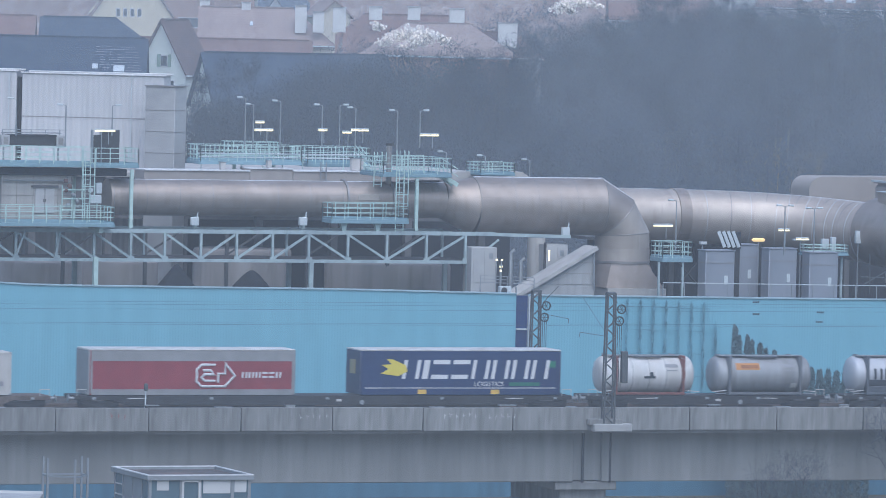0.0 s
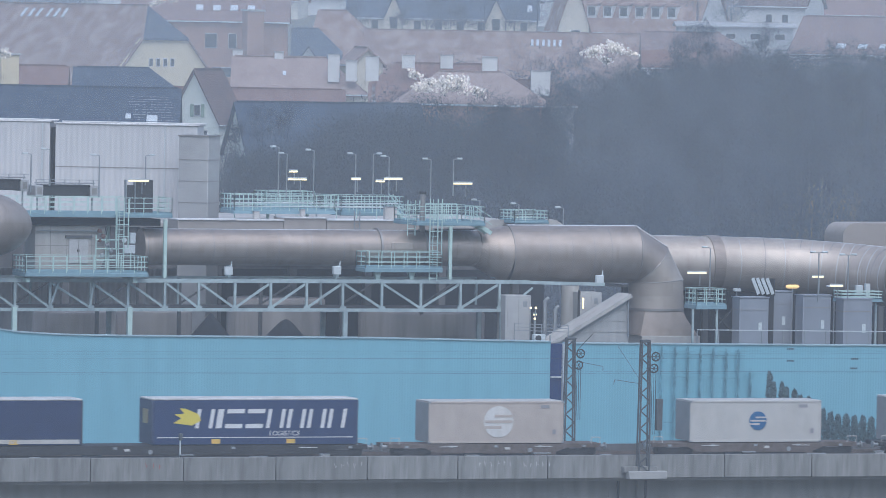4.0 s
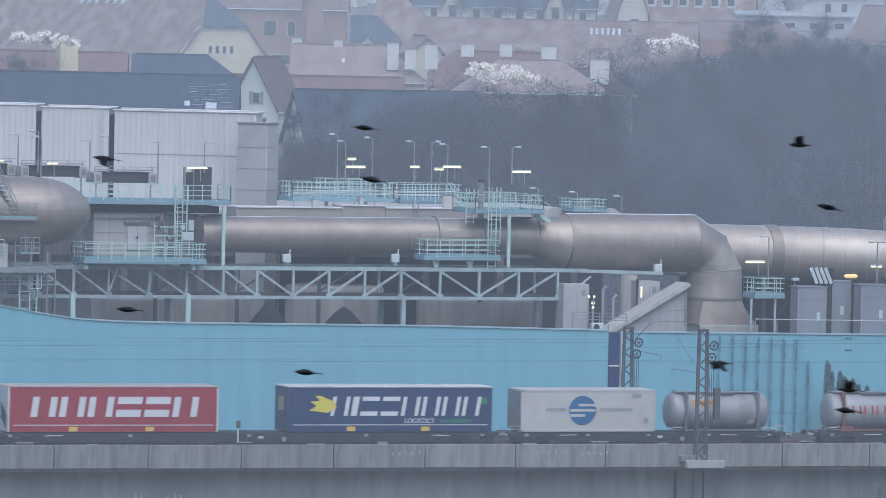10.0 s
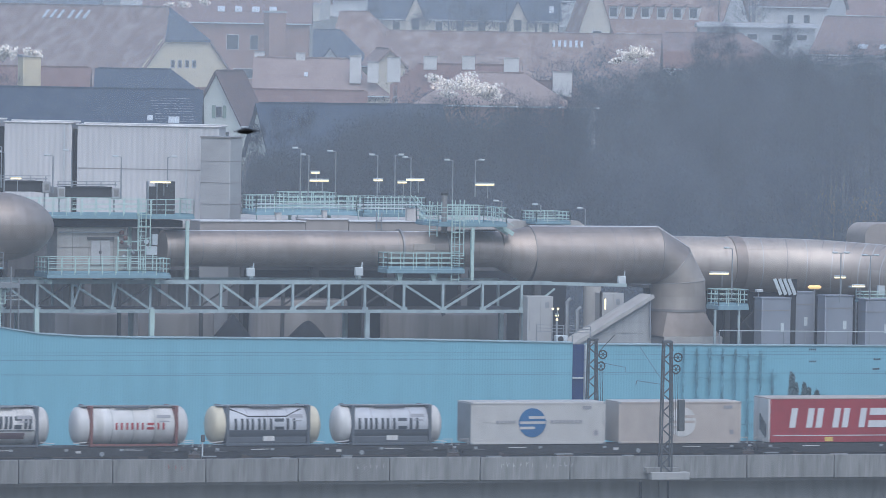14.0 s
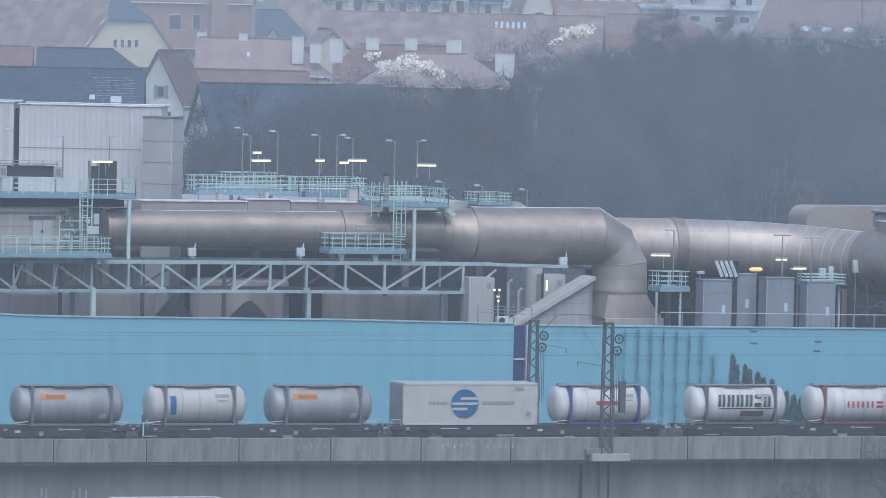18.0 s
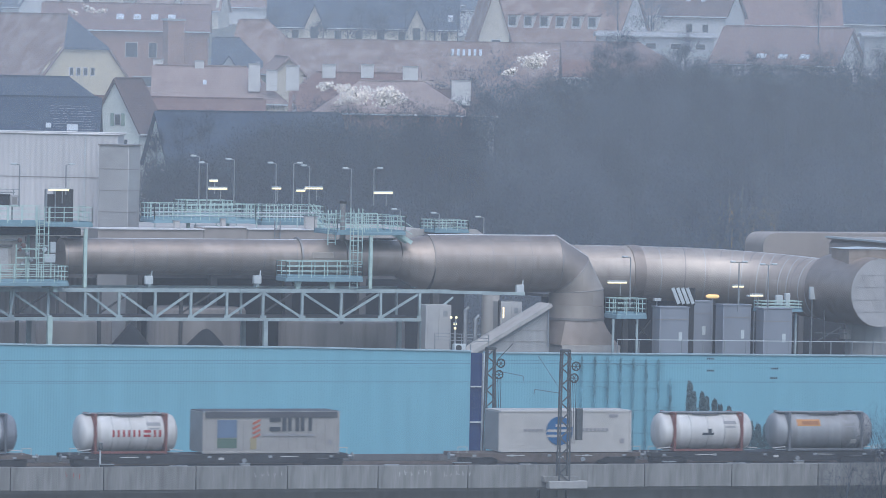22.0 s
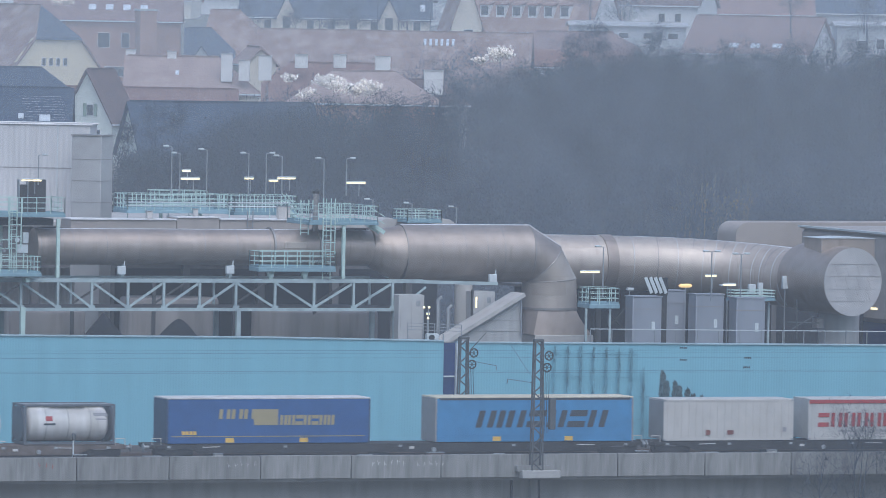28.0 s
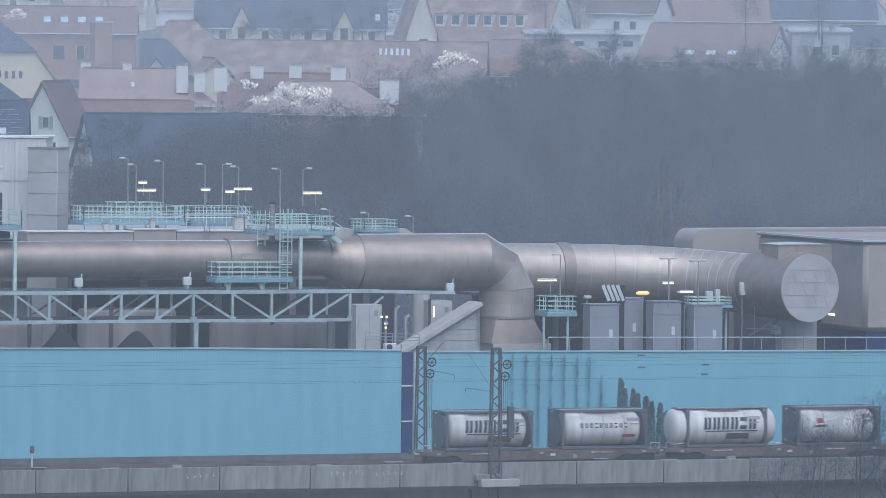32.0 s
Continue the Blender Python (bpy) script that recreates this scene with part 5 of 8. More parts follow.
def tube_light(p, w, drop=0.9):
    l = thing("tube_light", "glowing fluorescent tube light on a bracket", "lamp", p, group="tube lights")
    part("tube", Shape().box(p[0] - w / 2, p[0] + w / 2, p[1] - 0.1, p[1] + 0.1, p[2] - 0.05, p[2] + 0.05, 0.02), LIT, l)
    part("housing", Shape().box(p[0] - w / 2, p[0] + w / 2, p[1] - 0.14, p[1] + 0.14, p[2] + 0.055, p[2] + 0.14, 0.02), CAP_METAL, l)
    part("bracket", Shape().bar((p[0] + w * 0.2, p[1] + 0.1, p[2] + 0.05), (p[0] + w * 0.2, p[1] + 0.1, p[2] - drop), 0.05), GALV, l)


for p_t, w_t in (
    ((9.90, 47.0, 24.38), 0.60),
    ((9.86, 46.0, 23.86), 1.35),
    ((14.57, 47.0, 23.89), 0.65),
    ((16.74, 48.0, 23.72), 0.65),
    ((17.35, 47.0, 23.92), 1.30),
    ((19.18, 38.0, 23.89), 1.35),
    ((-4.83, 36.5, 23.94), 1.40),
    ((-14.59, 38.0, 24.09), 0.70),
    ((34.73, 33.0, 17.99), 1.40),
    ((43.20, 31.5, 17.81), 0.80),
    ((-18.40, 38.0, 24.24), 0.70),
    ((22.76, 33.0, 15.08), 0.20),
    ((45.26, 33.0, 17.13), 0.90),
):
    tube_light(p_t, w_t)

# ---- the town on the hillside ----
def roofmat(name, c, c2, depth=0.010):
    return material(name, c, 0.85, vary=0.17, grain=4.0, stain=0.6, second=c2, bands=("Z", 2.6, depth) if depth else None, each=0.06)


ROOF_BROWN = roofmat("old_brown_tiles", (0.21, 0.13, 0.105), (0.42, 0.33, 0.28))
ROOF_RED = roofmat("dull_red_tiles", (0.19, 0.12, 0.11), (0.25, 0.17, 0.15))
ROOF_PINK = roofmat("faded_pinkish_tiles", (0.32, 0.25, 0.23), (0.25, 0.19, 0.175))
ROOF_PLUM = roofmat("dark_plum_tiles", (0.11, 0.075, 0.075), (0.16, 0.11, 0.10))
ROOF_SLATE = roofmat("blue_black_slate", (0.035, 0.055, 0.095), (0.065, 0.085, 0.12), 0.0)
WALL_YELLOW = material("warm_yellow_render", (0.78, 0.67, 0.46), 0.85, vary=0.08, grain=1.2, stain=0.3)
WALL_CREAM = material("cream_render", (0.62, 0.57, 0.48), 0.85, vary=0.08, grain=1.2, stain=0.3)
WALL_WHITE = material("white_render", (0.64, 0.64, 0.64), 0.85, vary=0.08, grain=1.2, stain=0.3)
WALL_GREEN = material("pale_green_render", (0.72, 0.75, 0.69), 0.85, vary=0.08, grain=1.2, stain=0.3)
CHIMNEY_WHITE = material("whitewashed_chimney", (0.74, 0.73, 0.72), 0.85, vary=0.06, grain=1.5, stain=0.5)
WALL_BRICK = material("pinkish_brick", (0.36, 0.22, 0.17), 0.9, vary=0.15, grain=3, stain=0.3, bands=("Z", 12, 0.01))
WALL_GREY = material("grey_render", (0.46, 0.48, 0.50), 0.85, vary=0.08, grain=1.2, stain=0.3)
SHUTTER = material("grey_green_shutter", (0.25, 0.34, 0.27), 0.7, vary=0.1)
SKYLIGHT = material("bright_skylight_glass", (0.58, 0.62, 0.66), 0.25, vary=0.05, spec=0.6)


def house(label, end, L, D, wh, rh, rz, wall, roof, hr=0.0, hl=0.0, hip=None, windows=(), gable_windows=(), chimneys=(), skylights=(), streaks=(), gables=(), dormers=(), depth=25.0):
    """A house whose ridge ends at end and runs back along its own -x (or +x if L is negative). hr, hl: how far the two ends are hipped.
    windows: (x, z, w, h) on the long side; gable_windows: (y, z, w, h) on the end; chimneys: (world top, w, h); skylights, dormers: (x, share of slope, w, h)."""
    e = Vector(end) + Vector((math.cos(radians(rz)), math.sin(radians(rz)), 0)) * (hr * D / 2 * 0.95 * (1 if L > 0 else -1))
    base = (e.x, e.y, e.z - wh - rh)
    g = thing("house", label, "house", base, rz=rz, local=True, group="town houses")
    s = 1 if L > 0 else -1
    L = abs(L)
    top, ov = wh + rh, 0.35
    half = D / 2
    walls = Shape()
    def end_poly(x, h):
        zc = wh + rh * (1 - h)
        return [(x, -half, -depth), (x, half, -depth), (x, half, wh)] + ([(x, half * h, zc), (x, -half * h, zc)] if h > 0.02 else [(x, 0, top - 0.1)]) + [(x, -half, wh)]
    walls.slab(end_poly(0, hr), (-s * 0.4, 0, 0))
    walls.slab(end_poly(-s * L, hl), (s * 0.4, 0, 0))
    for y in (-half, half - 0.4):
        walls.box(min(-0.4 * s, -s * (L - 0.4)), max(-0.4 * s, -s * (L - 0.4)), y, y + 0.4, -depth, wh - 0.02)
    part("wall", walls, wall, g, smooth=False)
    inr, inl = hr * half * 0.95, hl * half * 0.95
    k = ov / half
    roofs, hips = Shape(), Shape()
    for sy in (-1, 1):
        eave = (half + ov) * sy
        ze = wh - rh * k
        poly = [(s * ov, eave, ze)]
        zr = wh + rh * (1 - hr)
        if hr < 0.98:
            poly.append((s * ov, sy * half * hr, zr))
        poly += [(-s * inr, 0, top), (-s * (L - inl), 0, top)]
        if hl < 0.98:
            poly.append((-s * (L + ov), sy * half * hl, wh + rh * (1 - hl)))
        poly.append((-s * (L + ov), eave, ze))
        roofs.slab(poly, (0, 0, -0.25))
    for h, x, inn, out in ((hr, s * ov, -s * inr, 1), (hl, -s * (L + ov), -s * (L - inl), -1)):
        if h > 0.02:
            w = (half + ov) if h > 0.98 else half * h
            z = (wh - rh * k) if h > 0.98 else wh + rh * (1 - h)
            hips.slab([(x, -w, z), (x, w, z), (inn, 0, top)], (0, 0, -0.25))
    rf = part("roof", roofs, roof, g, smooth=False)
    if hips.v:
        part("hip_end", hips, hip or roof, rf, smooth=False)
    part("ridge_cap", Shape().bar((-s * inr, 0, top + 0.03), (-s * (L - inl), 0, top + 0.03), 0.3, 0.14), roof, rf)
    part("gutter", Shape().bar((s * ov, -half - ov - 0.05, wh - rh * k - 0.1), (-s * (L + ov), -half - ov - 0.05, wh - rh * k - 0.1), 0.14, 0.14), CAP_METAL, rf)
    for (x, z, w, h) in windows:
        fr = part("window", Shape().box(-s * x - w / 2, -s * x + w / 2, -half - 0.06, -half + 0.02, z, z + h, 0.02), WALL_WHITE, g)
        part("pane", Shape().box(-s * x - w / 2 + 0.05, -s * x + w / 2 - 0.05, -half - 0.08, -half - 0.05, z + 0.05, z + h - 0.05), DARK_GLASS, fr)
    for (y, z, w, h, *sh_) in gable_windows:
        x0, x1 = sorted((s * 0.06, -s * 0.02))
        fr = part("window", Shape().box(x0, x1, y - w / 2, y + w / 2, z, z + h, 0.02), WALL_WHITE, g)
        x0, x1 = sorted((s * 0.08, s * 0.05))
        part("pane", Shape().box(x0, x1, y - w / 2 + 0.08, y + w / 2 - 0.08, z + 0.08, z + h - 0.08), DARK_GLASS, fr)
        if sh_:
            for q in (-1, 1):
                x0, x1 = sorted((s * 0.09, s * 0.02))
                part("shutter", Shape().box(x0, x1, y + q * w * 0.8 - w * 0.24, y + q * w * 0.8 + w * 0.24, z - 0.05, z + h + 0.05), SHUTTER, fr)
    inv = pose(*base, 0, 0, rz).inverted()
    for (p, w, h) in chimneys:
        q = inv @ Vector(p)
        ch = part("chimney", Shape().box(q.x - w / 2, q.x + w / 2, q.y - w * 0.35, q.y + w * 0.35, q.z - h - 0.4, q.z, 0.03), CHIMNEY_WHITE, rf)
        part("chimney_cap", Shape().box(q.x - w / 2 - 0.06, q.x + w / 2 + 0.06, q.y - w * 0.35 - 0.06, q.y + w * 0.35 + 0.06, q.z, q.z + 0.1), GREY_CONC, ch)
    n = Vector((0, -rh, half)).normalized()
    for (x, f, w, h) in skylights:
        def at(u, v):
            return Vector((-s * x + u, -half * (1 - f) , wh + rh * f)) + Vector((0, half, rh)).normalized() * v
        o = Vector((0, -rh, half)).normalized() * 0.10
        part("skylight", Shape().slab([at(-w / 2, -h / 2) + o, at(w / 2, -h / 2) + o, at(w / 2, h / 2) + o, at(-w / 2, h / 2) + o], -o * 0.9), SKYLIGHT, rf)
    for (x, f, w, h) in streaks:
        o = Vector((0, -rh, half)).normalized() * 0.012
        c0 = Vector((-s * x, -half * (1 - f), wh + rh * f))
        u = Vector((0, half, rh)).normalized() * h / 2
        part("snow_streak", Shape().slab([c0 + Vector((-w / 2, 0, 0)) - u + o, c0 + Vector((w / 2, 0, 0)) - u + o, c0 + Vector((w / 2, 0, 0)) + u + o, c0 + Vector((-w / 2, 0, 0)) + u + o], -o * 0.9), FROST_AND_SHEEN, rf)
    for (x, f, w, h) in dormers:
        y0, z0 = -half * (1 - f), wh + rh * f
        dm = part("dormer", Shape().box(-s * x - w / 2, -s * x + w / 2, y0 - 0.1, y0 + half * 0.6, z0 - 0.3, z0 + h, 0.02), WALL_WHITE, rf)
        part("pane", Shape().box(-s * x - w * 0.36, -s * x + w * 0.36, y0 - 0.14, y0 - 0.09, z0 + 0.15, z0 + h - 0.18), DARK_GLASS, dm)
        part("dormer_roof", Shape().slab([(-s * x - w / 2 - 0.1, y0 - 0.3, z0 + h), (-s * x + w / 2 + 0.1, y0 - 0.3, z0 + h), (-s * x + w / 2 + 0.1, y0 + half * 0.75, z0 + h + 0.9), (-s * x - w / 2 - 0.1, y0 + half * 0.75, z0 + h + 0.9)], (0, 0, 0.12)), roof, dm)
    for (x, w, h) in gables:
        gb = part("cross_gable", Shape().prism([(-s * x - w / 2, wh - 4), (-s * x + w / 2, wh - 4), (-s * x + w / 2, wh - 0.3), (-s * x, wh - 0.3 + h), (-s * x - w / 2, wh - 0.3)], -half - 0.5, 0), wall, g)
        for q in (-1, 1):
            part("gable_roof", Shape().slab([(-s * x + q * (w / 2 + 0.25), -half - 0.8, wh - 0.55), (-s * x, -half - 0.8, wh - 0.25 + h), (-s * x, 0, wh - 0.25 + h), (-s * x + q * (w / 2 + 0.25), 0, wh - 0.55)], (0, 0, 0.16)), roof, gb)
        part("pane", Shape().box(-s * x - 0.45, -s * x + 0.45, -half - 0.55, -half - 0.5, wh - 1.6, wh - 0.2), DARK_GLASS, gb)
    return g


house("warm yellow half-hipped house with a huge brown tiled roof", (95.60, 344.05, 35.20), 50, 16, 6, 9, -70, WALL_YELLOW, ROOF_BROWN, hr=0.41, hip=ROOF_SLATE, gable_windows=[(-1.9 + 1.02 * k, 8.1, 0.6, 0.95) for k in range(4)], skylights=[(17.3 + 1.45 * k + (0.5 if k > 2 else 0), 0.88, 0.5, 1.25) for k in range(6)])
house("long low house with a blue-black slate roof and skylights", (51.91, 200.33, 27.89), 26, 9, 6, 3.3, -20, WALL_CREAM, ROOF_SLATE, skylights=[(4.4, 0.2, 0.5, 0.7), (2.2, 0.15, 1.0, 0.9)], streaks=[(0.6 + 3.7 * ((k * 0.618) % 1.0) ** 1.3, 0.05 + 0.07 * (k % 11), 0.25 + 0.18 * (k % 5), 0.010) for k in range(60)])
house("house with a dark hipped slate roof", (64.92, 248.80, 29.18), 12, 10, 5, 3.6, -20, WALL_GREY, ROOF_SLATE, hr=1.0)
house("house with a reddish tiled roof beside the slate one", (58.90, 257.38, 29.19), 14, 9, 5, 3.6, -20, WALL_CREAM, ROOF_RED)
house("pale green gabled house with shuttered windows", (66.04, 237.75, 29.25), -3.8, 6.2, 5.2, 4.8, 32, WALL_GREEN, ROOF_PLUM, gable_windows=[(-0.35, 5.4, 0.85, 1.15, 1), (-1.3, 2.4, 0.85, 1.7)])
# The hip end's darker tile colour puts in the shade of that side.
house("broad house with a faded pinkish hipped roof and white chimneys", (83.03, 247.53, 30.50), 13, 8.2, 4.5, 3.3, -20, WALL_CREAM, ROOF_PINK, hr=1.0, hip=ROOF_RED, skylights=[(2.6, 0.45, 0.35, 0.6), (8.0, 0.5, 0.35, 0.6)],
      chimneys=[((82.77, 244.43, 30.77), 1.15, 2.3), ((84.08, 242.89, 30.19), 1.1, 1.6), ((85.69, 241.24, 30.68), 1.3, 2.0), ((75.05, 251.50, 31.02), 1.0, 1.3), ((78.61, 249.14, 30.93), 0.9, 0.6)])
house("low wing with a plum tiled roof below the broad pink one", (83.3, 243.2, 27.35), 19, 7, 3, 2.6, -20, WALL_CREAM, ROOF_RED)
house("small cream pedimented house behind the chimneys", (97.3, 274.74, 31.35), 8, 3.2, 3.5, 1.5, -100, WALL_CREAM, ROOF_PINK)
house("house with dark plum hipped roof and white chimneys", (105.72, 260.56, 29.92), 17, 11, 4, 4.4, -20, WALL_GREY, ROOF_RED, hr=0.9, hl=0.5,
      chimneys=[((96.64, 260.67, 30.67), 1.35, 0.9), ((100.34, 259.32, 30.74), 1.3, 0.9), ((104.48, 257.81, 30.64), 1.55, 1.5)])
house("low house with a pale pinkish hipped roof", (94.30, 227.50, 29.51), 14.3, 9, 3, 2.9, -20, WALL_BRICK, ROOF_PINK, hr=0.9, hl=1.0, hip=ROOF_PLUM)
house("dull house with a grey chimney block", (101.88, 235.35, 28.67), 5.5, 6, 3, 2.2, -20, WALL_GREY, ROOF_PLUM, hr=1.0, chimneys=[((100.72, 233.64, 29.53), 1.9, 2.0)])
house("long house with a broad brown roof and a skylight row", (142.84, 305.57, 33.04), 39, 17, 4, 6.6, -22, WALL_GREY, ROOF_BROWN, hr=0.8, skylights=[(17.6 + 0.62 * k, 0.82, 0.30, 1.1) for k in range(6)])
house("cream terrace with two cross gables under a slate roof", (160.51, 389.60, 38.61), 23, 10, 4.2, 4.2, -20, WALL_CREAM, ROOF_SLATE, windows=[(1.6 + 2.6 * k, 2.4, 0.9, 1.2) for k in range(8)], gables=[(5.0, 2.2, 2.3), (17.5, 2.3, 2.6)], skylights=[(0.9, 0.25, 0.6, 1.2)])
house("house with a tall brown hipped roof", (116.89, 336.30, 35.02), 7, 9, 4, 5.0, -35, WALL_CREAM, ROOF_BROWN, hr=0.9)
house("small house with slate roof and cream gable", (107.26, 318.52, 33.01), 5, 6, 3, 3.2, -20, WALL_GREY, ROOF_SLATE, hr=0.8, gables=[(3.4, 2.0, 1.4)])
house("pink brick works building with a square stack", (130.21, 395.30, 36.56), 20, 10, 6.5, 3.0, -20, WALL_BRICK, ROOF_RED, windows=[(9.2, 3.0, 1.5, 1.8), (6.6, 3.0, 1.0, 1.8), (7.8, -0.5, 2.6, 1.2)], skylights=[(4.4 + 2.1 * k, 0.45, 0.9, 1.2) for k in range(4)])
stack = thing("square_stack", "square brick stack with a cap beside the works", "chimney", (123.01, 387.28, 29.20))
p_ = Vector((123.01, 387.28, 29.20))
part("shaft", Shape().box(p_.x - 1.05, p_.x + 1.05, p_.y - 1, p_.y + 1, p_.z - 14, p_.z + 5.4, 0.04), WALL_BRICK, stack)
part("cap", Shape().box(p_.x - 1.2, p_.x + 1.2, p_.y - 1.15, p_.y + 1.15, p_.z + 5.4, p_.z + 5.65), GREY_CONC, stack)
cst = thing("cream_stack", "square cream chimney stack with drifting steam", "chimney", (45.84, 234.46, 27.19))
p_ = Vector((45.84, 234.46, 27.19))
part("shaft", Shape().box(p_.x - 0.9, p_.x + 0.9, p_.y - 0.9, p_.y + 0.9, p_.z - 10, p_.z + 3.2, 0.04), WALL_YELLOW, cst)
part("cap", Shape().box(p_.x - 1.05, p_.x + 1.05, p_.y - 1.05, p_.y + 1.05, p_.z + 3.2, p_.z + 3.4), GREY_CONC, cst)
house("house with a dark slate roof above the barn", (118.02, 442.31, 37.68), 18, 9, 4, 3.0, -20, WALL_GREY, ROOF_SLATE)
house("white gabled house with a row of dormers in a brown roof", (175.15, 368.31, 39.93), 19, 10, 3.5, 6.6, -48, WALL_WHITE, ROOF_BROWN, dormers=[(3.6 + 2.15 * k, 0.21, 1.25, 1.35) for k in range(6)], windows=[(3.0 + 2.5 * k, 1.6, 1.1, 0.9) for k in range(6)])
house("steep white gabled house beside the dormer house", (151.31, 353.57, 39.41), 7, 3.6, 5, 5.4, -100, WALL_CREAM, ROOF_BROWN, gable_windows=[(0.2, 3.2, 1.2, 1.0)])
house("white house with two windows and roof lights", (180.67, 350.34, 39.66), 8, 8, 5.5, 3.0, -40, WALL_WHITE, ROOF_PLUM, windows=[(2.4, 3.2, 0.8, 1.1), (4.4, 3.2, 0.8, 1.1)], skylights=[(3.4, 0.6, 0.5, 1.1), (5.2, 0.6, 0.5, 1.1)])
house("cream gabled house behind", (198.98, 412.84, 41.35), 12, 8, 5, 4.6, -60, WALL_CREAM, ROOF_BROWN)
house("long flat grey building", (164.31, 319.04, 34.48), 13, 8, 3, 0.3, -20, WALL_GREY, TOWER_METAL, windows=[(1.5 + 2.8 * k, 1.4, 1.2, 0.7) for k in range(4)])
house("long brown-roofed house with a white gable", (172.93, 299.94, 35.40), 15, 8.5, 3.2, 3.9, -46, WALL_WHITE, ROOF_RED, skylights=[(4.0 + 2.6 * k, 0.15, 1.1, 0.7) for k in range(3)])
house("low white flat-roofed annex", (182.35, 301.83, 35.01), 6.5, 7, 3.4, 0.3, -20, WALL_GREY, TOWER_METAL, windows=[(1.6, 0.6, 0.9, 1.2), (3.6, 0.6, 1.2, 1.0)])
house("low pale house with a grey-blue roof", (192.63, 308.73, 35.22), 7, 8, 3, 2.2, -20, WALL_WHITE, ROOF_SLATE)
house("house with a long red-brown roof", (210.69, 387.30, 39.74), 13, 10, 4, 4.0, -20, WALL_GREY, ROOF_RED)
house("house with a long slate roof", (227.61, 391.78, 39.41), 13, 10, 4, 3.4, -20, WALL_GREY, ROOF_SLATE)
house("long barn with weathered tile roof", (239.63, 461.90, 42.25), 26, 10, 4, 3.0, -20, WALL_GREY, ROOF_PINK)
house("long low gabled house with a slate roof at the wood's edge", (62.86, 215.50, 26.50), -18, 8.0, 3.0, 4.6, -2, WALL_GREEN, ROOF_SLATE, gable_windows=[(0.4, 3.6, 0.7, 1.0)])
house("low house with a red tiled roof", (144.39, 292.24, 33.39), 11, 11, 3, 3.6, -20, WALL_GREY, ROOF_RED, hr=0.5)
# the higher streets
rnd = random.Random(11)
for row, (dist_y, step) in enumerate(((545, 17), (600, 19), (665, 21), (740, 24), (830, 27), (940, 30))):
    x = 20 + 40 * row * 0.5
    while x < 330 + 0.25 * dist_y:
        L = rnd.uniform(9, 17)
        z = ground_z(x, dist_y) + rnd.uniform(6.0, 7.5)
        house("distant house with a %s roof and pale walls" % ("brown", "slate", "red")[(row + int(x)) % 3], (x + L, dist_y + rnd.uniform(-8, 8), z), L, rnd.uniform(8, 10), 2.4, rnd.uniform(3.6, 4.8), -20 + rnd.choice((-45, -10, 0, 12, 40)),
              rnd.choice((WALL_CREAM, WALL_WHITE, WALL_GREY)), (ROOF_BROWN, ROOF_SLATE, ROOF_RED)[(row + int(x)) % 3], hr=rnd.choice((0, 0, 0.4, 1.0)), gables=[(L * 0.5, 1.8, 1.8)] if rnd.random() < 0.4 else [], windows=[(L * 0.25, 1.5, 1, 1.2), (L * 0.75, 1.5, 1, 1.2)])
        x += L + rnd.uniform(0.5, step * 0.2)

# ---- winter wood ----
# The blue of the haze is put into the twig and ivy colours.
TWIG = material("haze_blue_twigs", (0.018, 0.031, 0.057), 0.95, vary=0.3, grain=0.7, stain=0.16, second=(0.051, 0.073, 0.108))
TWIG_PALE = material("pale_haze_twigs", (0.060, 0.075, 0.102), 0.95, vary=0.25, grain=0.6, stain=0.12)
IVY = material("haze_blue_evergreen", (0.018, 0.031, 0.046), 0.9, vary=0.3, grain=1.0, stain=0.35, second=(0.058, 0.080, 0.100))
LATE_LEAF = material("late_yellow_leaves", (0.20, 0.15, 0.06), 0.9, vary=0.3, grain=1.0, stain=0.1)
WOOD_X = [59.2, 66.0, 76.6, 85.8, 96.3, 106.4, 113.2, 125.4, 134.4, 138.6, 147.5, 156.3, 166.2, 177.0, 188.8]
WOOD_Y = [213.6, 227.1, 244.5, 257.2, 269.3, 286.9, 284.4, 295.9, 308.7, 312.4, 309.2, 306.0, 302.4, 298.5, 294.2]


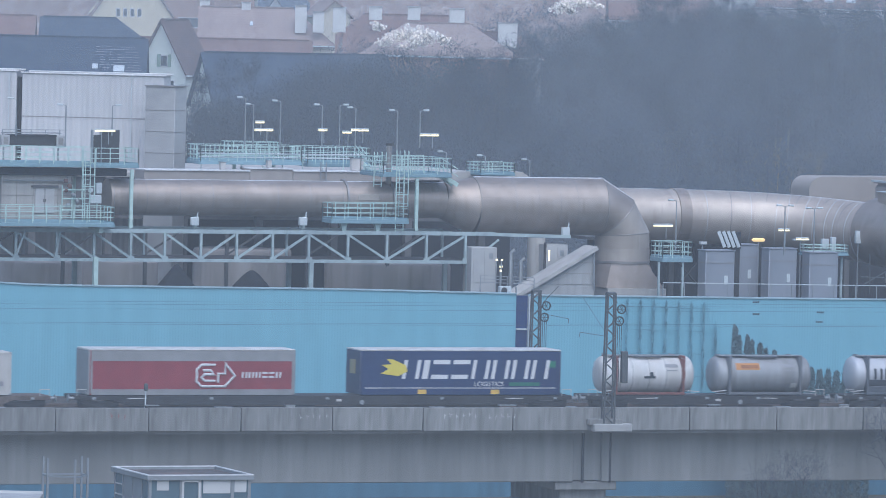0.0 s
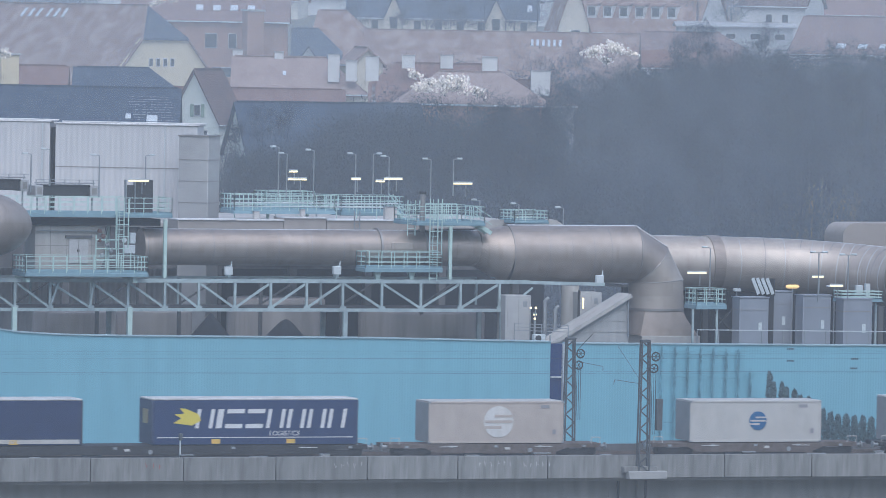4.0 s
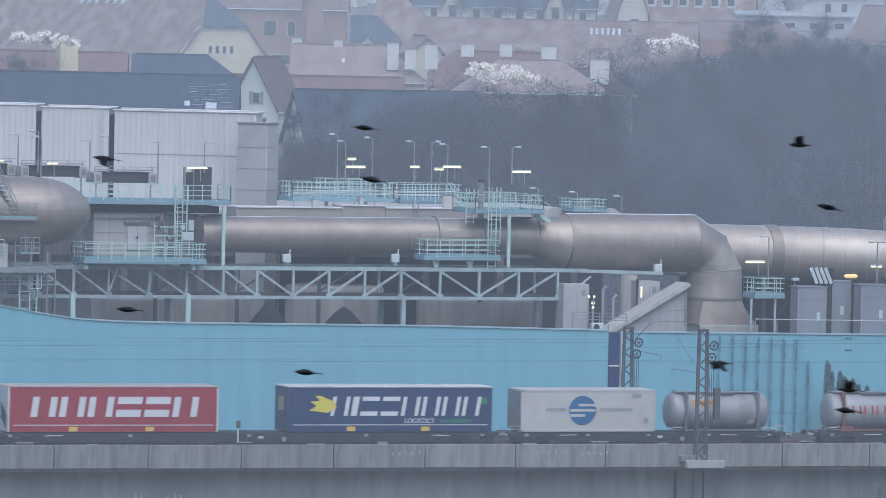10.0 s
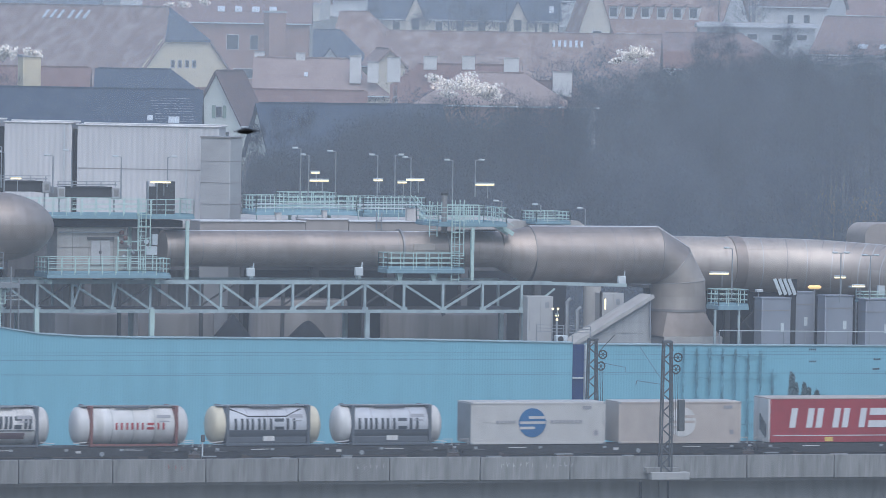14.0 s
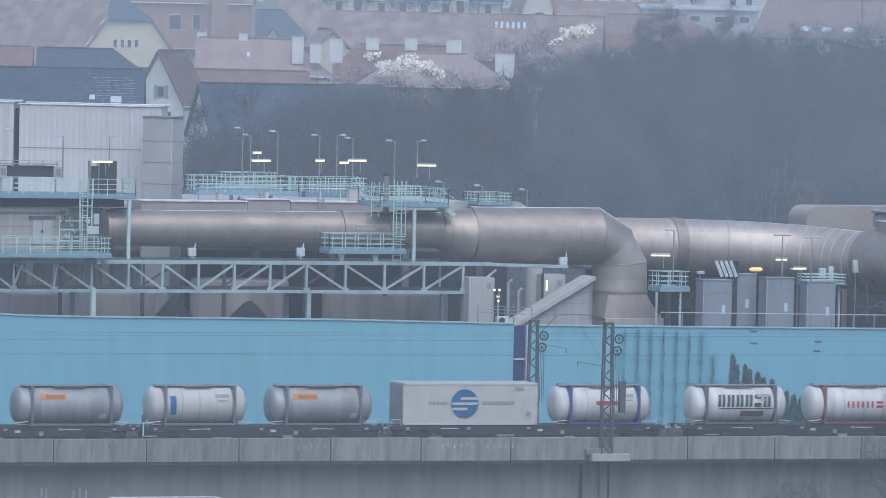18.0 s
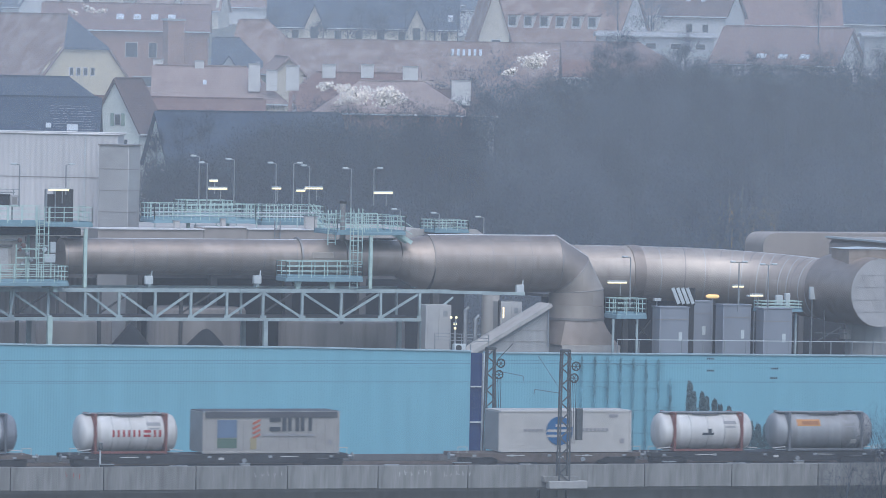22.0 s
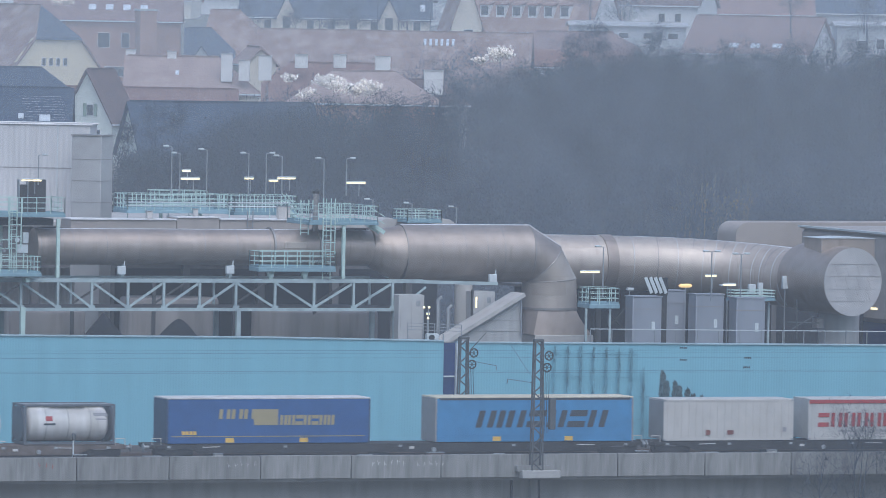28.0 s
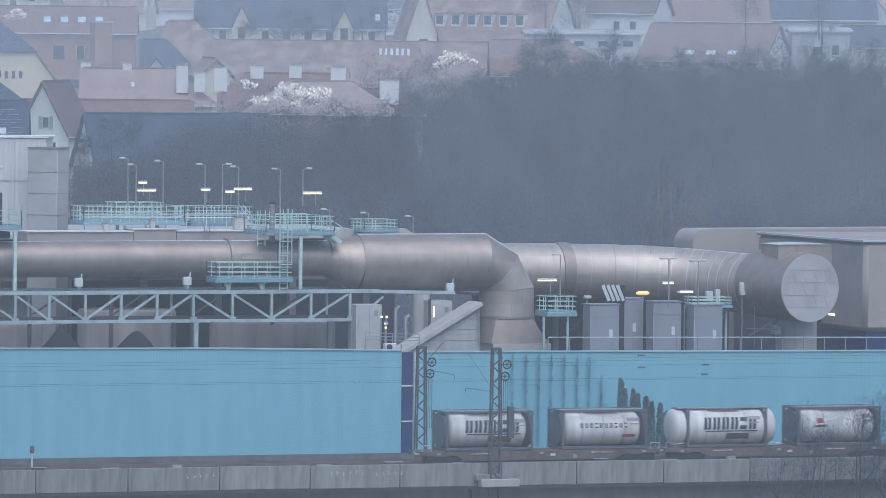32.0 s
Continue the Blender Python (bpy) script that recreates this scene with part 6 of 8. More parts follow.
def twig_tree(rs, x, y, z, h, r, n, width, clump=0.17, fine=1.0):
    """Corner points of the blades of one bare tree: a stem, limbs, branches and twigs gathered in clumps."""
    base = np.array((x, y, z))
    m, b = 13, 4
    p, q, w = [np.repeat(base[None], 3, 0)], [base + np.stack([rs.normal(size=3) * 0.3, rs.normal(size=3) * 0.3, np.full(3, h * 0.85)], 1)], [np.full(3, 0.28 * h / 12)]
    a, f = rs.uniform(0, 6.283, m), rs.uniform(0.22, 0.80, m)
    out = r * rs.uniform(0.45, 1, m) * np.sqrt(np.clip(1.15 - f, 0.2, 1))
    p0 = base + np.stack([0 * a, 0 * a, h * f], 1)
    q0 = p0 + np.stack([np.cos(a) * out, np.sin(a) * out, h * rs.uniform(0.10, 0.26, m)], 1)
    p.append(p0), q.append(q0), w.append(np.full(m, min(0.11, 0.010 * h) * fine))
    k = np.repeat(np.arange(m), b)
    p1 = p0[k] + (q0 - p0)[k] * rs.uniform(0.45, 0.95, (m * b, 1))
    q1 = p1 + rs.normal(size=(m * b, 3)) * r * (0.26, 0.26, 0.16) + np.stack([0 * k, 0 * k, h * rs.uniform(0.0, 0.10, m * b)], 1)
    p.append(p1), q.append(q1), w.append(np.full(m * b, min(0.06, 0.006 * h) * fine))
    k = rs.randint(m * b, size=n)
    pt = p1[k] + (q1 - p1)[k] * rs.uniform(0.2, 1.0, (n, 1)) + rs.normal(size=(n, 3)) * r * clump
    away = (pt - base) * (1, 1, 0)
    p.append(pt), q.append(pt + fine * (rs.normal(size=(n, 3)) * 0.28 + away / (r + 1e-6) * 0.3 + np.stack([np.zeros(n), np.zeros(n), rs.uniform(0.0, 0.5, n)], 1))), w.append(width * rs.uniform(0.6, 1.3, n))
    p, q, w = np.concatenate(p), np.concatenate(q), np.concatenate(w)
    s = np.cross(q - p, rs.normal(size=p.shape))
    s = s / (np.linalg.norm(s, axis=1, keepdims=True) + 1e-6) * w[:, None] / 2
    return np.stack([p - s, p + s, q], 1)


def blades(name, tris, mat, label, category, kind="stuff"):
    v = np.asarray(tris, dtype=np.float64).reshape(-1, 3)
    me = bpy.data.meshes.new(name)
    me.from_pydata(v.tolist(), [], [(3 * i, 3 * i + 1, 3 * i + 2) for i in range(len(v) // 3)])
    me.materials.append(mat)
    ob = new(name, me)
    return tagged(ob, label, category, "", kind)


rs = np.random.RandomState(5)
EDGE = Vector((61.37, 186.24, 25.07))
EDGE_AZ = math.atan2(EDGE.x - EYE.x, EDGE.y - EYE.y)
sets = {0: [], 1: [], 2: [], 3: []}
for i in range(1000):
    x = rs.uniform(54, 200)
    lim = np.interp(x, WOOD_X, WOOD_Y)
    lo = 112 + 0.0 * x
    if lim < lo + 2:
        continue
    y = lo + (lim - lo) * rs.uniform(0, 1) ** 0.85
    h = rs.uniform(7.5, 14.0)
    if math.atan2(x - EYE.x, y - EYE.y) < EDGE_AZ and y > 150:
        continue
    kind = rs.choice(4, p=[0.50, 0.28, 0.22, 0.0])
    if kind == 2:
        h *= 0.75
    sets[kind].append(twig_tree(rs, x, y, ground_z(x, y) - 0.3, h, h * 0.34, 1050, 0.085 if kind < 2 else 0.15, 0.12 if kind < 2 else 0.15, 0.65))
for i in range(8):
    x, y = rs.uniform(110.4, 120.7), 200 + rs.uniform(-2, 2)
    sets[3].append(twig_tree(rs, x, y, ground_z(x, y) - 0.3, rs.uniform(9.2, 10.6), 1.8, 110, 0.16, 0.2, 0.35))
for a, b, n in (((54.66, 188.69, 22.38), (62.56, 191.13, 24.66), 14), ((62.07, 191.31, 24.96), (65.97, 193.08, 26.31), 12), ((58.74, 187.20, 23.58), (72.25, 187.60, 26.91), 80), ((51.66, 186.0, 23.52), (57.04, 186.0, 24.62), 30), ((65.48, 193.26, 26.72), (88.62, 199.74, 28.01), 130), ((56.27, 190.23, 22.66), (65.81, 191.01, 24.69), 16), ((98.26, 226.03, 28.51), (113.19, 244.00, 29.63), 46), ((113.76, 246.99, 30.17), (125.91, 258.53, 31.20), 50), ((124.32, 256.98, 31.91), (137.77, 259.53, 32.76), 80), ((117.79, 240.20, 30.21), (129.92, 241.10, 30.92), 30), ((137.76, 259.53, 33.12), (168.66, 258.93, 34.28), 90), ((131.88, 245.71, 31.75), (160.08, 240.77, 32.95), 60)):
    for k in range(n):
        p = Vector(a).lerp(Vector(b), (k + rs.uniform(0, 1)) / n) + Vector((0, rs.uniform(-3, 3), 0))
        g_ = ground_z(p.x, p.y) - 0.3
        h = max(4.0, (p.z - g_) * 0.96 + rs.uniform(-1.5, 0.5))
        kind = rs.choice(3, p=[0.35, 0.25, 0.40])
        sets[kind].append(twig_tree(rs, p.x, p.y, g_, h, min(2.8, h * 0.28), 2300, 0.045 if kind < 2 else 0.06, 0.13, 0.42))
for i in range(60):
    x = rs.uniform(72, 116)
    lim = np.interp(x, WOOD_X, WOOD_Y)
    y = lim - rs.uniform(0, 1) ** 1.5 * 70
    h = rs.uniform(9.5, 13)
    sets[0].append(twig_tree(rs, x, y, ground_z(x, y) - 0.3, h, h * 0.32, 1000, 0.07, 0.14, 0.55))
blades("bare_wood", np.concatenate(sets[0]), TWIG, "bare winter wood tinted haze-blue on the slope", "wood")
blades("pale_wood", np.concatenate(sets[1]), TWIG_PALE, "paler haze-blue bare trees scattered through the wood", "wood")
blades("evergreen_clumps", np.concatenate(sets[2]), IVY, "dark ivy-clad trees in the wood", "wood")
blades("late_leaf_shrubs", np.concatenate(sets[3]), LATE_LEAF, "shrubs with a few late yellow leaves", "shrubs")
for (p, h) in (((142.55, 374.85, 32.55), 7.0), ((157.95, 321.36, 32.70), 9.0), ((165.46, 292.02, 34.56), 7.5), ((170.98, 284.69, 34.70), 7.0), ((127.59, 257.92, 30.06), 6.0), ((53.78, 189.01, 22.98), 3.2), ((56.09, 188.16, 23.02), 4.5), ((58.02, 187.46, 23.57), 4.0), ((140.20, 285.25, 30.72), 4.0), ((147.89, 287.78, 31.10), 4.5), ((133.54, 277.04, 30.45), 3.5), ((143.52, 374.50, 31.89), 6.0), ((175.28, 357.62, 35.90), 6.0), ((139.24, 370.73, 31.73), 6.5), ((144.06, 371.11, 32.07), 5.5), ((135.71, 369.89, 31.69), 5.0), ((147.0, 372.0, 31.5), 7.5), ((150.5, 371.0, 32.0), 6.5), ((153.0, 370.0, 32.4), 7.0), ((130.5, 371.0, 31.2), 6.0), ((160.5, 338.0, 33.0), 8.0), ((163.5, 336.0, 33.2), 7.0), ((176.5, 296.0, 32.6), 6.5), ((42.0, 228.0, 24.2), 5.2), ((40.2, 229.0, 24.4), 5.6), ((38.6, 229.5, 24.6), 5.8)):
    blades("bare_tree", twig_tree(rs, p[0], p[1], p[2] - 1.0, h, h * 0.36, 1600, 0.03, 0.17, 0.7), TWIG, "bare winter tree among the houses", "tree", "")

# ---- planting against the blue wall, and shrubs below the viaduct ----
CLIMBER = material("teal_shadowed_climber", (0.225, 0.445, 0.545), 0.9, vary=0.3, grain=2, stain=0.5)
for k, xx in enumerate((1116, 1140, 1163, 1186, 1209, 1232, 1254, 1276)):
    tris = []
    xb = 28.42 + (xx - 1116) * 0.0409
    zt2 = 13.39 - (0.5 + 0.8 * (k - 6) if k > 6 else 0.0) - 0.02 * k
    for j in range(1000):
        z = zt2 - 8.2 * rs.uniform(0, 1)
        p = np.array((xb + rs.normal() * 0.035, 23.8 - abs(rs.normal()) * 0.06, z))
        tris.append((p, p + rs.normal(size=3) * (0.04, 0.03, 0.05), p + np.array((0.03 * rs.normal(), 0.02 * rs.normal(), -0.2 - 0.2 * rs.uniform()))))
    for j in range(4):
        z = zt2 - 0.5 - 1.55 * j
        for e in range(9):
            p = np.array((xb - 0.45 + 0.1 * e, 23.85, z + rs.normal() * 0.02))
            tris.append((p, p + np.array((0.2, 0, 0.02)), p + np.array((0.1, 0, -0.05))))
    ob = blades("wall_climber", tris, CLIMBER, "thin dusky climbing plant trained up the blue wall", "climbing plant", "")
    ob["group"] = "wall climbers"
# Conifer green made paler and bluer, with the haze in its colour.
HEDGE = material("haze_pale_conifer", (0.14, 0.21, 0.235), 0.95, vary=0.3, grain=2, stain=0.5)
for k, (xx, yt) in enumerate(((1300, 578), (1307, 594), (1323, 596), (1331, 604), (1346, 608), (1356, 618), (1372, 622), (1385, 636), (1398, 642), (1412, 648), (1426, 652), (1441, 652), (1456, 655), (1471, 656), (1487, 658), (1503, 661), (1520, 663), (1538, 666))):
    tris = []
    xb, zt2 = 35.16 + (xx - 1298) * 0.0405, 11.72 - (yt - 578) * 0.0385
    for j in range(5200):
        f = rs.uniform(0, 1)
        w = (0.40 if k < 8 else 0.5) * (1 - f) ** 0.35 + 0.04
        a = rs.uniform(0, 6.283)
        p = np.array((xb + math.cos(a) * w * rs.uniform(0.5, 1), 21 + math.sin(a) * w * rs.uniform(0.5, 1), f * zt2))
        tris.append((p, p + rs.normal(size=3) * 0.07, p + rs.normal(size=3) * (0.06, 0.06, 0.12)))
    ob = blades("columnar_conifer", tris, HEDGE, "slim haze-paled columnar conifer by the blue wall", "conifer", "")
    ob["group"] = "conifers by the wall"
for (p, h, n) in (((35.88, -9.00, 6.17), 7.5, 1500), ((38.59, -10.00, 6.19), 9.0, 1900), ((41.46, -9.00, 6.08), 9.5, 1900), ((24.63, -9.00, 1.91), 4.5, 700), ((26.92, -10.00, 1.98), 5.5, 900), ((43.78, -10.00, 6.11), 10.0, 1900), ((33.96, -8.00, 6.13), 4.5, 600)):
    top_z = p[2] + h * 0.62
    tr = twig_tree(rs, p[0], p[1], 0, max(4.0, top_z), 2.3, n * 3, 0.016, 0.22, 0.7)
    blades("bare_shrub", tr, TWIG_PALE, "bare tall shrub in front of the viaduct", "shrub", "")

# ---- glazed lift head and steel frame in the foreground ----
KQ = Vector((-47.79, -103.92, 11.74))
kio = thing("glazed_pavilion", "small flat-roofed glazed pavilion with white rimmed roof", "pavilion", (KQ.x, KQ.y, 0), rz=0)
kw, kd, kz = 5.05, 5.3, KQ.z
GREY_FRAME = material("grey_window_frame", (0.30, 0.32, 0.34), 0.5, 0.2, vary=0.08)
GLASS = material("blue_tinted_pane", (0.10, 0.16, 0.20), 0.12, vary=0.1, grain=0.8, spec=0.5)
part("shaft", Shape().box(KQ.x + 0.2, KQ.x + kw - 0.2, KQ.y + 0.2, KQ.y + kd - 0.2, 0, kz - 3.1), GREY_CONC, kio)
part("floor", Shape().box(KQ.x, KQ.x + kw, KQ.y, KQ.y + kd, kz - 3.1, kz - 2.9), GREY_CONC, kio)
for ax in (0.06, 1.6, 2.55, 4.15, kw - 0.06):
    part("mullion", Shape().box(KQ.x + ax - 0.07, KQ.x + ax + 0.07, KQ.y, KQ.y + 0.14, kz - 2.9, kz - 0.22), GREY_FRAME, kio)
for ay in (1.2, 2.6, 4.0, kd - 0.08):
    part("mullion", Shape().box(KQ.x, KQ.x + 0.14, KQ.y + ay - 0.07, KQ.y + ay + 0.07, kz - 2.9, kz - 0.22), GREY_FRAME, kio)
for a, b in ((0.13, 1.53), (1.67, 2.48), (2.62, 4.08), (4.22, kw - 0.13)):
    part("pane", Shape().box(KQ.x + a, KQ.x + b, KQ.y + 0.05, KQ.y + 0.08, kz - 2.9, kz - 0.22), GLASS, kio)
part("white_doorframe", Shape().box(KQ.x + 1.62, KQ.x + 1.72, KQ.y - 0.06, KQ.y + 0.02, kz - 2.9, kz - 0.23), WALL_WHITE, kio)
part("white_doorframe", Shape().box(KQ.x + 2.44, KQ.x + 2.54, KQ.y - 0.06, KQ.y + 0.02, kz - 2.9, kz - 0.23), WALL_WHITE, kio)
part("white_doorframe", Shape().box(KQ.x + 1.62, KQ.x + 2.54, KQ.y - 0.06, KQ.y + 0.02, kz - 0.31, kz - 0.23), WALL_WHITE, kio)
part("blind", Shape().box(KQ.x + 2.7, KQ.x + 4.05, KQ.y + 0.02, KQ.y + 0.045, kz - 0.85, kz - 0.24), WALL_WHITE, kio)
part("blind", Shape().box(KQ.x + 4.25, KQ.x + kw - 0.2, KQ.y + 0.02, KQ.y + 0.045, kz - 0.80, kz - 0.24), WALL_WHITE, kio)
for a, b in ((0.1, 1.13), (1.27, 2.53), (2.67, 3.93), (4.07, kd - 0.15)):
    part("side_panel", Shape().box(KQ.x + 0.04, KQ.x + 0.08, KQ.y + a, KQ.y + b, kz - 2.9, kz - 0.22), GREY_FRAME if 1.2 < b < 4 else GLASS, kio)
part("back_wall", Shape().box(KQ.x + 0.1, KQ.x + kw, KQ.y + kd - 0.2, KQ.y + kd, kz - 2.9, kz - 0.22), GREY_CONC, kio)
part("side_wall", Shape().box(KQ.x + kw - 0.1, KQ.x + kw, KQ.y + 0.14, KQ.y + kd - 0.2, kz - 2.9, kz - 0.22), GREY_FRAME, kio)
part("roof_slab", Shape().box(KQ.x - 0.1, KQ.x + kw + 0.1, KQ.y - 0.1, KQ.y + kd + 0.1, kz - 0.22, kz - 0.12), material("damp_roofing_felt", (0.085, 0.075, 0.075), 0.8, vary=0.25, grain=1.5, stain=0.6, second=(0.16, 0.12, 0.11)), kio)
for (a, b, c, d) in ((-0.12, kw + 0.12, -0.12, 0.02), (-0.12, kw + 0.12, kd - 0.02, kd + 0.12), (-0.12, 0.02, 0.02, kd - 0.02), (kw - 0.02, kw + 0.12, 0.02, kd - 0.02)):
    part("roof_rim", Shape().box(KQ.x + a, KQ.x + b, KQ.y + c, KQ.y + d, kz - 0.22, kz + 0.0, 0.015), GREY_FRAME, kio)
    part("rim_cap", Shape().box(KQ.x + a, KQ.x + b, KQ.y + c, KQ.y + d, kz + 0.002, kz + 0.045), FROST_AND_SHEEN, kio)
part("blind", Shape().box(KQ.x + 0.4, KQ.x + 1.0, KQ.y + 0.02, KQ.y + 0.045, kz - 0.7, kz - 0.24), WALL_WHITE, kio)
for zz in (0.75, 1.25, 1.75):
    part("shelf", Shape().box(KQ.x + 0.0, KQ.x + 0.035, KQ.y + 4.1, KQ.y + kd - 0.15, kz - zz, kz - zz + 0.05), WALL_WHITE, kio)
part("ceiling_lamp", Shape().box(KQ.x + 2.0, KQ.x + 2.5, KQ.y + 1.4, KQ.y + 1.6, kz - 0.7, kz - 0.6), LIT, kio)
FQ = Vector((-49.71, -97.90, 11.39))
frm = thing("steel_frame", "open grey steel frame of four posts with a ring beam", "steel frame", (FQ.x, FQ.y, 0))
for dx, dy in ((-1.05, 0.4), (0.95, 0.4), (0.0, -0.6), (-0.9, 1.6), (1.0, 1.5)):
    part("post", Shape().bar((FQ.x + dx, FQ.y + dy, 0), (FQ.x + dx, FQ.y + dy, FQ.z + 0.7), 0.10), GREY_FRAME, frm)
for a, b in (((-1.05, 0.4), (0.0, -0.6)), ((0.0, -0.6), (0.95, 0.4)), ((0.95, 0.4), (1.0, 1.5)), ((-1.05, 0.4), (-0.9, 1.6)), ((-0.9, 1.6), (1.0, 1.5))):
    part("ring_beam", Shape().bar((FQ.x + a[0], FQ.y + a[1], FQ.z - 0.15), (FQ.x + b[0], FQ.y + b[1], FQ.z - 0.15), 0.06, 0.08), GREY_FRAME, frm)
RQ = Vector((-56.34, -111.45, 11.55))
rfm = thing("low_roof", "low roof edge with a white rim", "roof", (RQ.x, RQ.y, 0))
part("slab", Shape().slab([(RQ.x - 6, RQ.y + 2.6, RQ.z), (RQ.x + 0.9, RQ.y - 0.2, RQ.z), (RQ.x - 0.6, RQ.y - 4, RQ.z), (RQ.x - 8, RQ.y - 1, RQ.z)], (0, 0, -0.25)), GREY_CONC, rfm)
part("rim", Shape().bar((RQ.x - 6, RQ.y + 2.6, RQ.z + 0.05), (RQ.x + 0.9, RQ.y - 0.2, RQ.z + 0.05), 0.14, 0.12), WALL_WHITE, rfm)
part("house_block", Shape().box(RQ.x - 6, RQ.x - 1.4, RQ.y - 2.4, RQ.y + 0.4, 0, RQ.z - 0.26), GREY_CONC, rfm)

# ---- morning mist, in thin hanging veils ----
def veil(dist, wide, z0, z1, amount, colour, label):
    """A thin veil of mist: it lets most light through and scatters the rest."""
    m = bpy.data.materials.new("mist")
    m.use_nodes = True
    nt = m.node_tree
    nt.nodes.clear()
    out, mix, tr, df = (nt.nodes.new("ShaderNode" + k) for k in ("OutputMaterial", "MixShader", "BsdfTransparent", "BsdfDiffuse"))
    tc, nz, mr = (nt.nodes.new("ShaderNode" + k) for k in ("TexCoord", "TexNoise", "MapRange"))
    df.inputs[0].default_value = (*colour, 1)
    nz.inputs["Scale"].default_value, nz.inputs["Detail"].default_value = 0.03, 3
    mr.inputs[3].default_value, mr.inputs[4].default_value = amount * 0.75, amount * 1.25
    nt.links.new(tc.outputs["Object"], nz.inputs["Vector"])
    nt.links.new(nz.outputs[0], mr.inputs[0])
    nt.links.new(mr.outputs[0], mix.inputs[0])
    nt.links.new(tr.outputs[0], mix.inputs[1])
    nt.links.new(df.outputs[0], mix.inputs[2])
    nt.links.new(mix.outputs[0], out.inputs[0])
    a = radians(20)
    c = EYE + Vector((math.sin(a), math.cos(a), 0)) * dist
    r = Vector((math.cos(a), -math.sin(a), 0)) * wide / 2
    sh = Shape().add([(c.x - r.x, c.y - r.y, z0), (c.x + r.x, c.y + r.y, z0), (c.x + r.x, c.y + r.y, z1), (c.x - r.x, c.y - r.y, z1)], [(0, 1, 2, 3)])
    return single("mist", sh, m, label, "mist", "stuff", smooth=False, tidy=False)


veil(240, 90, 0.5, 60, 0.13, (0.80, 0.88, 1.0), "thin morning mist before the viaduct")
veil(548, 200, 0.5, 75, 0.125, (0.80, 0.88, 1.0), "morning mist between the plant and the wood")
veil(672, 240, 0.5, 90, 0.055, (0.80, 0.88, 1.0), "morning mist before the houses")
veil(765, 280, 0.5, 100, 0.155, (0.80, 0.88, 1.0), "morning mist among the houses")
veil(895, 320, 0.5, 130, 0.15, (0.80, 0.88, 1.0), "morning mist over the upper streets")

# ---- the goods train ----
def paint(name, c, rough=0.5, **k):
    return material(name, c, rough, vary=k.pop("vary", 0.10), grain=k.pop("grain", 1.5), stain=k.pop("stain", 0.45), **k)


NAVY = paint("navy_curtain", (0.022, 0.045, 0.135))
DKNAVY = paint("dark_navy_curtain", (0.022, 0.040, 0.115))
MAROON = paint("faded_maroon_curtain", (0.27, 0.045, 0.060))
RED = paint("red_curtain", (0.33, 0.032, 0.045))
SKY_BLUE = paint("sky_blue_curtain", (0.075, 0.25, 0.50))
ROYAL = paint("royal_blue_curtain", (0.035, 0.105, 0.30))
GREYBAND = paint("grey_curtain", (0.30, 0.30, 0.31))
OFFWHITE = paint("off_white_paint", (0.54, 0.525, 0.51), stain=0.7, second=(0.42, 0.39, 0.36))
BEIGE = paint("beige_paint", (0.50, 0.44, 0.40), stain=0.7, second=(0.40, 0.34, 0.30))
WHITE = paint("white_paint", (0.68, 0.67, 0.665), vary=0.16, grain=2.2, stain=0.9, second=(0.42, 0.385, 0.35), streak=True)
CREAM = paint("cream_paint", (0.66, 0.60, 0.46))
SILVER = paint("silver_tank_sheet", (0.36, 0.37, 0.39), 0.5, metal=0.25, vary=0.16, grain=2.2, stain=0.9, second=(0.22, 0.205, 0.195), streak=True)
PALE_SILVER = paint("pale_tank_sheet", (0.52, 0.53, 0.57), 0.5, metal=0.2, second=(0.38, 0.38, 0.40), streak=True)
LOGO_BLUE = paint("logo_blue", (0.035, 0.135, 0.32))
LOGO_WHITE = paint("logo_white", (0.70, 0.70, 0.72), vary=0.04)
LOGO_YELLOW = paint("logo_yellow", (0.75, 0.62, 0.08), vary=0.04)
LOGO_GOLD = paint("logo_gold", (0.36, 0.31, 0.18), vary=0.05)
LOGO_RED = paint("logo_red", (0.36, 0.055, 0.06), vary=0.05)
LOGO_DARK = paint("logo_dark", (0.05, 0.06, 0.075), vary=0.05)
LOGO_GREEN = paint("logo_green", (0.03, 0.18, 0.12), vary=0.05)
LOGO_GREY = paint("logo_grey", (0.32, 0.32, 0.34), vary=0.05)
ORANGE = paint("orange_plate", (0.52, 0.25, 0.08), vary=0.06)
AMBER = paint("amber_reflector", (0.72, 0.48, 0.10), vary=0.06)
FRAME_RED = paint("red_oxide_frame", (0.21, 0.085, 0.075))
BAND_GREY = paint("band_grey", (0.33, 0.33, 0.34))
SLATE_FRAME = paint("slate_frame", (0.12, 0.135, 0.16))
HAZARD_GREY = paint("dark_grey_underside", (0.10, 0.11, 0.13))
FRAME_BLUE = paint("blue_frame", (0.05, 0.09, 0.24))
SIDE = -1.25


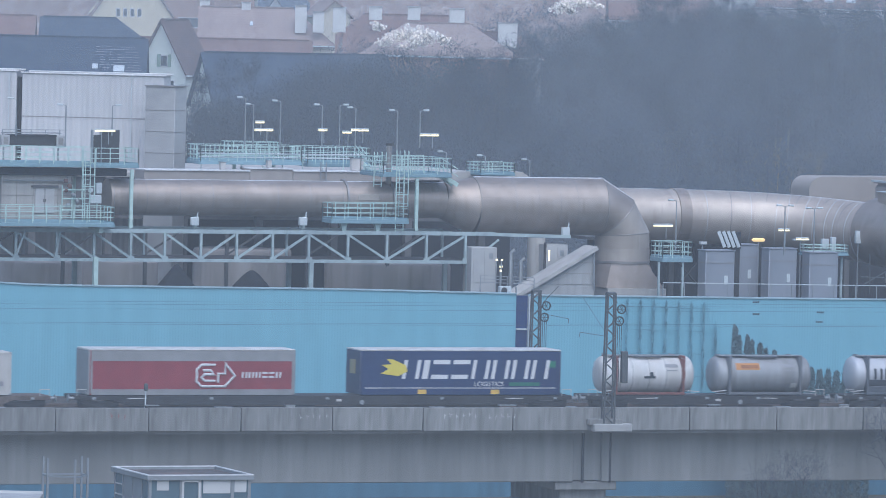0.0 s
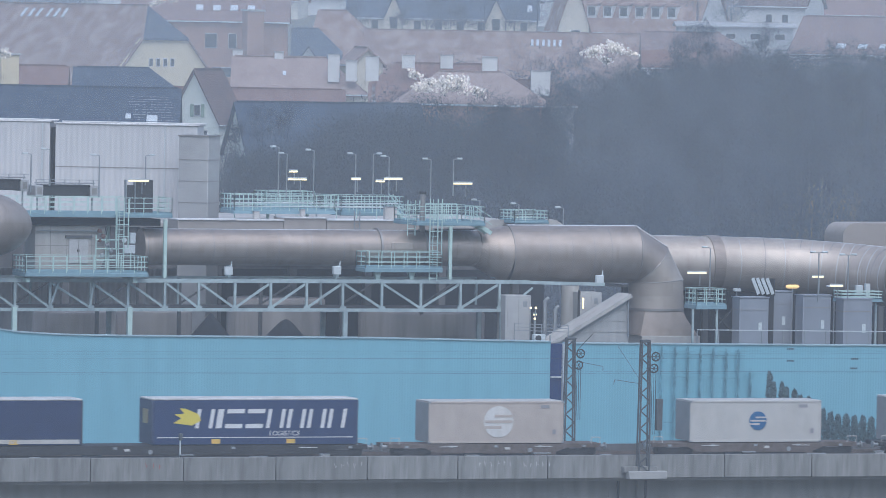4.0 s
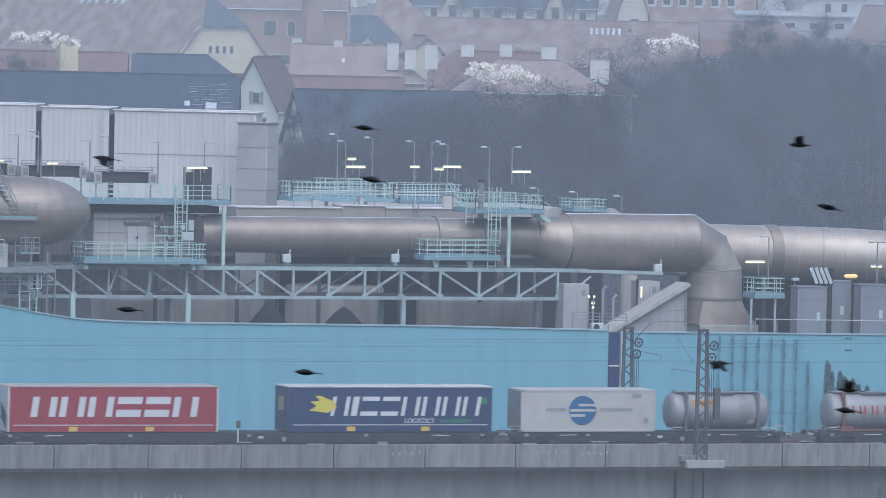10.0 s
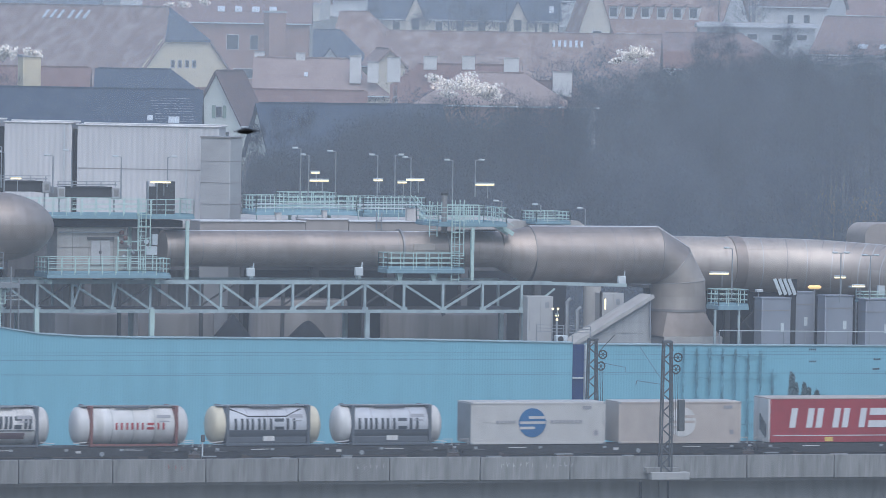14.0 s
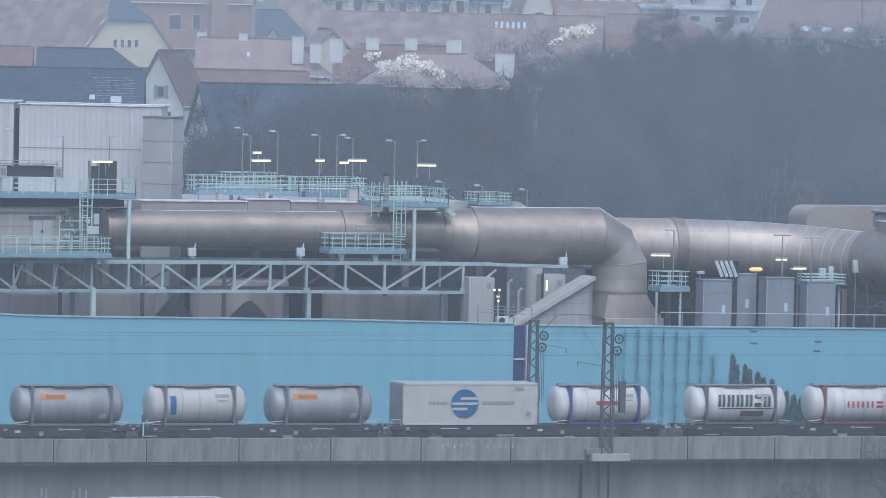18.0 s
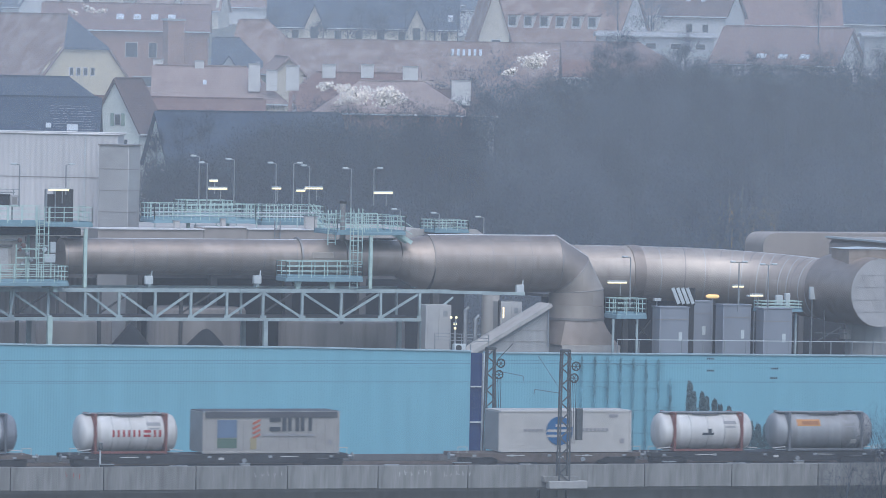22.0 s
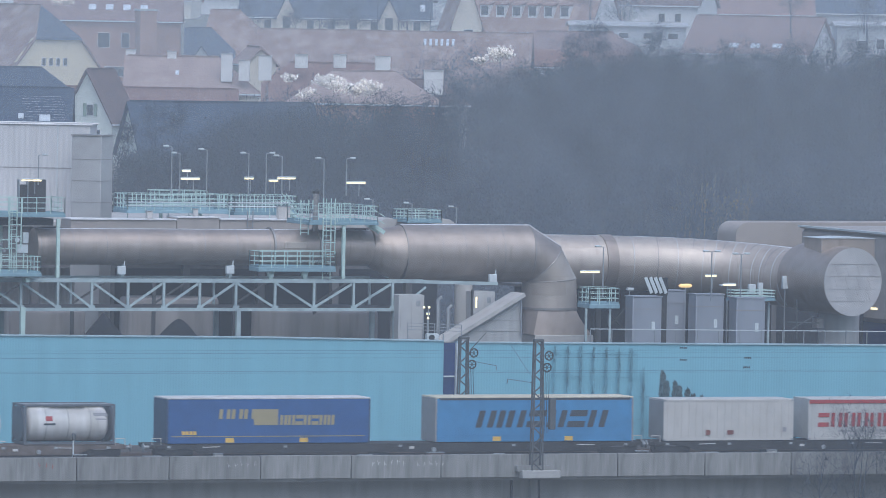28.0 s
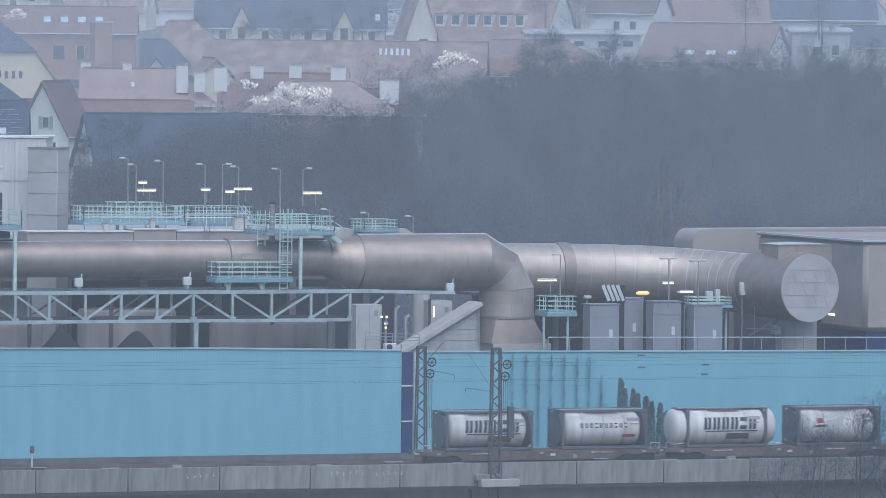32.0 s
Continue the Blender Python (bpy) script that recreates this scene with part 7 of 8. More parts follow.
def strokes(pattern, x0, x1, h, gap, stroke):
    """Plain bars for the letters of a brand: single posts (i), stacks of level bars (z) and pairs of posts (the rest). Gives (left, right, bottom, top) of each bar."""
    unit = [0.45 if c == "i" else 1.0 for c in pattern]
    w = (x1 - x0) / sum(unit)
    out, x = [], x0
    for c, u in zip(pattern, unit):
        a, b = x + w * gap / 2, x + w * u - w * gap / 2
        x += w * u
        k = min(stroke * h * 1.25, (b - a) * 0.42)
        v = min(stroke * h * 1.4, h * 0.36)
        if c == "i":
            out.append((a, b, 0, h))
        elif c == "z":
            out += [(a, b, 0, v), (a, b, h - v, h)]
        else:
            out += [(a, a + k, 0, h), (b - k, b, 0, h)]
    return out


def letters(parent, x0, x1, z0, z1, n, mat, slant=0.0, gap=0.16, y=SIDE, name="lettering", label="", stroke=0.2):
    """A brand's row of letters, kept as plain bars of its size and colour. n: how many blocks, or the pattern of the bars."""
    sh = Shape()
    h = z1 - z0
    bars = strokes(n, x0, x1, h, gap, stroke) if isinstance(n, str) else [(x0 + (x1 - x0) * (i + gap / 2) / n, x0 + (x1 - x0) * (i + 1 - gap / 2) / n, 0, h) for i in range(n)]
    for a, b, lo, hi in bars:
        sh.prism([(x + slant * z, z0 + z) for x, z in ((a, lo), (b, lo), (b, hi), (a, hi))], y - 0.022, y - 0.004)
    return part(name, sh, mat, parent, label, smooth=False)


def plate(parent, name, x0, x1, z0, z1, mat, y=SIDE, d=0.02, label=""):
    return part(name, Shape().box(x0, x1, y - d, y - 0.003, z0, z1), mat, parent, label)


def roundel(parent, x, z, r, mat, stripes, y=SIDE):
    disc = part("roundel", Shape().prism([(x + r * math.cos(a), z + r * math.sin(a)) for a in [2 * math.pi * i / 36 for i in range(36)]], y - 0.02, y - 0.004), mat, parent)
    for (a, b, zz) in ((-0.3, 0.98, 0.36), (-0.98, 0.98, 0.0), (-0.98, 0.2, -0.36)):
        part("stripe", Shape().box(x + a * r * 0.94, x + b * r * 0.94, y - 0.035, y - 0.021, z + zz * r - 0.09 * r, z + zz * r + 0.09 * r), stripes, disc)


def trailer(label, side, roof=None, end=None, line=None, skirt=None, L=13.6, H=2.88, marks=True):
    g = thing("curtain_trailer", label, "trailer", local=True, group="train loads")
    part("curtain", Shape().box(-L / 2 + 0.1, L / 2 - 0.1, SIDE, 1.25, 0.0, H - 0.1, 0.03), side, g)
    part("roof", Shape().box(-L / 2, L / 2, SIDE - 0.02, 1.27, H - 0.1, H, 0.03), roof or WHITE, g)
    part("front_wall", Shape().box(-L / 2 - 0.02, -L / 2 + 0.1, SIDE + 0.01, 1.24, 0.02, H - 0.1, 0.02), end or side, g)
    part("rear_wall", Shape().box(L / 2 - 0.1, L / 2 + 0.02, SIDE + 0.01, 1.24, 0.02, H - 0.1, 0.02), end or side, g)
    for x in (-L / 2 + 0.2, L / 2 - 0.16):
        part("corner_post", Shape().box(x - 0.06, x + 0.06, SIDE - 0.015, SIDE + 0.06, 0.1, H - 0.12), skirt or side, g)
    if line:
        plate(g, "side_line", -L / 2 + 0.35, L / 2 - 0.3, 0.42, 0.47, line)
    for x in (-2.6, 2.35) if marks else ():
        plate(g, "side_marker", x - 0.28, x + 0.28, 0.06, 0.34, AMBER, d=0.03, label="amber side marker")
    for k in range(12):
        x = -L / 2 + 0.6 + k * (L - 1.2) / 11
        part("strap", Shape().box(x - 0.025, x + 0.025, SIDE - 0.014, SIDE - 0.002, 0.08, 0.42), skirt or side, g)
    part("axle_box", Shape().box(-L / 2 + 1.2, -L / 2 + 4.2, -1.0, 1.0, -0.35, 0.0, 0.05), DARK_STEEL, g)
    part("axle_box", Shape().box(L / 2 - 4.8, L / 2 - 1.2, -1.0, 1.0, -0.35, 0.0, 0.05), DARK_STEEL, g)
    return g


def box_container(label, side, end=None, L=9.125, H=2.66, ribs=0, top=None, edge=None):
    g = thing("freight_container", label, "container", local=True, group="train loads")
    edge = edge or side
    part("body", Shape().box(-L / 2 + 0.04, L / 2 - 0.04, SIDE + 0.02, 1.23, 0.06, H - 0.03, 0.02), side, g)
    part("roof", Shape().box(-L / 2 + 0.02, L / 2 - 0.02, SIDE + 0.03, 1.22, H - 0.03, H + 0.01, 0.01), top or OFFWHITE, g)
    part("end_panel", Shape().box(-L / 2 - 0.01, -L / 2 + 0.05, SIDE + 0.05, 1.2, 0.1, H - 0.1, 0.01), end or side, g)
    part("top_rail", Shape().box(-L / 2, L / 2, SIDE - 0.01, SIDE + 0.08, H - 0.12, H - 0.02, 0.01), edge, g)
    part("bottom_rail", Shape().box(-L / 2, L / 2, SIDE - 0.01, SIDE + 0.08, 0.0, 0.13, 0.01), edge, g)
    for x in (-L / 2 + 0.07, L / 2 - 0.07):
        part("corner_post", Shape().box(x - 0.07, x + 0.07, SIDE - 0.012, SIDE + 0.1, 0.0, H - 0.02, 0.01), edge, g)
        for z in (0.0, H - 0.14):
            part("corner_casting", Shape().box(x - 0.09, x + 0.09, SIDE - 0.02, SIDE + 0.12, z, z + 0.13, 0.015), GALV, g)
    for k in range(ribs):
        x = -L / 2 + 0.3 + k * (L - 0.6) / max(1, ribs - 1)
        part("rib", Shape().prism([(x - 0.05, 0.14), (x + 0.05, 0.14), (x + 0.05, H - 0.13), (x - 0.05, H - 0.13)], SIDE - 0.012, SIDE + 0.03), side, g)
    plate(g, "door_plate", L / 2 - 0.75, L / 2 - 0.5, 0.55, 0.85, LOGO_GREY)
    return g


def barrel(r, half, n=32):
    dome = 0.42
    prof = [(-half, 0.03)]
    prof += [(-half + dome * (1 - math.cos(a)), r * math.sin(a) ** 0.75) for a in [math.pi / 2 * i / 7 for i in range(1, 8)]]
    prof += [(half - dome * (1 - math.cos(a)), r * math.sin(a) ** 0.75) for a in [math.pi / 2 * i / 7 for i in range(7, 0, -1)]]
    return prof + [(half, 0.03)]


def curved(parent, name, x0, x1, z0, z1, r, zc, mat, d=0.018, steps=5):
    """A thin plate that lies on the barrel's near side between two heights."""
    sh, pts = Shape(), []
    for rad in (r + d, r + 0.004):
        for i in range(steps + 1):
            z = z0 + (z1 - z0) * i / steps
            y = -math.sqrt(max(0.0, rad * rad - (z - zc) ** 2))
            pts += [(x0, y, z), (x1, y, z)]
    m = 2 * (steps + 1)
    faces = [(2 * i, 2 * i + 1, 2 * i + 3, 2 * i + 2) for i in range(steps)] + [(m + 2 * i, m + 2 * i + 2, m + 2 * i + 3, m + 2 * i + 1) for i in range(steps)]
    sh.add(pts, faces)
    return part(name, sh, mat, parent)


def tank_letters(parent, x0, x1, z0, z1, n, mat, r, zc, gap=0.22, slant=0.0, stroke=0.2):
    """The same bars laid on a barrel, in short strips that follow its curve."""
    sh = Shape()
    for a, b, lo, hi in strokes(n, x0, x1, z1 - z0, gap, stroke):
        m = max(1, int((hi - lo) / 0.16))
        for i in range(m):
            p, q = lo + (hi - lo) * i / m, lo + (hi - lo) * (i + 1) / m
            sh.slab([(x + slant * z, -math.sqrt(max(0, r * r - (z0 + z - zc) ** 2)) - 0.02, z0 + z) for x, z in ((a, p), (b, p), (b, q), (a, q))], (0, 0.016, 0))
    part("lettering", sh, mat, parent, smooth=False)


def tank(label, shell, ends=None, frame=None, L=6.9, boxed=False, H=2.5, skirt=None, bands=3, walkway=None):
    """A tank container: a barrel in end frames (boxed) or a longer one held by two collars."""
    g = thing("tank_container", label, "tank container", local=True, group="train loads")
    frame = frame or SLATE_FRAME
    r, zc = (1.08, 1.27) if boxed else (1.17, 1.25)
    half = L / 2 - (0.22 if boxed else 0.0)
    part("barrel", Shape().lathe(barrel(r, half - (0 if boxed else 0.02)), "x", (0, 0, zc), 40), shell, g)
    if ends:
        for s in (-1, 1):
            prof = [(s * (half + 0.01), 0.03)] + [(s * (half + 0.01 - 0.42 * (1 - math.cos(a))), (r + 0.012) * math.sin(a) ** 0.75) for a in [math.pi / 2 * i / 7 for i in range(1, 8)]] + [(s * (half - 0.85), r + 0.012)]
            part("end_dish", Shape().lathe(prof if s < 0 else prof[::-1], "x", (0, 0, zc), 40), ends, g)
    fx = L / 2 - 0.08 if boxed else L / 2 - 0.98
    for s in (-1, 1):
        for y in (-1.19, 1.19):
            part("frame_post", Shape().box(s * fx - 0.08, s * fx + 0.08, y - 0.06, y + 0.06, 0.0, H, 0.015), frame, g)
        part("frame_head", Shape().box(s * fx - 0.08, s * fx + 0.08, -1.13, 1.13, H - 0.12, H, 0.015), frame, g)
        part("frame_sill", Shape().box(s * fx - 0.08, s * fx + 0.08, -1.13, 1.13, 0.0, 0.16, 0.015), frame, g)
        part("collar", Shape().lathe([(s * fx - 0.11, r - 0.02), (s * fx - 0.11, r + 0.05), (s * fx + 0.11, r + 0.05), (s * fx + 0.11, r - 0.02)], "x", (0, 0, zc), 40), frame, g)
        part("end_brace", Shape().bar((s * fx, -1.18, 0.1), (s * (fx - 1.1), -1.0, 0.1 + 0.02), 0.1), frame, g)
    for y in (-1.19, 1.19):
        part("bottom_rail", Shape().box(-fx + 0.08, fx - 0.08, y - 0.05, y + 0.05, 0.02, 0.16, 0.01), frame, g)
        if boxed:
            part("top_rail", Shape().box(-fx + 0.08, fx - 0.08, y - 0.05, y + 0.05, H - 0.12, H, 0.01), frame, g)
    part("walkway", Shape().box(-fx - 0.5 * (not boxed), fx + 0.35 * (not boxed), -0.55, 0.25, H - 0.05, H + 0.01, 0.01), walkway or GALV, g)
    part("walkway_step", Shape().box(-fx * 0.4, fx * 0.4, -0.75, -0.56, H - 0.12, H - 0.05, 0.01), SLATE_FRAME, g)
    part("manlid", Shape().lathe([(zc + r - 0.02, 0.3), (H - 0.06, 0.3)], "z", (0.4, 0.4, 0), 16), frame, g)
    for k in range(bands):
        x = -fx + 2 * fx * (k + 1) / (bands + 1)
        part("lagging_band", Shape().lathe([(x - 0.02, r), (x - 0.02, r + 0.012), (x + 0.02, r + 0.012), (x + 0.02, r)], "x", (0, 0, zc), 40), BAND_GREY, g)
    if not boxed:
        for s in (-1, 1):
            part("step_rail", Shape().bar((s * (L / 2 - 0.75), -1.1, 0.28), (s * (L / 2 + 0.15), -1.1, 0.2), 0.05), WHITE, g)
            part("step_rail", Shape().bar((s * (L / 2 - 0.75), -1.1, 0.10), (s * (L / 2 - 0.05), -1.1, 0.08), 0.05), GALV, g)
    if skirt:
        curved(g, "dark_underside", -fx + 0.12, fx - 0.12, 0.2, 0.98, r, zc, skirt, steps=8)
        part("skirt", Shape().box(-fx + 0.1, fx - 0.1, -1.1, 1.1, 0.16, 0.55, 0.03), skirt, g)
    curved(g, "data_plate", fx - 1.25, fx - 0.35, 1.75, 1.95, r, zc, LOGO_GREY)
    curved(g, "data_plate", fx - 1.1, fx - 0.45, 1.52, 1.60, r, zc, LOGO_GREY)
    return g


DECK_Z = 8.58
TRAIN = []      # every load or wagon with its centre along the track at the start, and its height


def load(ob, left, right, z=DECK_Z):
    TRAIN.append((ob, (left + right) / 2, z))
    return ob


def logo_trailer(left, right, green=True):
    t = load(trailer("navy blue curtain-sided trailer with white slanted brand blocks", NAVY, line=LOGO_WHITE, end=paint("faded_navy_end", (0.05, 0.065, 0.13))), left, right)
    letters(t, -4.1, 6.0, 1.02, 2.22, "oizzconn", LOGO_WHITE, 0.16, gap=0.16, stroke=0.16)
    em = part("emblem", Shape().prism([(-5.4, 1.35), (-4.2, 1.20), (-3.6, 1.5), (-3.75, 1.9), (-4.6, 2.25), (-5.0, 2.28), (-4.7, 1.95), (-5.35, 1.9), (-4.9, 1.65)], SIDE - 0.04, SIDE - 0.024), LOGO_YELLOW, t, "yellow splash emblem")
    txt = bpy.data.curves.new("word", "FONT")
    txt.body, txt.size, txt.extrude, txt.align_x, txt.shear = "LOGISTICS", 0.42, 0.006, "CENTER", 0.2
    w = new("word", txt)
    w.data.materials.append(LOGO_WHITE)
    w.parent = t
    w.matrix_basis = pose(1.9, SIDE - 0.02, 0.56, 90)
    ORIGIN[w] = Vector()
    if green:
        letters(t, 3.3, 5.4, 0.58, 0.80, 9, LOGO_GREEN)
        plate(t, "green_label", 6.0, 6.45, 1.75, 2.15, LOGO_GREEN)
    part("end_emblem", Shape().box(-6.86, -6.82, -0.5, 0.45, 1.3, 2.2, 0.01), LOGO_GOLD, t)
    return t


def disc_box(left, right, disc=None, side=None, size=0.92, text=True, beige=False):
    side = side or OFFWHITE
    b = load(box_container("off-white freight container with a round blue emblem" if disc is None else "beige freight container with a faded white round emblem", side, end=GREYBAND if not beige else BEIGE, L=9.125 if not beige else right - left), left, right)
    mid_x = -0.4 if text else 0.15
    roundel(b, mid_x, 1.36, size, disc or LOGO_BLUE, side if disc is None else BEIGE)
    if text:
        letters(b, -2.9, -1.5, 1.32, 1.50, 5, LOGO_GREY, gap=0.3)
        letters(b, 0.8, 3.0, 1.32, 1.52, 8, LOGO_GREY, gap=0.3)
    plate(b, "number_bar", 3.0, 3.6, 2.2, 2.4, LOGO_GREY)
    return b


def orange_tank(left, right):
    L = right - left
    t = load(tank("silver-grey tank container with an orange plate", SILVER, frame=paint("grey_frame", (0.16, 0.17, 0.19)), L=L), left, right)
    p = curved(t, "orange_plate", -2.0, -0.35, 1.60, 2.02, 1.17, 1.25, ORANGE)
    curved(t, "plate_bars", -1.65, -0.45, 1.70, 1.92, 1.185, 1.25, paint("brown_bars", (0.32, 0.14, 0.05)))
    curved(t, "white_card", 1.85, 2.25, 0.45, 0.75, 1.17, 1.25, WHITE)
    return t


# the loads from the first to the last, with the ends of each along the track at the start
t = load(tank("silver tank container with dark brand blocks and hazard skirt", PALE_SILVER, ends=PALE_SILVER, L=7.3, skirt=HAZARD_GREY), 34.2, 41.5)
tank_letters(t, -2.3, 1.9, 1.0, 1.7, "oinnzn", LOGO_DARK, 1.17, 1.25)
orange_tank(24.5, 31.4)
t = load(tank("white tank container in a red oxide frame", WHITE, frame=FRAME_RED, L=6.6), 16.65, 23.2)
curved(t, "emblem", -0.4, 0.4, 1.05, 1.20, 1.17, 1.25, LOGO_DARK)
curved(t, "emblem", 0.0, 0.25, 1.20, 1.45, 1.17, 1.25, LOGO_DARK)
logo_trailer(0.1, 13.75)
t = load(trailer("faded maroon curtain trailer with grey top band and white emblem", MAROON, end=GREYBAND, skirt=GREYBAND, marks=False), -17.8, -4.2)
plate(t, "top_band", -6.6, 6.65, 2.12, 2.78, GREYBAND, d=0.012)
plate(t, "lower_band", -6.6, 6.65, 0.0, 0.36, GREYBAND, d=0.012)
for path in (((1.5, 1.9), (0.6, 1.9), (0.28, 1.6), (0.28, 0.85), (0.6, 0.55), (1.7, 0.55)), ((0.7, 1.55), (1.2, 1.55), (1.45, 1.3), (0.8, 1.3), (0.6, 1.1), (0.8, 0.9), (1.5, 0.9)), ((1.7, 0.55), (2.15, 0.55), (2.8, 1.22), (2.15, 1.98), (2.15, 1.35), (1.7, 1.35), (1.7, 0.8))):
    part("emblem_loop", Shape().tube([(x, SIDE - 0.02, z) for x, z in path], 0.075, 6), LOGO_WHITE, t)
letters(t, 3.2, 5.9, 1.08, 1.46, "onczzo", LOGO_WHITE, 0.1, gap=0.22, stroke=0.24)
disc_box(-31.95, -22.8, size=0.6, text=False)
disc_box(-49.8, -40.6, disc=WHITE, side=BEIGE, size=1.0, text=False)
logo_trailer(-68.15, -54.5, green=False)
t = load(trailer("plain dark navy curtain trailer with white bottom rail", DKNAVY, end=paint("dark_end", (0.045, 0.05, 0.075))), -86.3, -72.6)
plate(t, "bottom_strip", -5.8, 6.6, 0.10, 0.36, OFFWHITE, d=0.03)
disc_box(-97.4, -88.2)
t = load(tank("grey tank container with red frame and faded red blocks", SILVER, frame=FRAME_RED, L=6.5), -105.2, -98.65)
tank_letters(t, -1.8, 1.6, 1.1, 1.65, "nouc", LOGO_RED, 1.17, 1.25, stroke=0.2)
plate(t, "red_base", -2.5, -1.6, 0.0, 0.34, FRAME_RED, y=-1.22)
orange_tank(-116.1, -109.2)
disc_box(-126.5, -117.2)
logo_trailer(-142.0, -128.35)
t = load(trailer("bright red curtain trailer with big white brand blocks", RED, roof=BEIGE, end=WHITE, line=LOGO_WHITE), -160.2, -146.5)
letters(t, -5.5, 5.5, 0.95, 2.2, "onczzo", LOGO_WHITE, 0.14, gap=0.13, stroke=0.27)
for k in range(4):
    part("vent", Shape().box(-6.86, -6.82, -0.9 + 0.3 * k, -0.75 + 0.3 * k, 0.3 + 0.15 * k, 1.2 + 0.2 * k), LOGO_DARK, t)
disc_box(-170.5, -162.1, disc=WHITE, side=BEIGE, size=0.95, text=False, beige=True)
disc_box(-180.6, -171.4)
for left, right, e in ((-189.4, -182.3, None), (-197.7, -190.4, CREAM)):
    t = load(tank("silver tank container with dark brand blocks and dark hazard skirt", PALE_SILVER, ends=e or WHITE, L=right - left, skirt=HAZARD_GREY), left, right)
    tank_letters(t, -2.3, 1.9, 1.0, 1.7, "oinnzn", LOGO_DARK, 1.17, 1.25)
    if e:
        part("spill_tray", Shape().tube([(-2.4, -0.62, 2.28), (-1.3, -1.02, 1.82), (1.2, -1.02, 1.82), (2.3, -0.62, 2.28)], 0.05, 6), DARK_STEEL, t)
    plate(t, "white_card", -0.3, 0.45, 0.30, 0.60, WHITE, y=-1.1)
for left, right in ((-206.6, -199.1),):
    t = load(tank("white tank container with red brand blocks", WHITE, frame=FRAME_RED, L=right - left), left, right)
    tank_letters(t, -1.3, 2.1, 1.05, 1.48, "nouzn", LOGO_RED, 1.17, 1.25, gap=0.3, stroke=0.26)


def green_letter_tank(left, right, boxed):
    t = load(tank("white tank container with dark slanted brand blocks", WHITE, L=right - left, boxed=boxed), left, right)
    r, zc = (1.08, 1.27) if boxed else (1.17, 1.25)
    tank_letters(t, -1.7, 2.1, 1.12, 1.90, "connzn", LOGO_DARK, r, zc, slant=0.12, stroke=0.24)
    curved(t, "underline", -1.5, 2.2, 0.98, 1.05, r, zc, LOGO_DARK)
    curved(t, "red_card", 0.0, 1.6, 0.50, 0.88, r, zc, paint("dull_brown_card", (0.16, 0.10, 0.11)))
    return t


green_letter_tank(-214.9, -208.15, False)
t = load(tank("white tank container in a dark blue frame", WHITE, frame=FRAME_BLUE, L=6.65), -224.3, -217.65)
curved(t, "emblem", -0.6, 0.9, 1.25, 1.50, 1.17, 1.25, LOGO_RED)
disc_box(-234.8, -225.6)
orange_tank(-243.5, -236.6)
t = load(tank("white tank container with a blue panel", OFFWHITE, frame=paint("slate_frame", (0.18, 0.19, 0.22)), L=6.5), -251.5, -245.0)
curved(t, "blue_panel", -1.95, -1.55, 0.7, 1.85, 1.17, 1.25, LOGO_BLUE)
orange_tank(-260.2, -253.1)
t = load(tank("white tank container in a red oxide frame with a dark emblem", WHITE, frame=FRAME_RED, L=6.65), -268.25, -261.6)
curved(t, "emblem", -0.4, 0.4, 1.05, 1.20, 1.17, 1.25, LOGO_DARK)
curved(t, "emblem", 0.0, 0.25, 1.20, 1.45, 1.17, 1.25, LOGO_DARK)
disc_box(-279.5, -270.3)
t = load(box_container("weathered grey container with dark brand blocks and picture panel", paint("grey_box", (0.38, 0.37, 0.36), second=(0.28, 0.26, 0.25)), end=GREYBAND, ribs=15, top=paint("dark_roof", (0.08, 0.085, 0.10))), -299.4, -290.25)
plate(t, "dark_band", -4.4, 4.4, 2.25, 2.62, paint("dark_band", (0.09, 0.095, 0.11)), d=0.05)
plate(t, "blue_panel", -3.6, -2.3, 1.0, 2.1, paint("faded_blue_panel", (0.14, 0.20, 0.31)), d=0.03)
plate(t, "green_panel", -3.6, -2.3, 0.35, 0.95, paint("faded_green_panel", (0.10, 0.16, 0.12)), d=0.03)
letters(t, -0.2, 2.75, 1.4, 2.25, "zion", LOGO_DARK, y=SIDE - 0.03, gap=0.14, stroke=0.22)
letters(t, -0.6, 2.9, 1.08, 1.22, 10, LOGO_GREY, y=SIDE - 0.03)
for k in range(4):
    part("red_flash", Shape().bar((-1.25, SIDE - 0.02, 0.95 + 0.3 * k), (-0.75, SIDE - 0.02, 1.2 + 0.3 * k), 0.02, 0.14), paint("faded_red_flash", (0.42, 0.13, 0.08)), t)
plate(t, "amber_flash", -1.4, -1.0, 0.25, 1.0, LOGO_GOLD, d=0.03)
t = load(tank("white tank container with red brand blocks", WHITE, frame=FRAME_RED, L=6.6), -307.4, -300.8)
tank_letters(t, -1.3, 2.1, 1.05, 1.48, "nouzn", LOGO_RED, 1.17, 1.25, gap=0.3, stroke=0.26)
t = load(tank("slate-grey tank container with a pale lettered panel", paint("slate_tank", (0.22, 0.24, 0.28)), L=6.95), -318.25, -311.3)
curved(t, "pale_panel", -2.2, 2.2, 0.95, 2.1, 1.17, 1.25, PALE_SILVER, steps=8)
tank_letters(t, -1.9, 1.25, 1.42, 1.76, "cuozuozon", LOGO_GREY, 1.19, 1.25, gap=0.35)
curved(t, "gold_plate", 1.3, 1.9, 1.62, 1.78, 1.19, 1.25, LOGO_GOLD)
orange_tank(-327.5, -320.2)
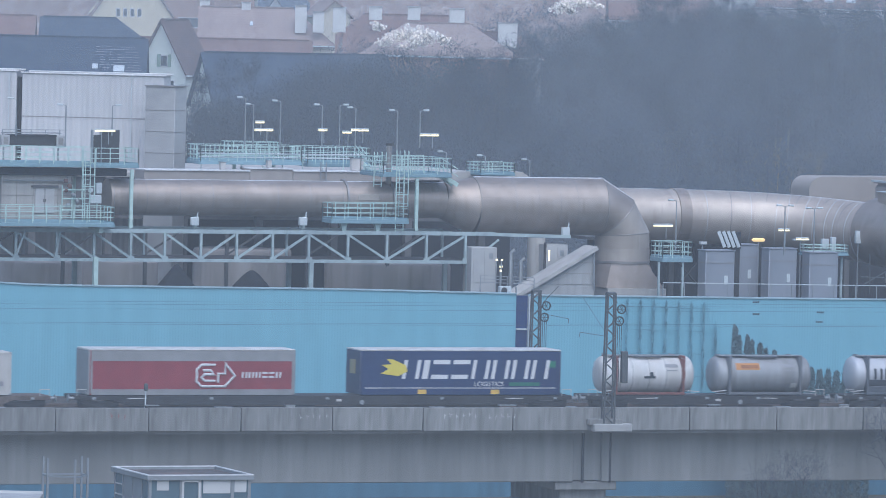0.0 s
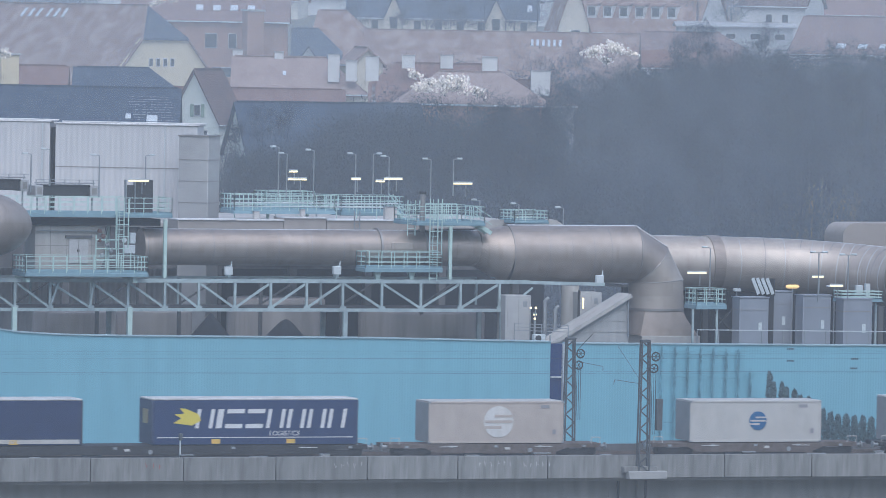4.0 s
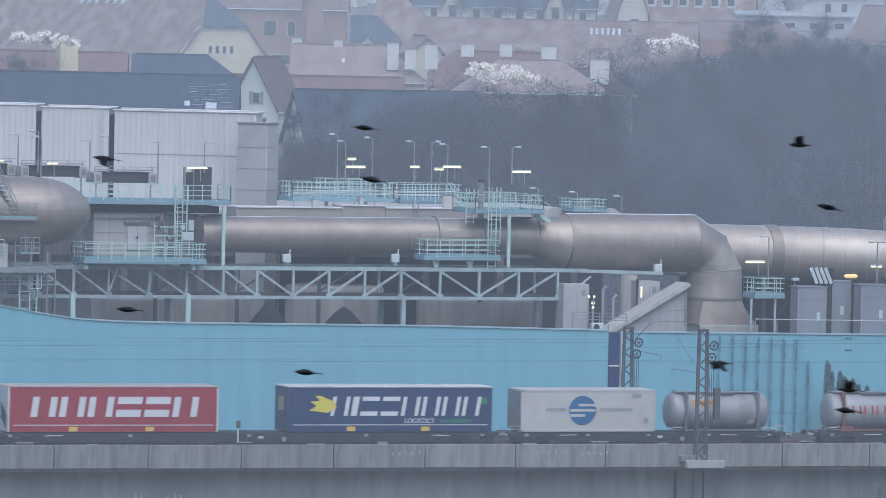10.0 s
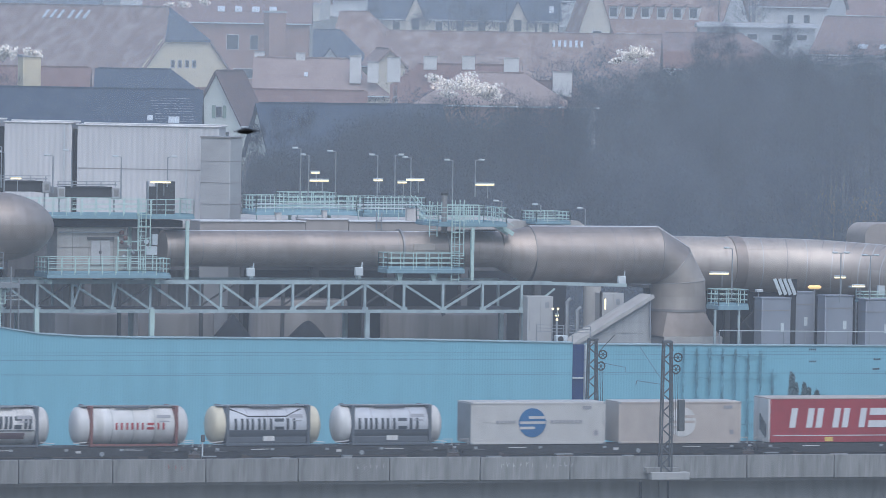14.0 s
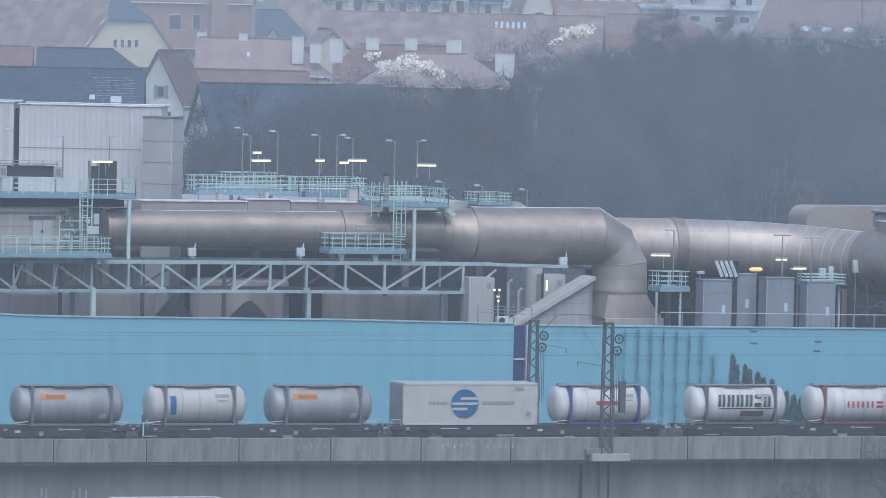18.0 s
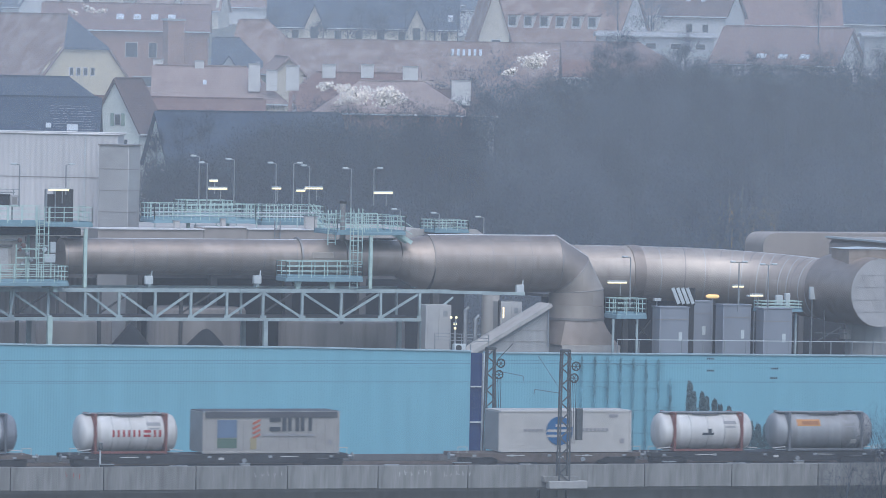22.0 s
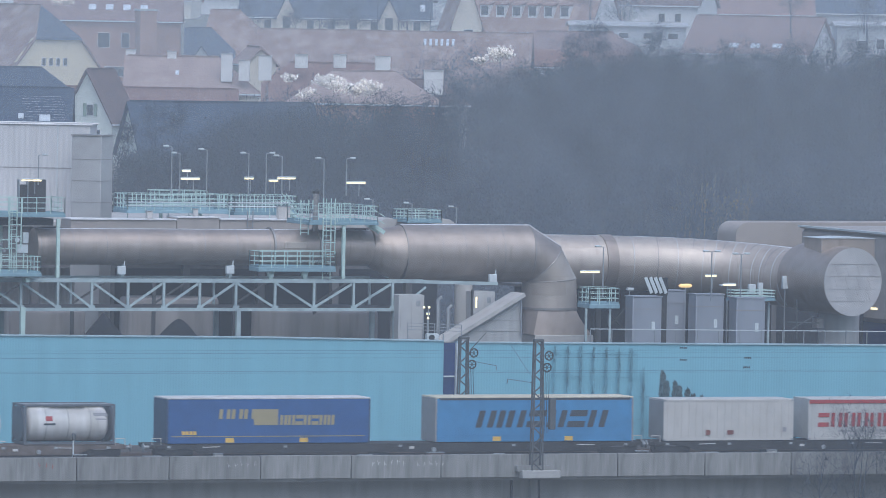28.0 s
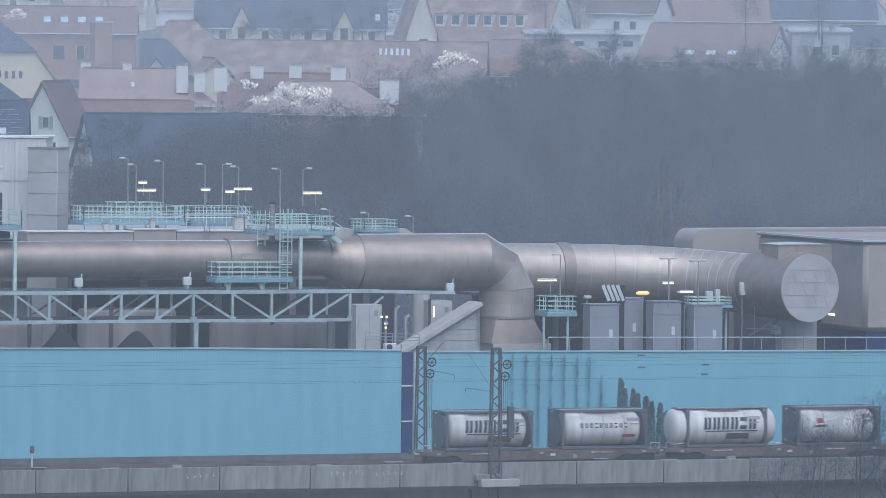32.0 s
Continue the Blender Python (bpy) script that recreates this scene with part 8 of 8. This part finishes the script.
t = load(box_container("pale grey container with red brand blocks and red top rail", paint("pale_grey_box", (0.52, 0.51, 0.50)), L=8.0, top=OFFWHITE, ribs=10), -338.2, -330.2)
plate(t, "top_band", -3.95, 3.95, 2.36, 2.6, LOGO_RED, d=0.03, label="dull red top band")
letters(t, -1.9, 2.2, 0.52, 0.66, 14, LOGO_GREY, y=SIDE - 0.01, gap=0.3)
letters(t, -3.4, 3.5, 0.85, 1.75, "zcoocizn", LOGO_RED, 0.05, y=SIDE - 0.01, stroke=0.22)
t = load(box_container("off-white ribbed container with small dull red plates", OFFWHITE, end=GREYBAND, ribs=18, edge=OFFWHITE), -348.4, -339.25)
plate(t, "red_plate", -1.6, -1.3, 0.35, 0.68, FRAME_RED, d=0.03)
plate(t, "red_plate", -0.1, 0.35, 0.38, 0.66, FRAME_RED, d=0.03)
t = load(trailer("sky blue curtain trailer with dark slanted brand blocks", SKY_BLUE, roof=CREAM, end=GREYBAND, line=SKY_BLUE), -364.15, -350.5)
letters(t, -4.2, 4.9, 0.92, 2.0, "cinznzn", LOGO_DARK, 0.28, stroke=0.30)
plate(t, "top_band", -6.6, 6.6, 2.66, 2.80, LOGO_DARK, d=0.012)
t = load(trailer("royal blue curtain trailer with gold brand panel", ROYAL, line=LOGO_GOLD, end=paint("dull_blue_end", (0.04, 0.07, 0.14))), -382.2, -368.55)
letters(t, -3.4, -0.9, 1.55, 2.15, "onn", LOGO_GOLD, 0.1, gap=0.1, stroke=0.33)
plate(t, "gold_panel", -1.0, 0.6, 1.15, 2.15, LOGO_GOLD, d=0.022)
letters(t, 0.7, 4.4, 1.15, 1.78, "onzozon", LOGO_GOLD, 0.05, gap=0.1, stroke=0.34)
letters(t, -5.8, -4.8, 0.55, 0.78, 4, AMBER)
t = load(tank("white tank container in a dark box frame with red mark", WHITE, L=5.95, boxed=True), -391.5, -385.6)
curved(t, "red_mark", -1.5, -1.05, 1.45, 1.75, 1.08, 1.27, LOGO_RED)
curved(t, "dark_bar", -1.65, -0.9, 1.2, 1.32, 1.08, 1.27, LOGO_DARK)
green_letter_tank(-400.25, -392.8, False)
t = load(tank("white tank container in a dark box frame with grey blocks", WHITE, L=5.95, boxed=True), -408.1, -402.15)
tank_letters(t, -1.7, 1.7, 1.33, 1.64, "cuozcuoznz", LOGO_DARK, 1.08, 1.27, gap=0.4)
curved(t, "red_card", 1.3, 2.2, 0.72, 0.90, 1.08, 1.27, LOGO_RED)
green_letter_tank(-416.1, -410.1, True)


def wagon(left, right, mat, label):
    """A low flat wagon with side sills, bogies and buffers."""
    L = right - left
    g = thing("flat_wagon", label, "railway wagon", local=True, group="wagons")
    part("deck_frame", Shape().box(-L / 2, L / 2, -1.15, 1.15, -0.30, -0.04, 0.02), mat, g)
    part("side_sill", Shape().prism([(-L / 2 + 0.3, -0.3), (-L / 2 + 2.4, -0.3), (-L / 2 + 3.2, -0.62), (L / 2 - 3.2, -0.62), (L / 2 - 2.4, -0.3), (L / 2 - 0.3, -0.3), (L / 2 - 0.3, -0.06), (-L / 2 + 0.3, -0.06)], -1.24, -1.16), mat, g)
    for s in (-1, 1):
        bg = part("bogie", Shape().prism([(s * (L / 2 - 1.6) + a, b) for a, b in ((-1.2, -0.55), (-0.5, -0.75), (0.5, -0.75), (1.2, -0.55), (1.2, -0.38), (-1.2, -0.38))], -1.12, -0.98), DARK_STEEL, g)
        for d in (-0.9, 0.9):
            part("wheel", Shape().lathe([(-0.86, 0.3), (-0.86, 0.46), (-0.74, 0.46), (-0.74, 0.3)], "y", (s * (L / 2 - 1.6) + d, 0, -0.50), 20), DARK_STEEL, bg)
        part("buffer", Shape().lathe([(0, 0.10), (s * 0.32, 0.10), (s * 0.34, 0.24), (s * 0.40, 0.24)], "x", (s * (L / 2), -0.87, -0.22), 14), GALV, g)
        part("brake_lever", Shape().bar((s * (L / 2 - 3.4), -1.27, -0.22), (s * (L / 2 - 4.6), -1.27, -0.20), 0.04), WHITE, g)
    part("data_card", Shape().box(0.6, 0.95, -1.262, -1.245, -0.4, -0.25), OFFWHITE, g)
    part("air_tank", Shape().lathe([(-0.7, 0.05), (-0.62, 0.2), (0.62, 0.2), (0.7, 0.05)], "x", (-1.4, -0.9, -0.78), 14), HAZARD_GREY, g)
    part("brake_gear", Shape().bar((-L / 2 + 3.6, -1.0, -0.72), (L / 2 - 3.6, -1.0, -0.72), 0.06), DARK_STEEL, g)
    part("hand_wheel", Shape().lathe([(-1.30, 0.09), (-1.30, 0.15), (-1.27, 0.15), (-1.27, 0.09)], "y", (2.3, 0, -0.45), 14), GALV, g)
    for k in range(5):
        x = -L / 2 + 1.2 + (L - 2.4) * k / 4
        part("lashing_eye", Shape().box(x - 0.12, x + 0.12, -1.275, -1.245, -0.28, -0.14, 0.01), GALV, g)
    for s in (-1, 1):
        part("hand_rail", Shape().tube([(s * (L / 2 - 0.1), -1.2, -0.05), (s * (L / 2 - 0.1), -1.2, 0.35), (s * (L / 2 - 0.7), -1.2, 0.35), (s * (L / 2 - 0.7), -1.2, -0.05)], 0.022, 5), OFFWHITE, g)
    return load(g, left, right)


for a, b, m in ((33.5, 43, 0), (15.6, 32.2, 0), (-18.6, 14.6, 0), (-34.5, -20.2, 1), (-52.4, -38.0, 1), (-87.2, -53.8, 0), (-106.2, -87.6, 0), (-127.2, -108.2, 0), (-161.2, -127.8, 0),
                (-181.4, -161.5, 0), (-198.6, -181.7, 0), (-215.6, -198.9, 0), (-235.6, -216.8, 0), (-252.4, -236.0, 0), (-269.2, -252.7, 0), (-282.3, -269.6, 1), (-308.2, -289.6, 0),
                (-328.4, -310.5, 1), (-349.3, -329.5, 0), (-383.2, -349.8, 0), (-400.9, -384.8, 1), (-417.8, -401.2, 1)):
    wagon(a, b, (DARK_STEEL, RUST_STEEL)[m], "low dark flat wagon under the containers" if m == 0 else "rust-brown flat wagon under the containers")

# ---- steam over the roofs, in soft rigid puffs ----
def steam_material():
    m = bpy.data.materials.new("steam")
    m.use_nodes = True
    nt = m.node_tree
    nt.nodes.clear()
    out, mix, tr, df, ts, add = (nt.nodes.new("ShaderNode" + k) for k in ("OutputMaterial", "MixShader", "BsdfTransparent", "BsdfDiffuse", "BsdfTranslucent", "AddShader"))
    tc, nz, mr = (nt.nodes.new("ShaderNode" + k) for k in ("TexCoord", "TexNoise", "MapRange"))
    df.inputs[0].default_value = (0.97, 0.90, 0.80, 1)
    ts.inputs[0].default_value = (0.95, 0.88, 0.78, 1)
    nz.inputs["Scale"].default_value, nz.inputs["Detail"].default_value = 4.0, 6
    mr.inputs[1].default_value, mr.inputs[2].default_value = 0.38, 0.64
    mr.inputs[3].default_value, mr.inputs[4].default_value = 0.0, 0.42
    nt.links.new(tc.outputs["Object"], nz.inputs["Vector"])
    nt.links.new(nz.outputs[0], mr.inputs[0])
    nt.links.new(mr.outputs[0], mix.inputs[0])
    nt.links.new(tr.outputs[0], mix.inputs[1])
    nt.links.new(df.outputs[0], add.inputs[0])
    nt.links.new(ts.outputs[0], add.inputs[1])
    nt.links.new(add.outputs[0], mix.inputs[2])
    nt.links.new(mix.outputs[0], out.inputs[0])
    return m


STEAM = steam_material()


def puff_shape(seed, r):
    """A ragged cloud of small lumps, thinner towards its edge."""
    rs_ = np.random.RandomState(int(seed * 100))
    bm = bmesh.new()
    for k in range(60):
        d = Vector(rs_.normal(size=3)).normalized() * r * 1.15 * rs_.uniform(0, 1) ** 0.6
        q = r * rs_.uniform(0.14, 0.42) * (1.25 - d.length / (1.6 * r))
        made = bmesh.ops.create_icosphere(bm, subdivisions=2, radius=q)["verts"]
        for v in made:
            v.co *= 1 + 0.5 * noise.noise(v.co / q * 1.5 + Vector((seed + k, 0, 0)))
            v.co += Vector((d.x * 1.5, d.y, d.z * 0.62))
    me = bpy.data.meshes.new("puff")
    bm.to_mesh(me)
    bm.free()
    me.polygons.foreach_set("use_smooth", [True] * len(me.polygons))
    me.materials.append(STEAM)
    return me


PUFFS = []
rnd = random.Random(21)
for label, places in (("white steam drifting over the pink roofs", (((87.39, 221.47, 28.13), 0.85), ((86.55, 222.84, 28.32), 0.8), ((85.77, 224.19, 28.40), 0.65), ((84.84, 225.59, 27.59), 0.45), ((83.93, 225.92, 29.00), 0.45), ((88.43, 221.09, 27.77), 0.5))),
                      ("white steam above the long brown roof", (((121.91, 270.63, 31.10), 0.6), ((122.90, 270.26, 31.48), 0.65), ((124.14, 269.81, 31.03), 0.35), ((121.84, 271.71, 30.38), 0.4))),
                      ("white steam from the cream stack", (((44.12, 230.83, 30.66), 0.45), ((43.10, 231.20, 30.75), 0.55), ((41.93, 231.63, 30.78), 0.6), ((40.65, 232.09, 30.97), 0.6))),
                      ("thin steam from a far chimney", (((114.13, 390.51, 35.65), 0.35), ((113.05, 390.91, 35.63), 0.4), ((111.77, 391.38, 35.40), 0.3))),
                      ("thin steam from an upper chimney", (((108.48, 403.22, 38.09), 0.5), ((107.70, 403.50, 38.35), 0.5), ((109.26, 402.93, 37.56), 0.3)))):
    for p, r in places:
        ob = tagged(new("steam_puff", puff_shape(rnd.uniform(0, 50), r * 1.5)), label, "steam", "steam puffs")
        PUFFS.append((ob, p, rnd.uniform(0, 6.28), rnd.uniform(0.10, 0.16)))

# ---- crows passing between the camera and the line ----
FEATHER = material("black_feathers", (0.012, 0.012, 0.014), 0.6, vary=0.2, grain=20)
BIRDS = []


def crow():
    g = thing("crow", "black crow in flapping flight", "bird", local=True, group="crows")
    part("body", Shape().lathe([(-0.23, 0.007), (-0.20, 0.022), (-0.155, 0.032), (-0.07, 0.052), (0.03, 0.05), (0.10, 0.03), (0.14, 0.025)], "x", (0, 0, 0), 12), FEATHER, g)
    part("tail", Shape().slab([(0.12, -0.03, 0.01), (0.12, 0.03, 0.01), (0.30, 0.075, 0.0), (0.30, -0.075, 0.0)], (0, 0, -0.012)), FEATHER, g)
    wings = []
    for s in (-1, 1):
        w = part("wing", Shape().slab([(-0.09, s * 0.03, 0.02), (-0.11, s * 0.19, 0.03), (-0.06, s * 0.36, 0.02), (0.04, s * 0.40, 0.01), (0.05, s * 0.21, 0.01), (0.08, s * 0.04, 0.01)], (0, 0, -0.012)), FEATHER, g)
        wings.append((w, s))
    return g, wings


for row in (
    (5.9, (-97.29, -291.49, 32.29), 7.4, (-112.52, -285.06, 34.01), 0),
    (6.9, (-99.17, -295.23, 32.04), 8.0, (-113.60, -289.94, 33.13), 1),
    (5.5, (-103.74, -283.32, 29.89), 6.0, (-108.59, -279.87, 30.48), 2),
    (6.0, (-108.55, -294.63, 30.85), 6.3, (-111.53, -294.79, 31.20), 0),
    (5.9, (-110.35, -295.24, 30.40), 6.0, (-111.61, -295.03, 30.64), 1),
    (6.0, (-107.51, -296.64, 30.40), 6.6, (-113.31, -294.71, 30.49), 2),
    (6.0, (-104.62, -287.15, 28.98), 6.6, (-111.21, -285.69, 29.37), 0),
    (6.0, (-95.58, -289.98, 29.06), 7.6, (-111.18, -283.91, 31.57), 1),
    (7.5, (-100.62, -299.25, 35.21), 8.4, (-111.05, -295.20, 36.36), 2),
    (7.9, (-99.02, -295.83, 32.44), 9.5, (-112.87, -291.15, 35.14), 0),
    (8.4, (-99.40, -295.27, 30.66), 9.4, (-109.87, -290.64, 31.15), 1),
    (8.7, (-98.53, -292.92, 31.75), 9.7, (-109.19, -290.50, 32.95), 2),
    (8.8, (-97.38, -291.56, 29.57), 9.7, (-107.18, -286.80, 30.06), 0),
    (8.9, (-98.60, -295.18, 28.78), 10.4, (-112.93, -291.14, 29.63), 1),
    (9.0, (-98.13, -293.96, 31.14), 10.0, (-106.74, -288.97, 32.94), 2),
    (9.1, (-94.94, -285.11, 32.88), 10.6, (-110.40, -278.75, 34.37), 0),
    (9.9, (-95.40, -286.19, 33.61), 10.8, (-104.52, -281.40, 33.98), 1),
    (9.9, (-98.29, -294.07, 32.45), 10.9, (-108.09, -292.24, 34.60), 2),
    (10.0, (-97.04, -289.84, 28.53), 10.4, (-100.65, -288.27, 28.87), 0),
    (10.3, (-98.63, -294.23, 32.17), 10.9, (-105.32, -292.96, 31.76), 1),
    (10.7, (-98.73, -293.43, 32.52), 12.4, (-112.56, -288.52, 34.71), 2),
    (10.8, (-100.78, -295.01, 33.01), 12.2, (-114.53, -290.90, 35.21), 0),
    (11.4, (-101.64, -291.49, 27.72), 12.2, (-112.23, -286.10, 29.48), 1),
    (11.5, (-97.87, -290.68, 30.00), 12.8, (-112.53, -286.26, 32.06), 2),
    (11.8, (-103.71, -293.80, 29.34), 12.8, (-112.96, -290.63, 29.78), 0),
    (13.2, (-99.06, -296.73, 34.67), 14.2, (-112.93, -292.95, 34.11), 1),
    (10.5, (-105.99, -288.95, 29.54), 11.0, (-112.35, -288.39, 29.64), 2),
    (10.5, (-103.87, -290.24, 29.53), 11.0, (-109.87, -288.64, 30.00), 0),
    (10.6, (-101.84, -287.16, 28.95), 11.4, (-109.77, -283.23, 29.61), 1),
    (10.8, (-102.23, -287.30, 29.72), 11.5, (-109.25, -283.94, 30.47), 2),
    (21.4, (-99.81, -293.59, 29.77), 21.8, (-108.38, -289.75, 29.89), 0),
    (22.2, (-97.65, -294.95, 33.63), 22.9, (-110.48, -289.97, 29.67), 1),
    (29.0, (-96.20, -295.72, 31.78), 30.0, (-106.19, -292.32, 30.59), 2),
):
    g, wings = crow()
    BIRDS.append((g, wings, row))


def motions():
    """The train rolls past, gaining a little speed."""
    times = [0, 4, 8, 12, 16, 20, 24, 28, 32]
    for ob, x, z in TRAIN:
        walk(ob, [(t, pose(x + 13.0103 * t + 0.0096355 * t * t + 0.00010952 * t ** 3, 0, z)) for t in times])
    for ob, p, phase, rate in PUFFS:
        walk(ob, [(t, pose(p[0] + 1.0 * math.sin(phase + rate * t) - 0.2 * math.sin(0.5 * t + phase), p[1], p[2] + 0.25 * math.sin(1.3 * phase + 0.4 * t), 0, 20 * math.sin(0.2 * t + phase), 0)) for t in range(0, 33, 2)])
    for g, wings, (t0, a, t1, b, beat) in BIRDS:
        a, b = Vector(a), Vector(b)
        v = (b - a) / (t1 - t0)
        turn = math.degrees(math.atan2(-v.y, -v.x))
        climb = math.degrees(math.atan2(v.z, math.hypot(v.x, v.y)))
        walk(g, [(t, pose(*(a + v * (t - t0)), 0, climb, turn)) for t in (0, t0, t1, 32)])
        n = int((t1 - t0) * 10) + 3
        for w, s in wings:
            rows = [(0, pose(0, 0, 0, -s * 20))]
            for k in range(n):
                rows.append((t0 - 0.1 + 0.1 * k, pose(0, 0, 0, s * (26 if (k + beat) % 3 == 0 else (4 if (k + beat) % 3 == 1 else -22)))))
            walk(w, rows + [(32, pose(0, 0, 0, -s * 20))])



motions()
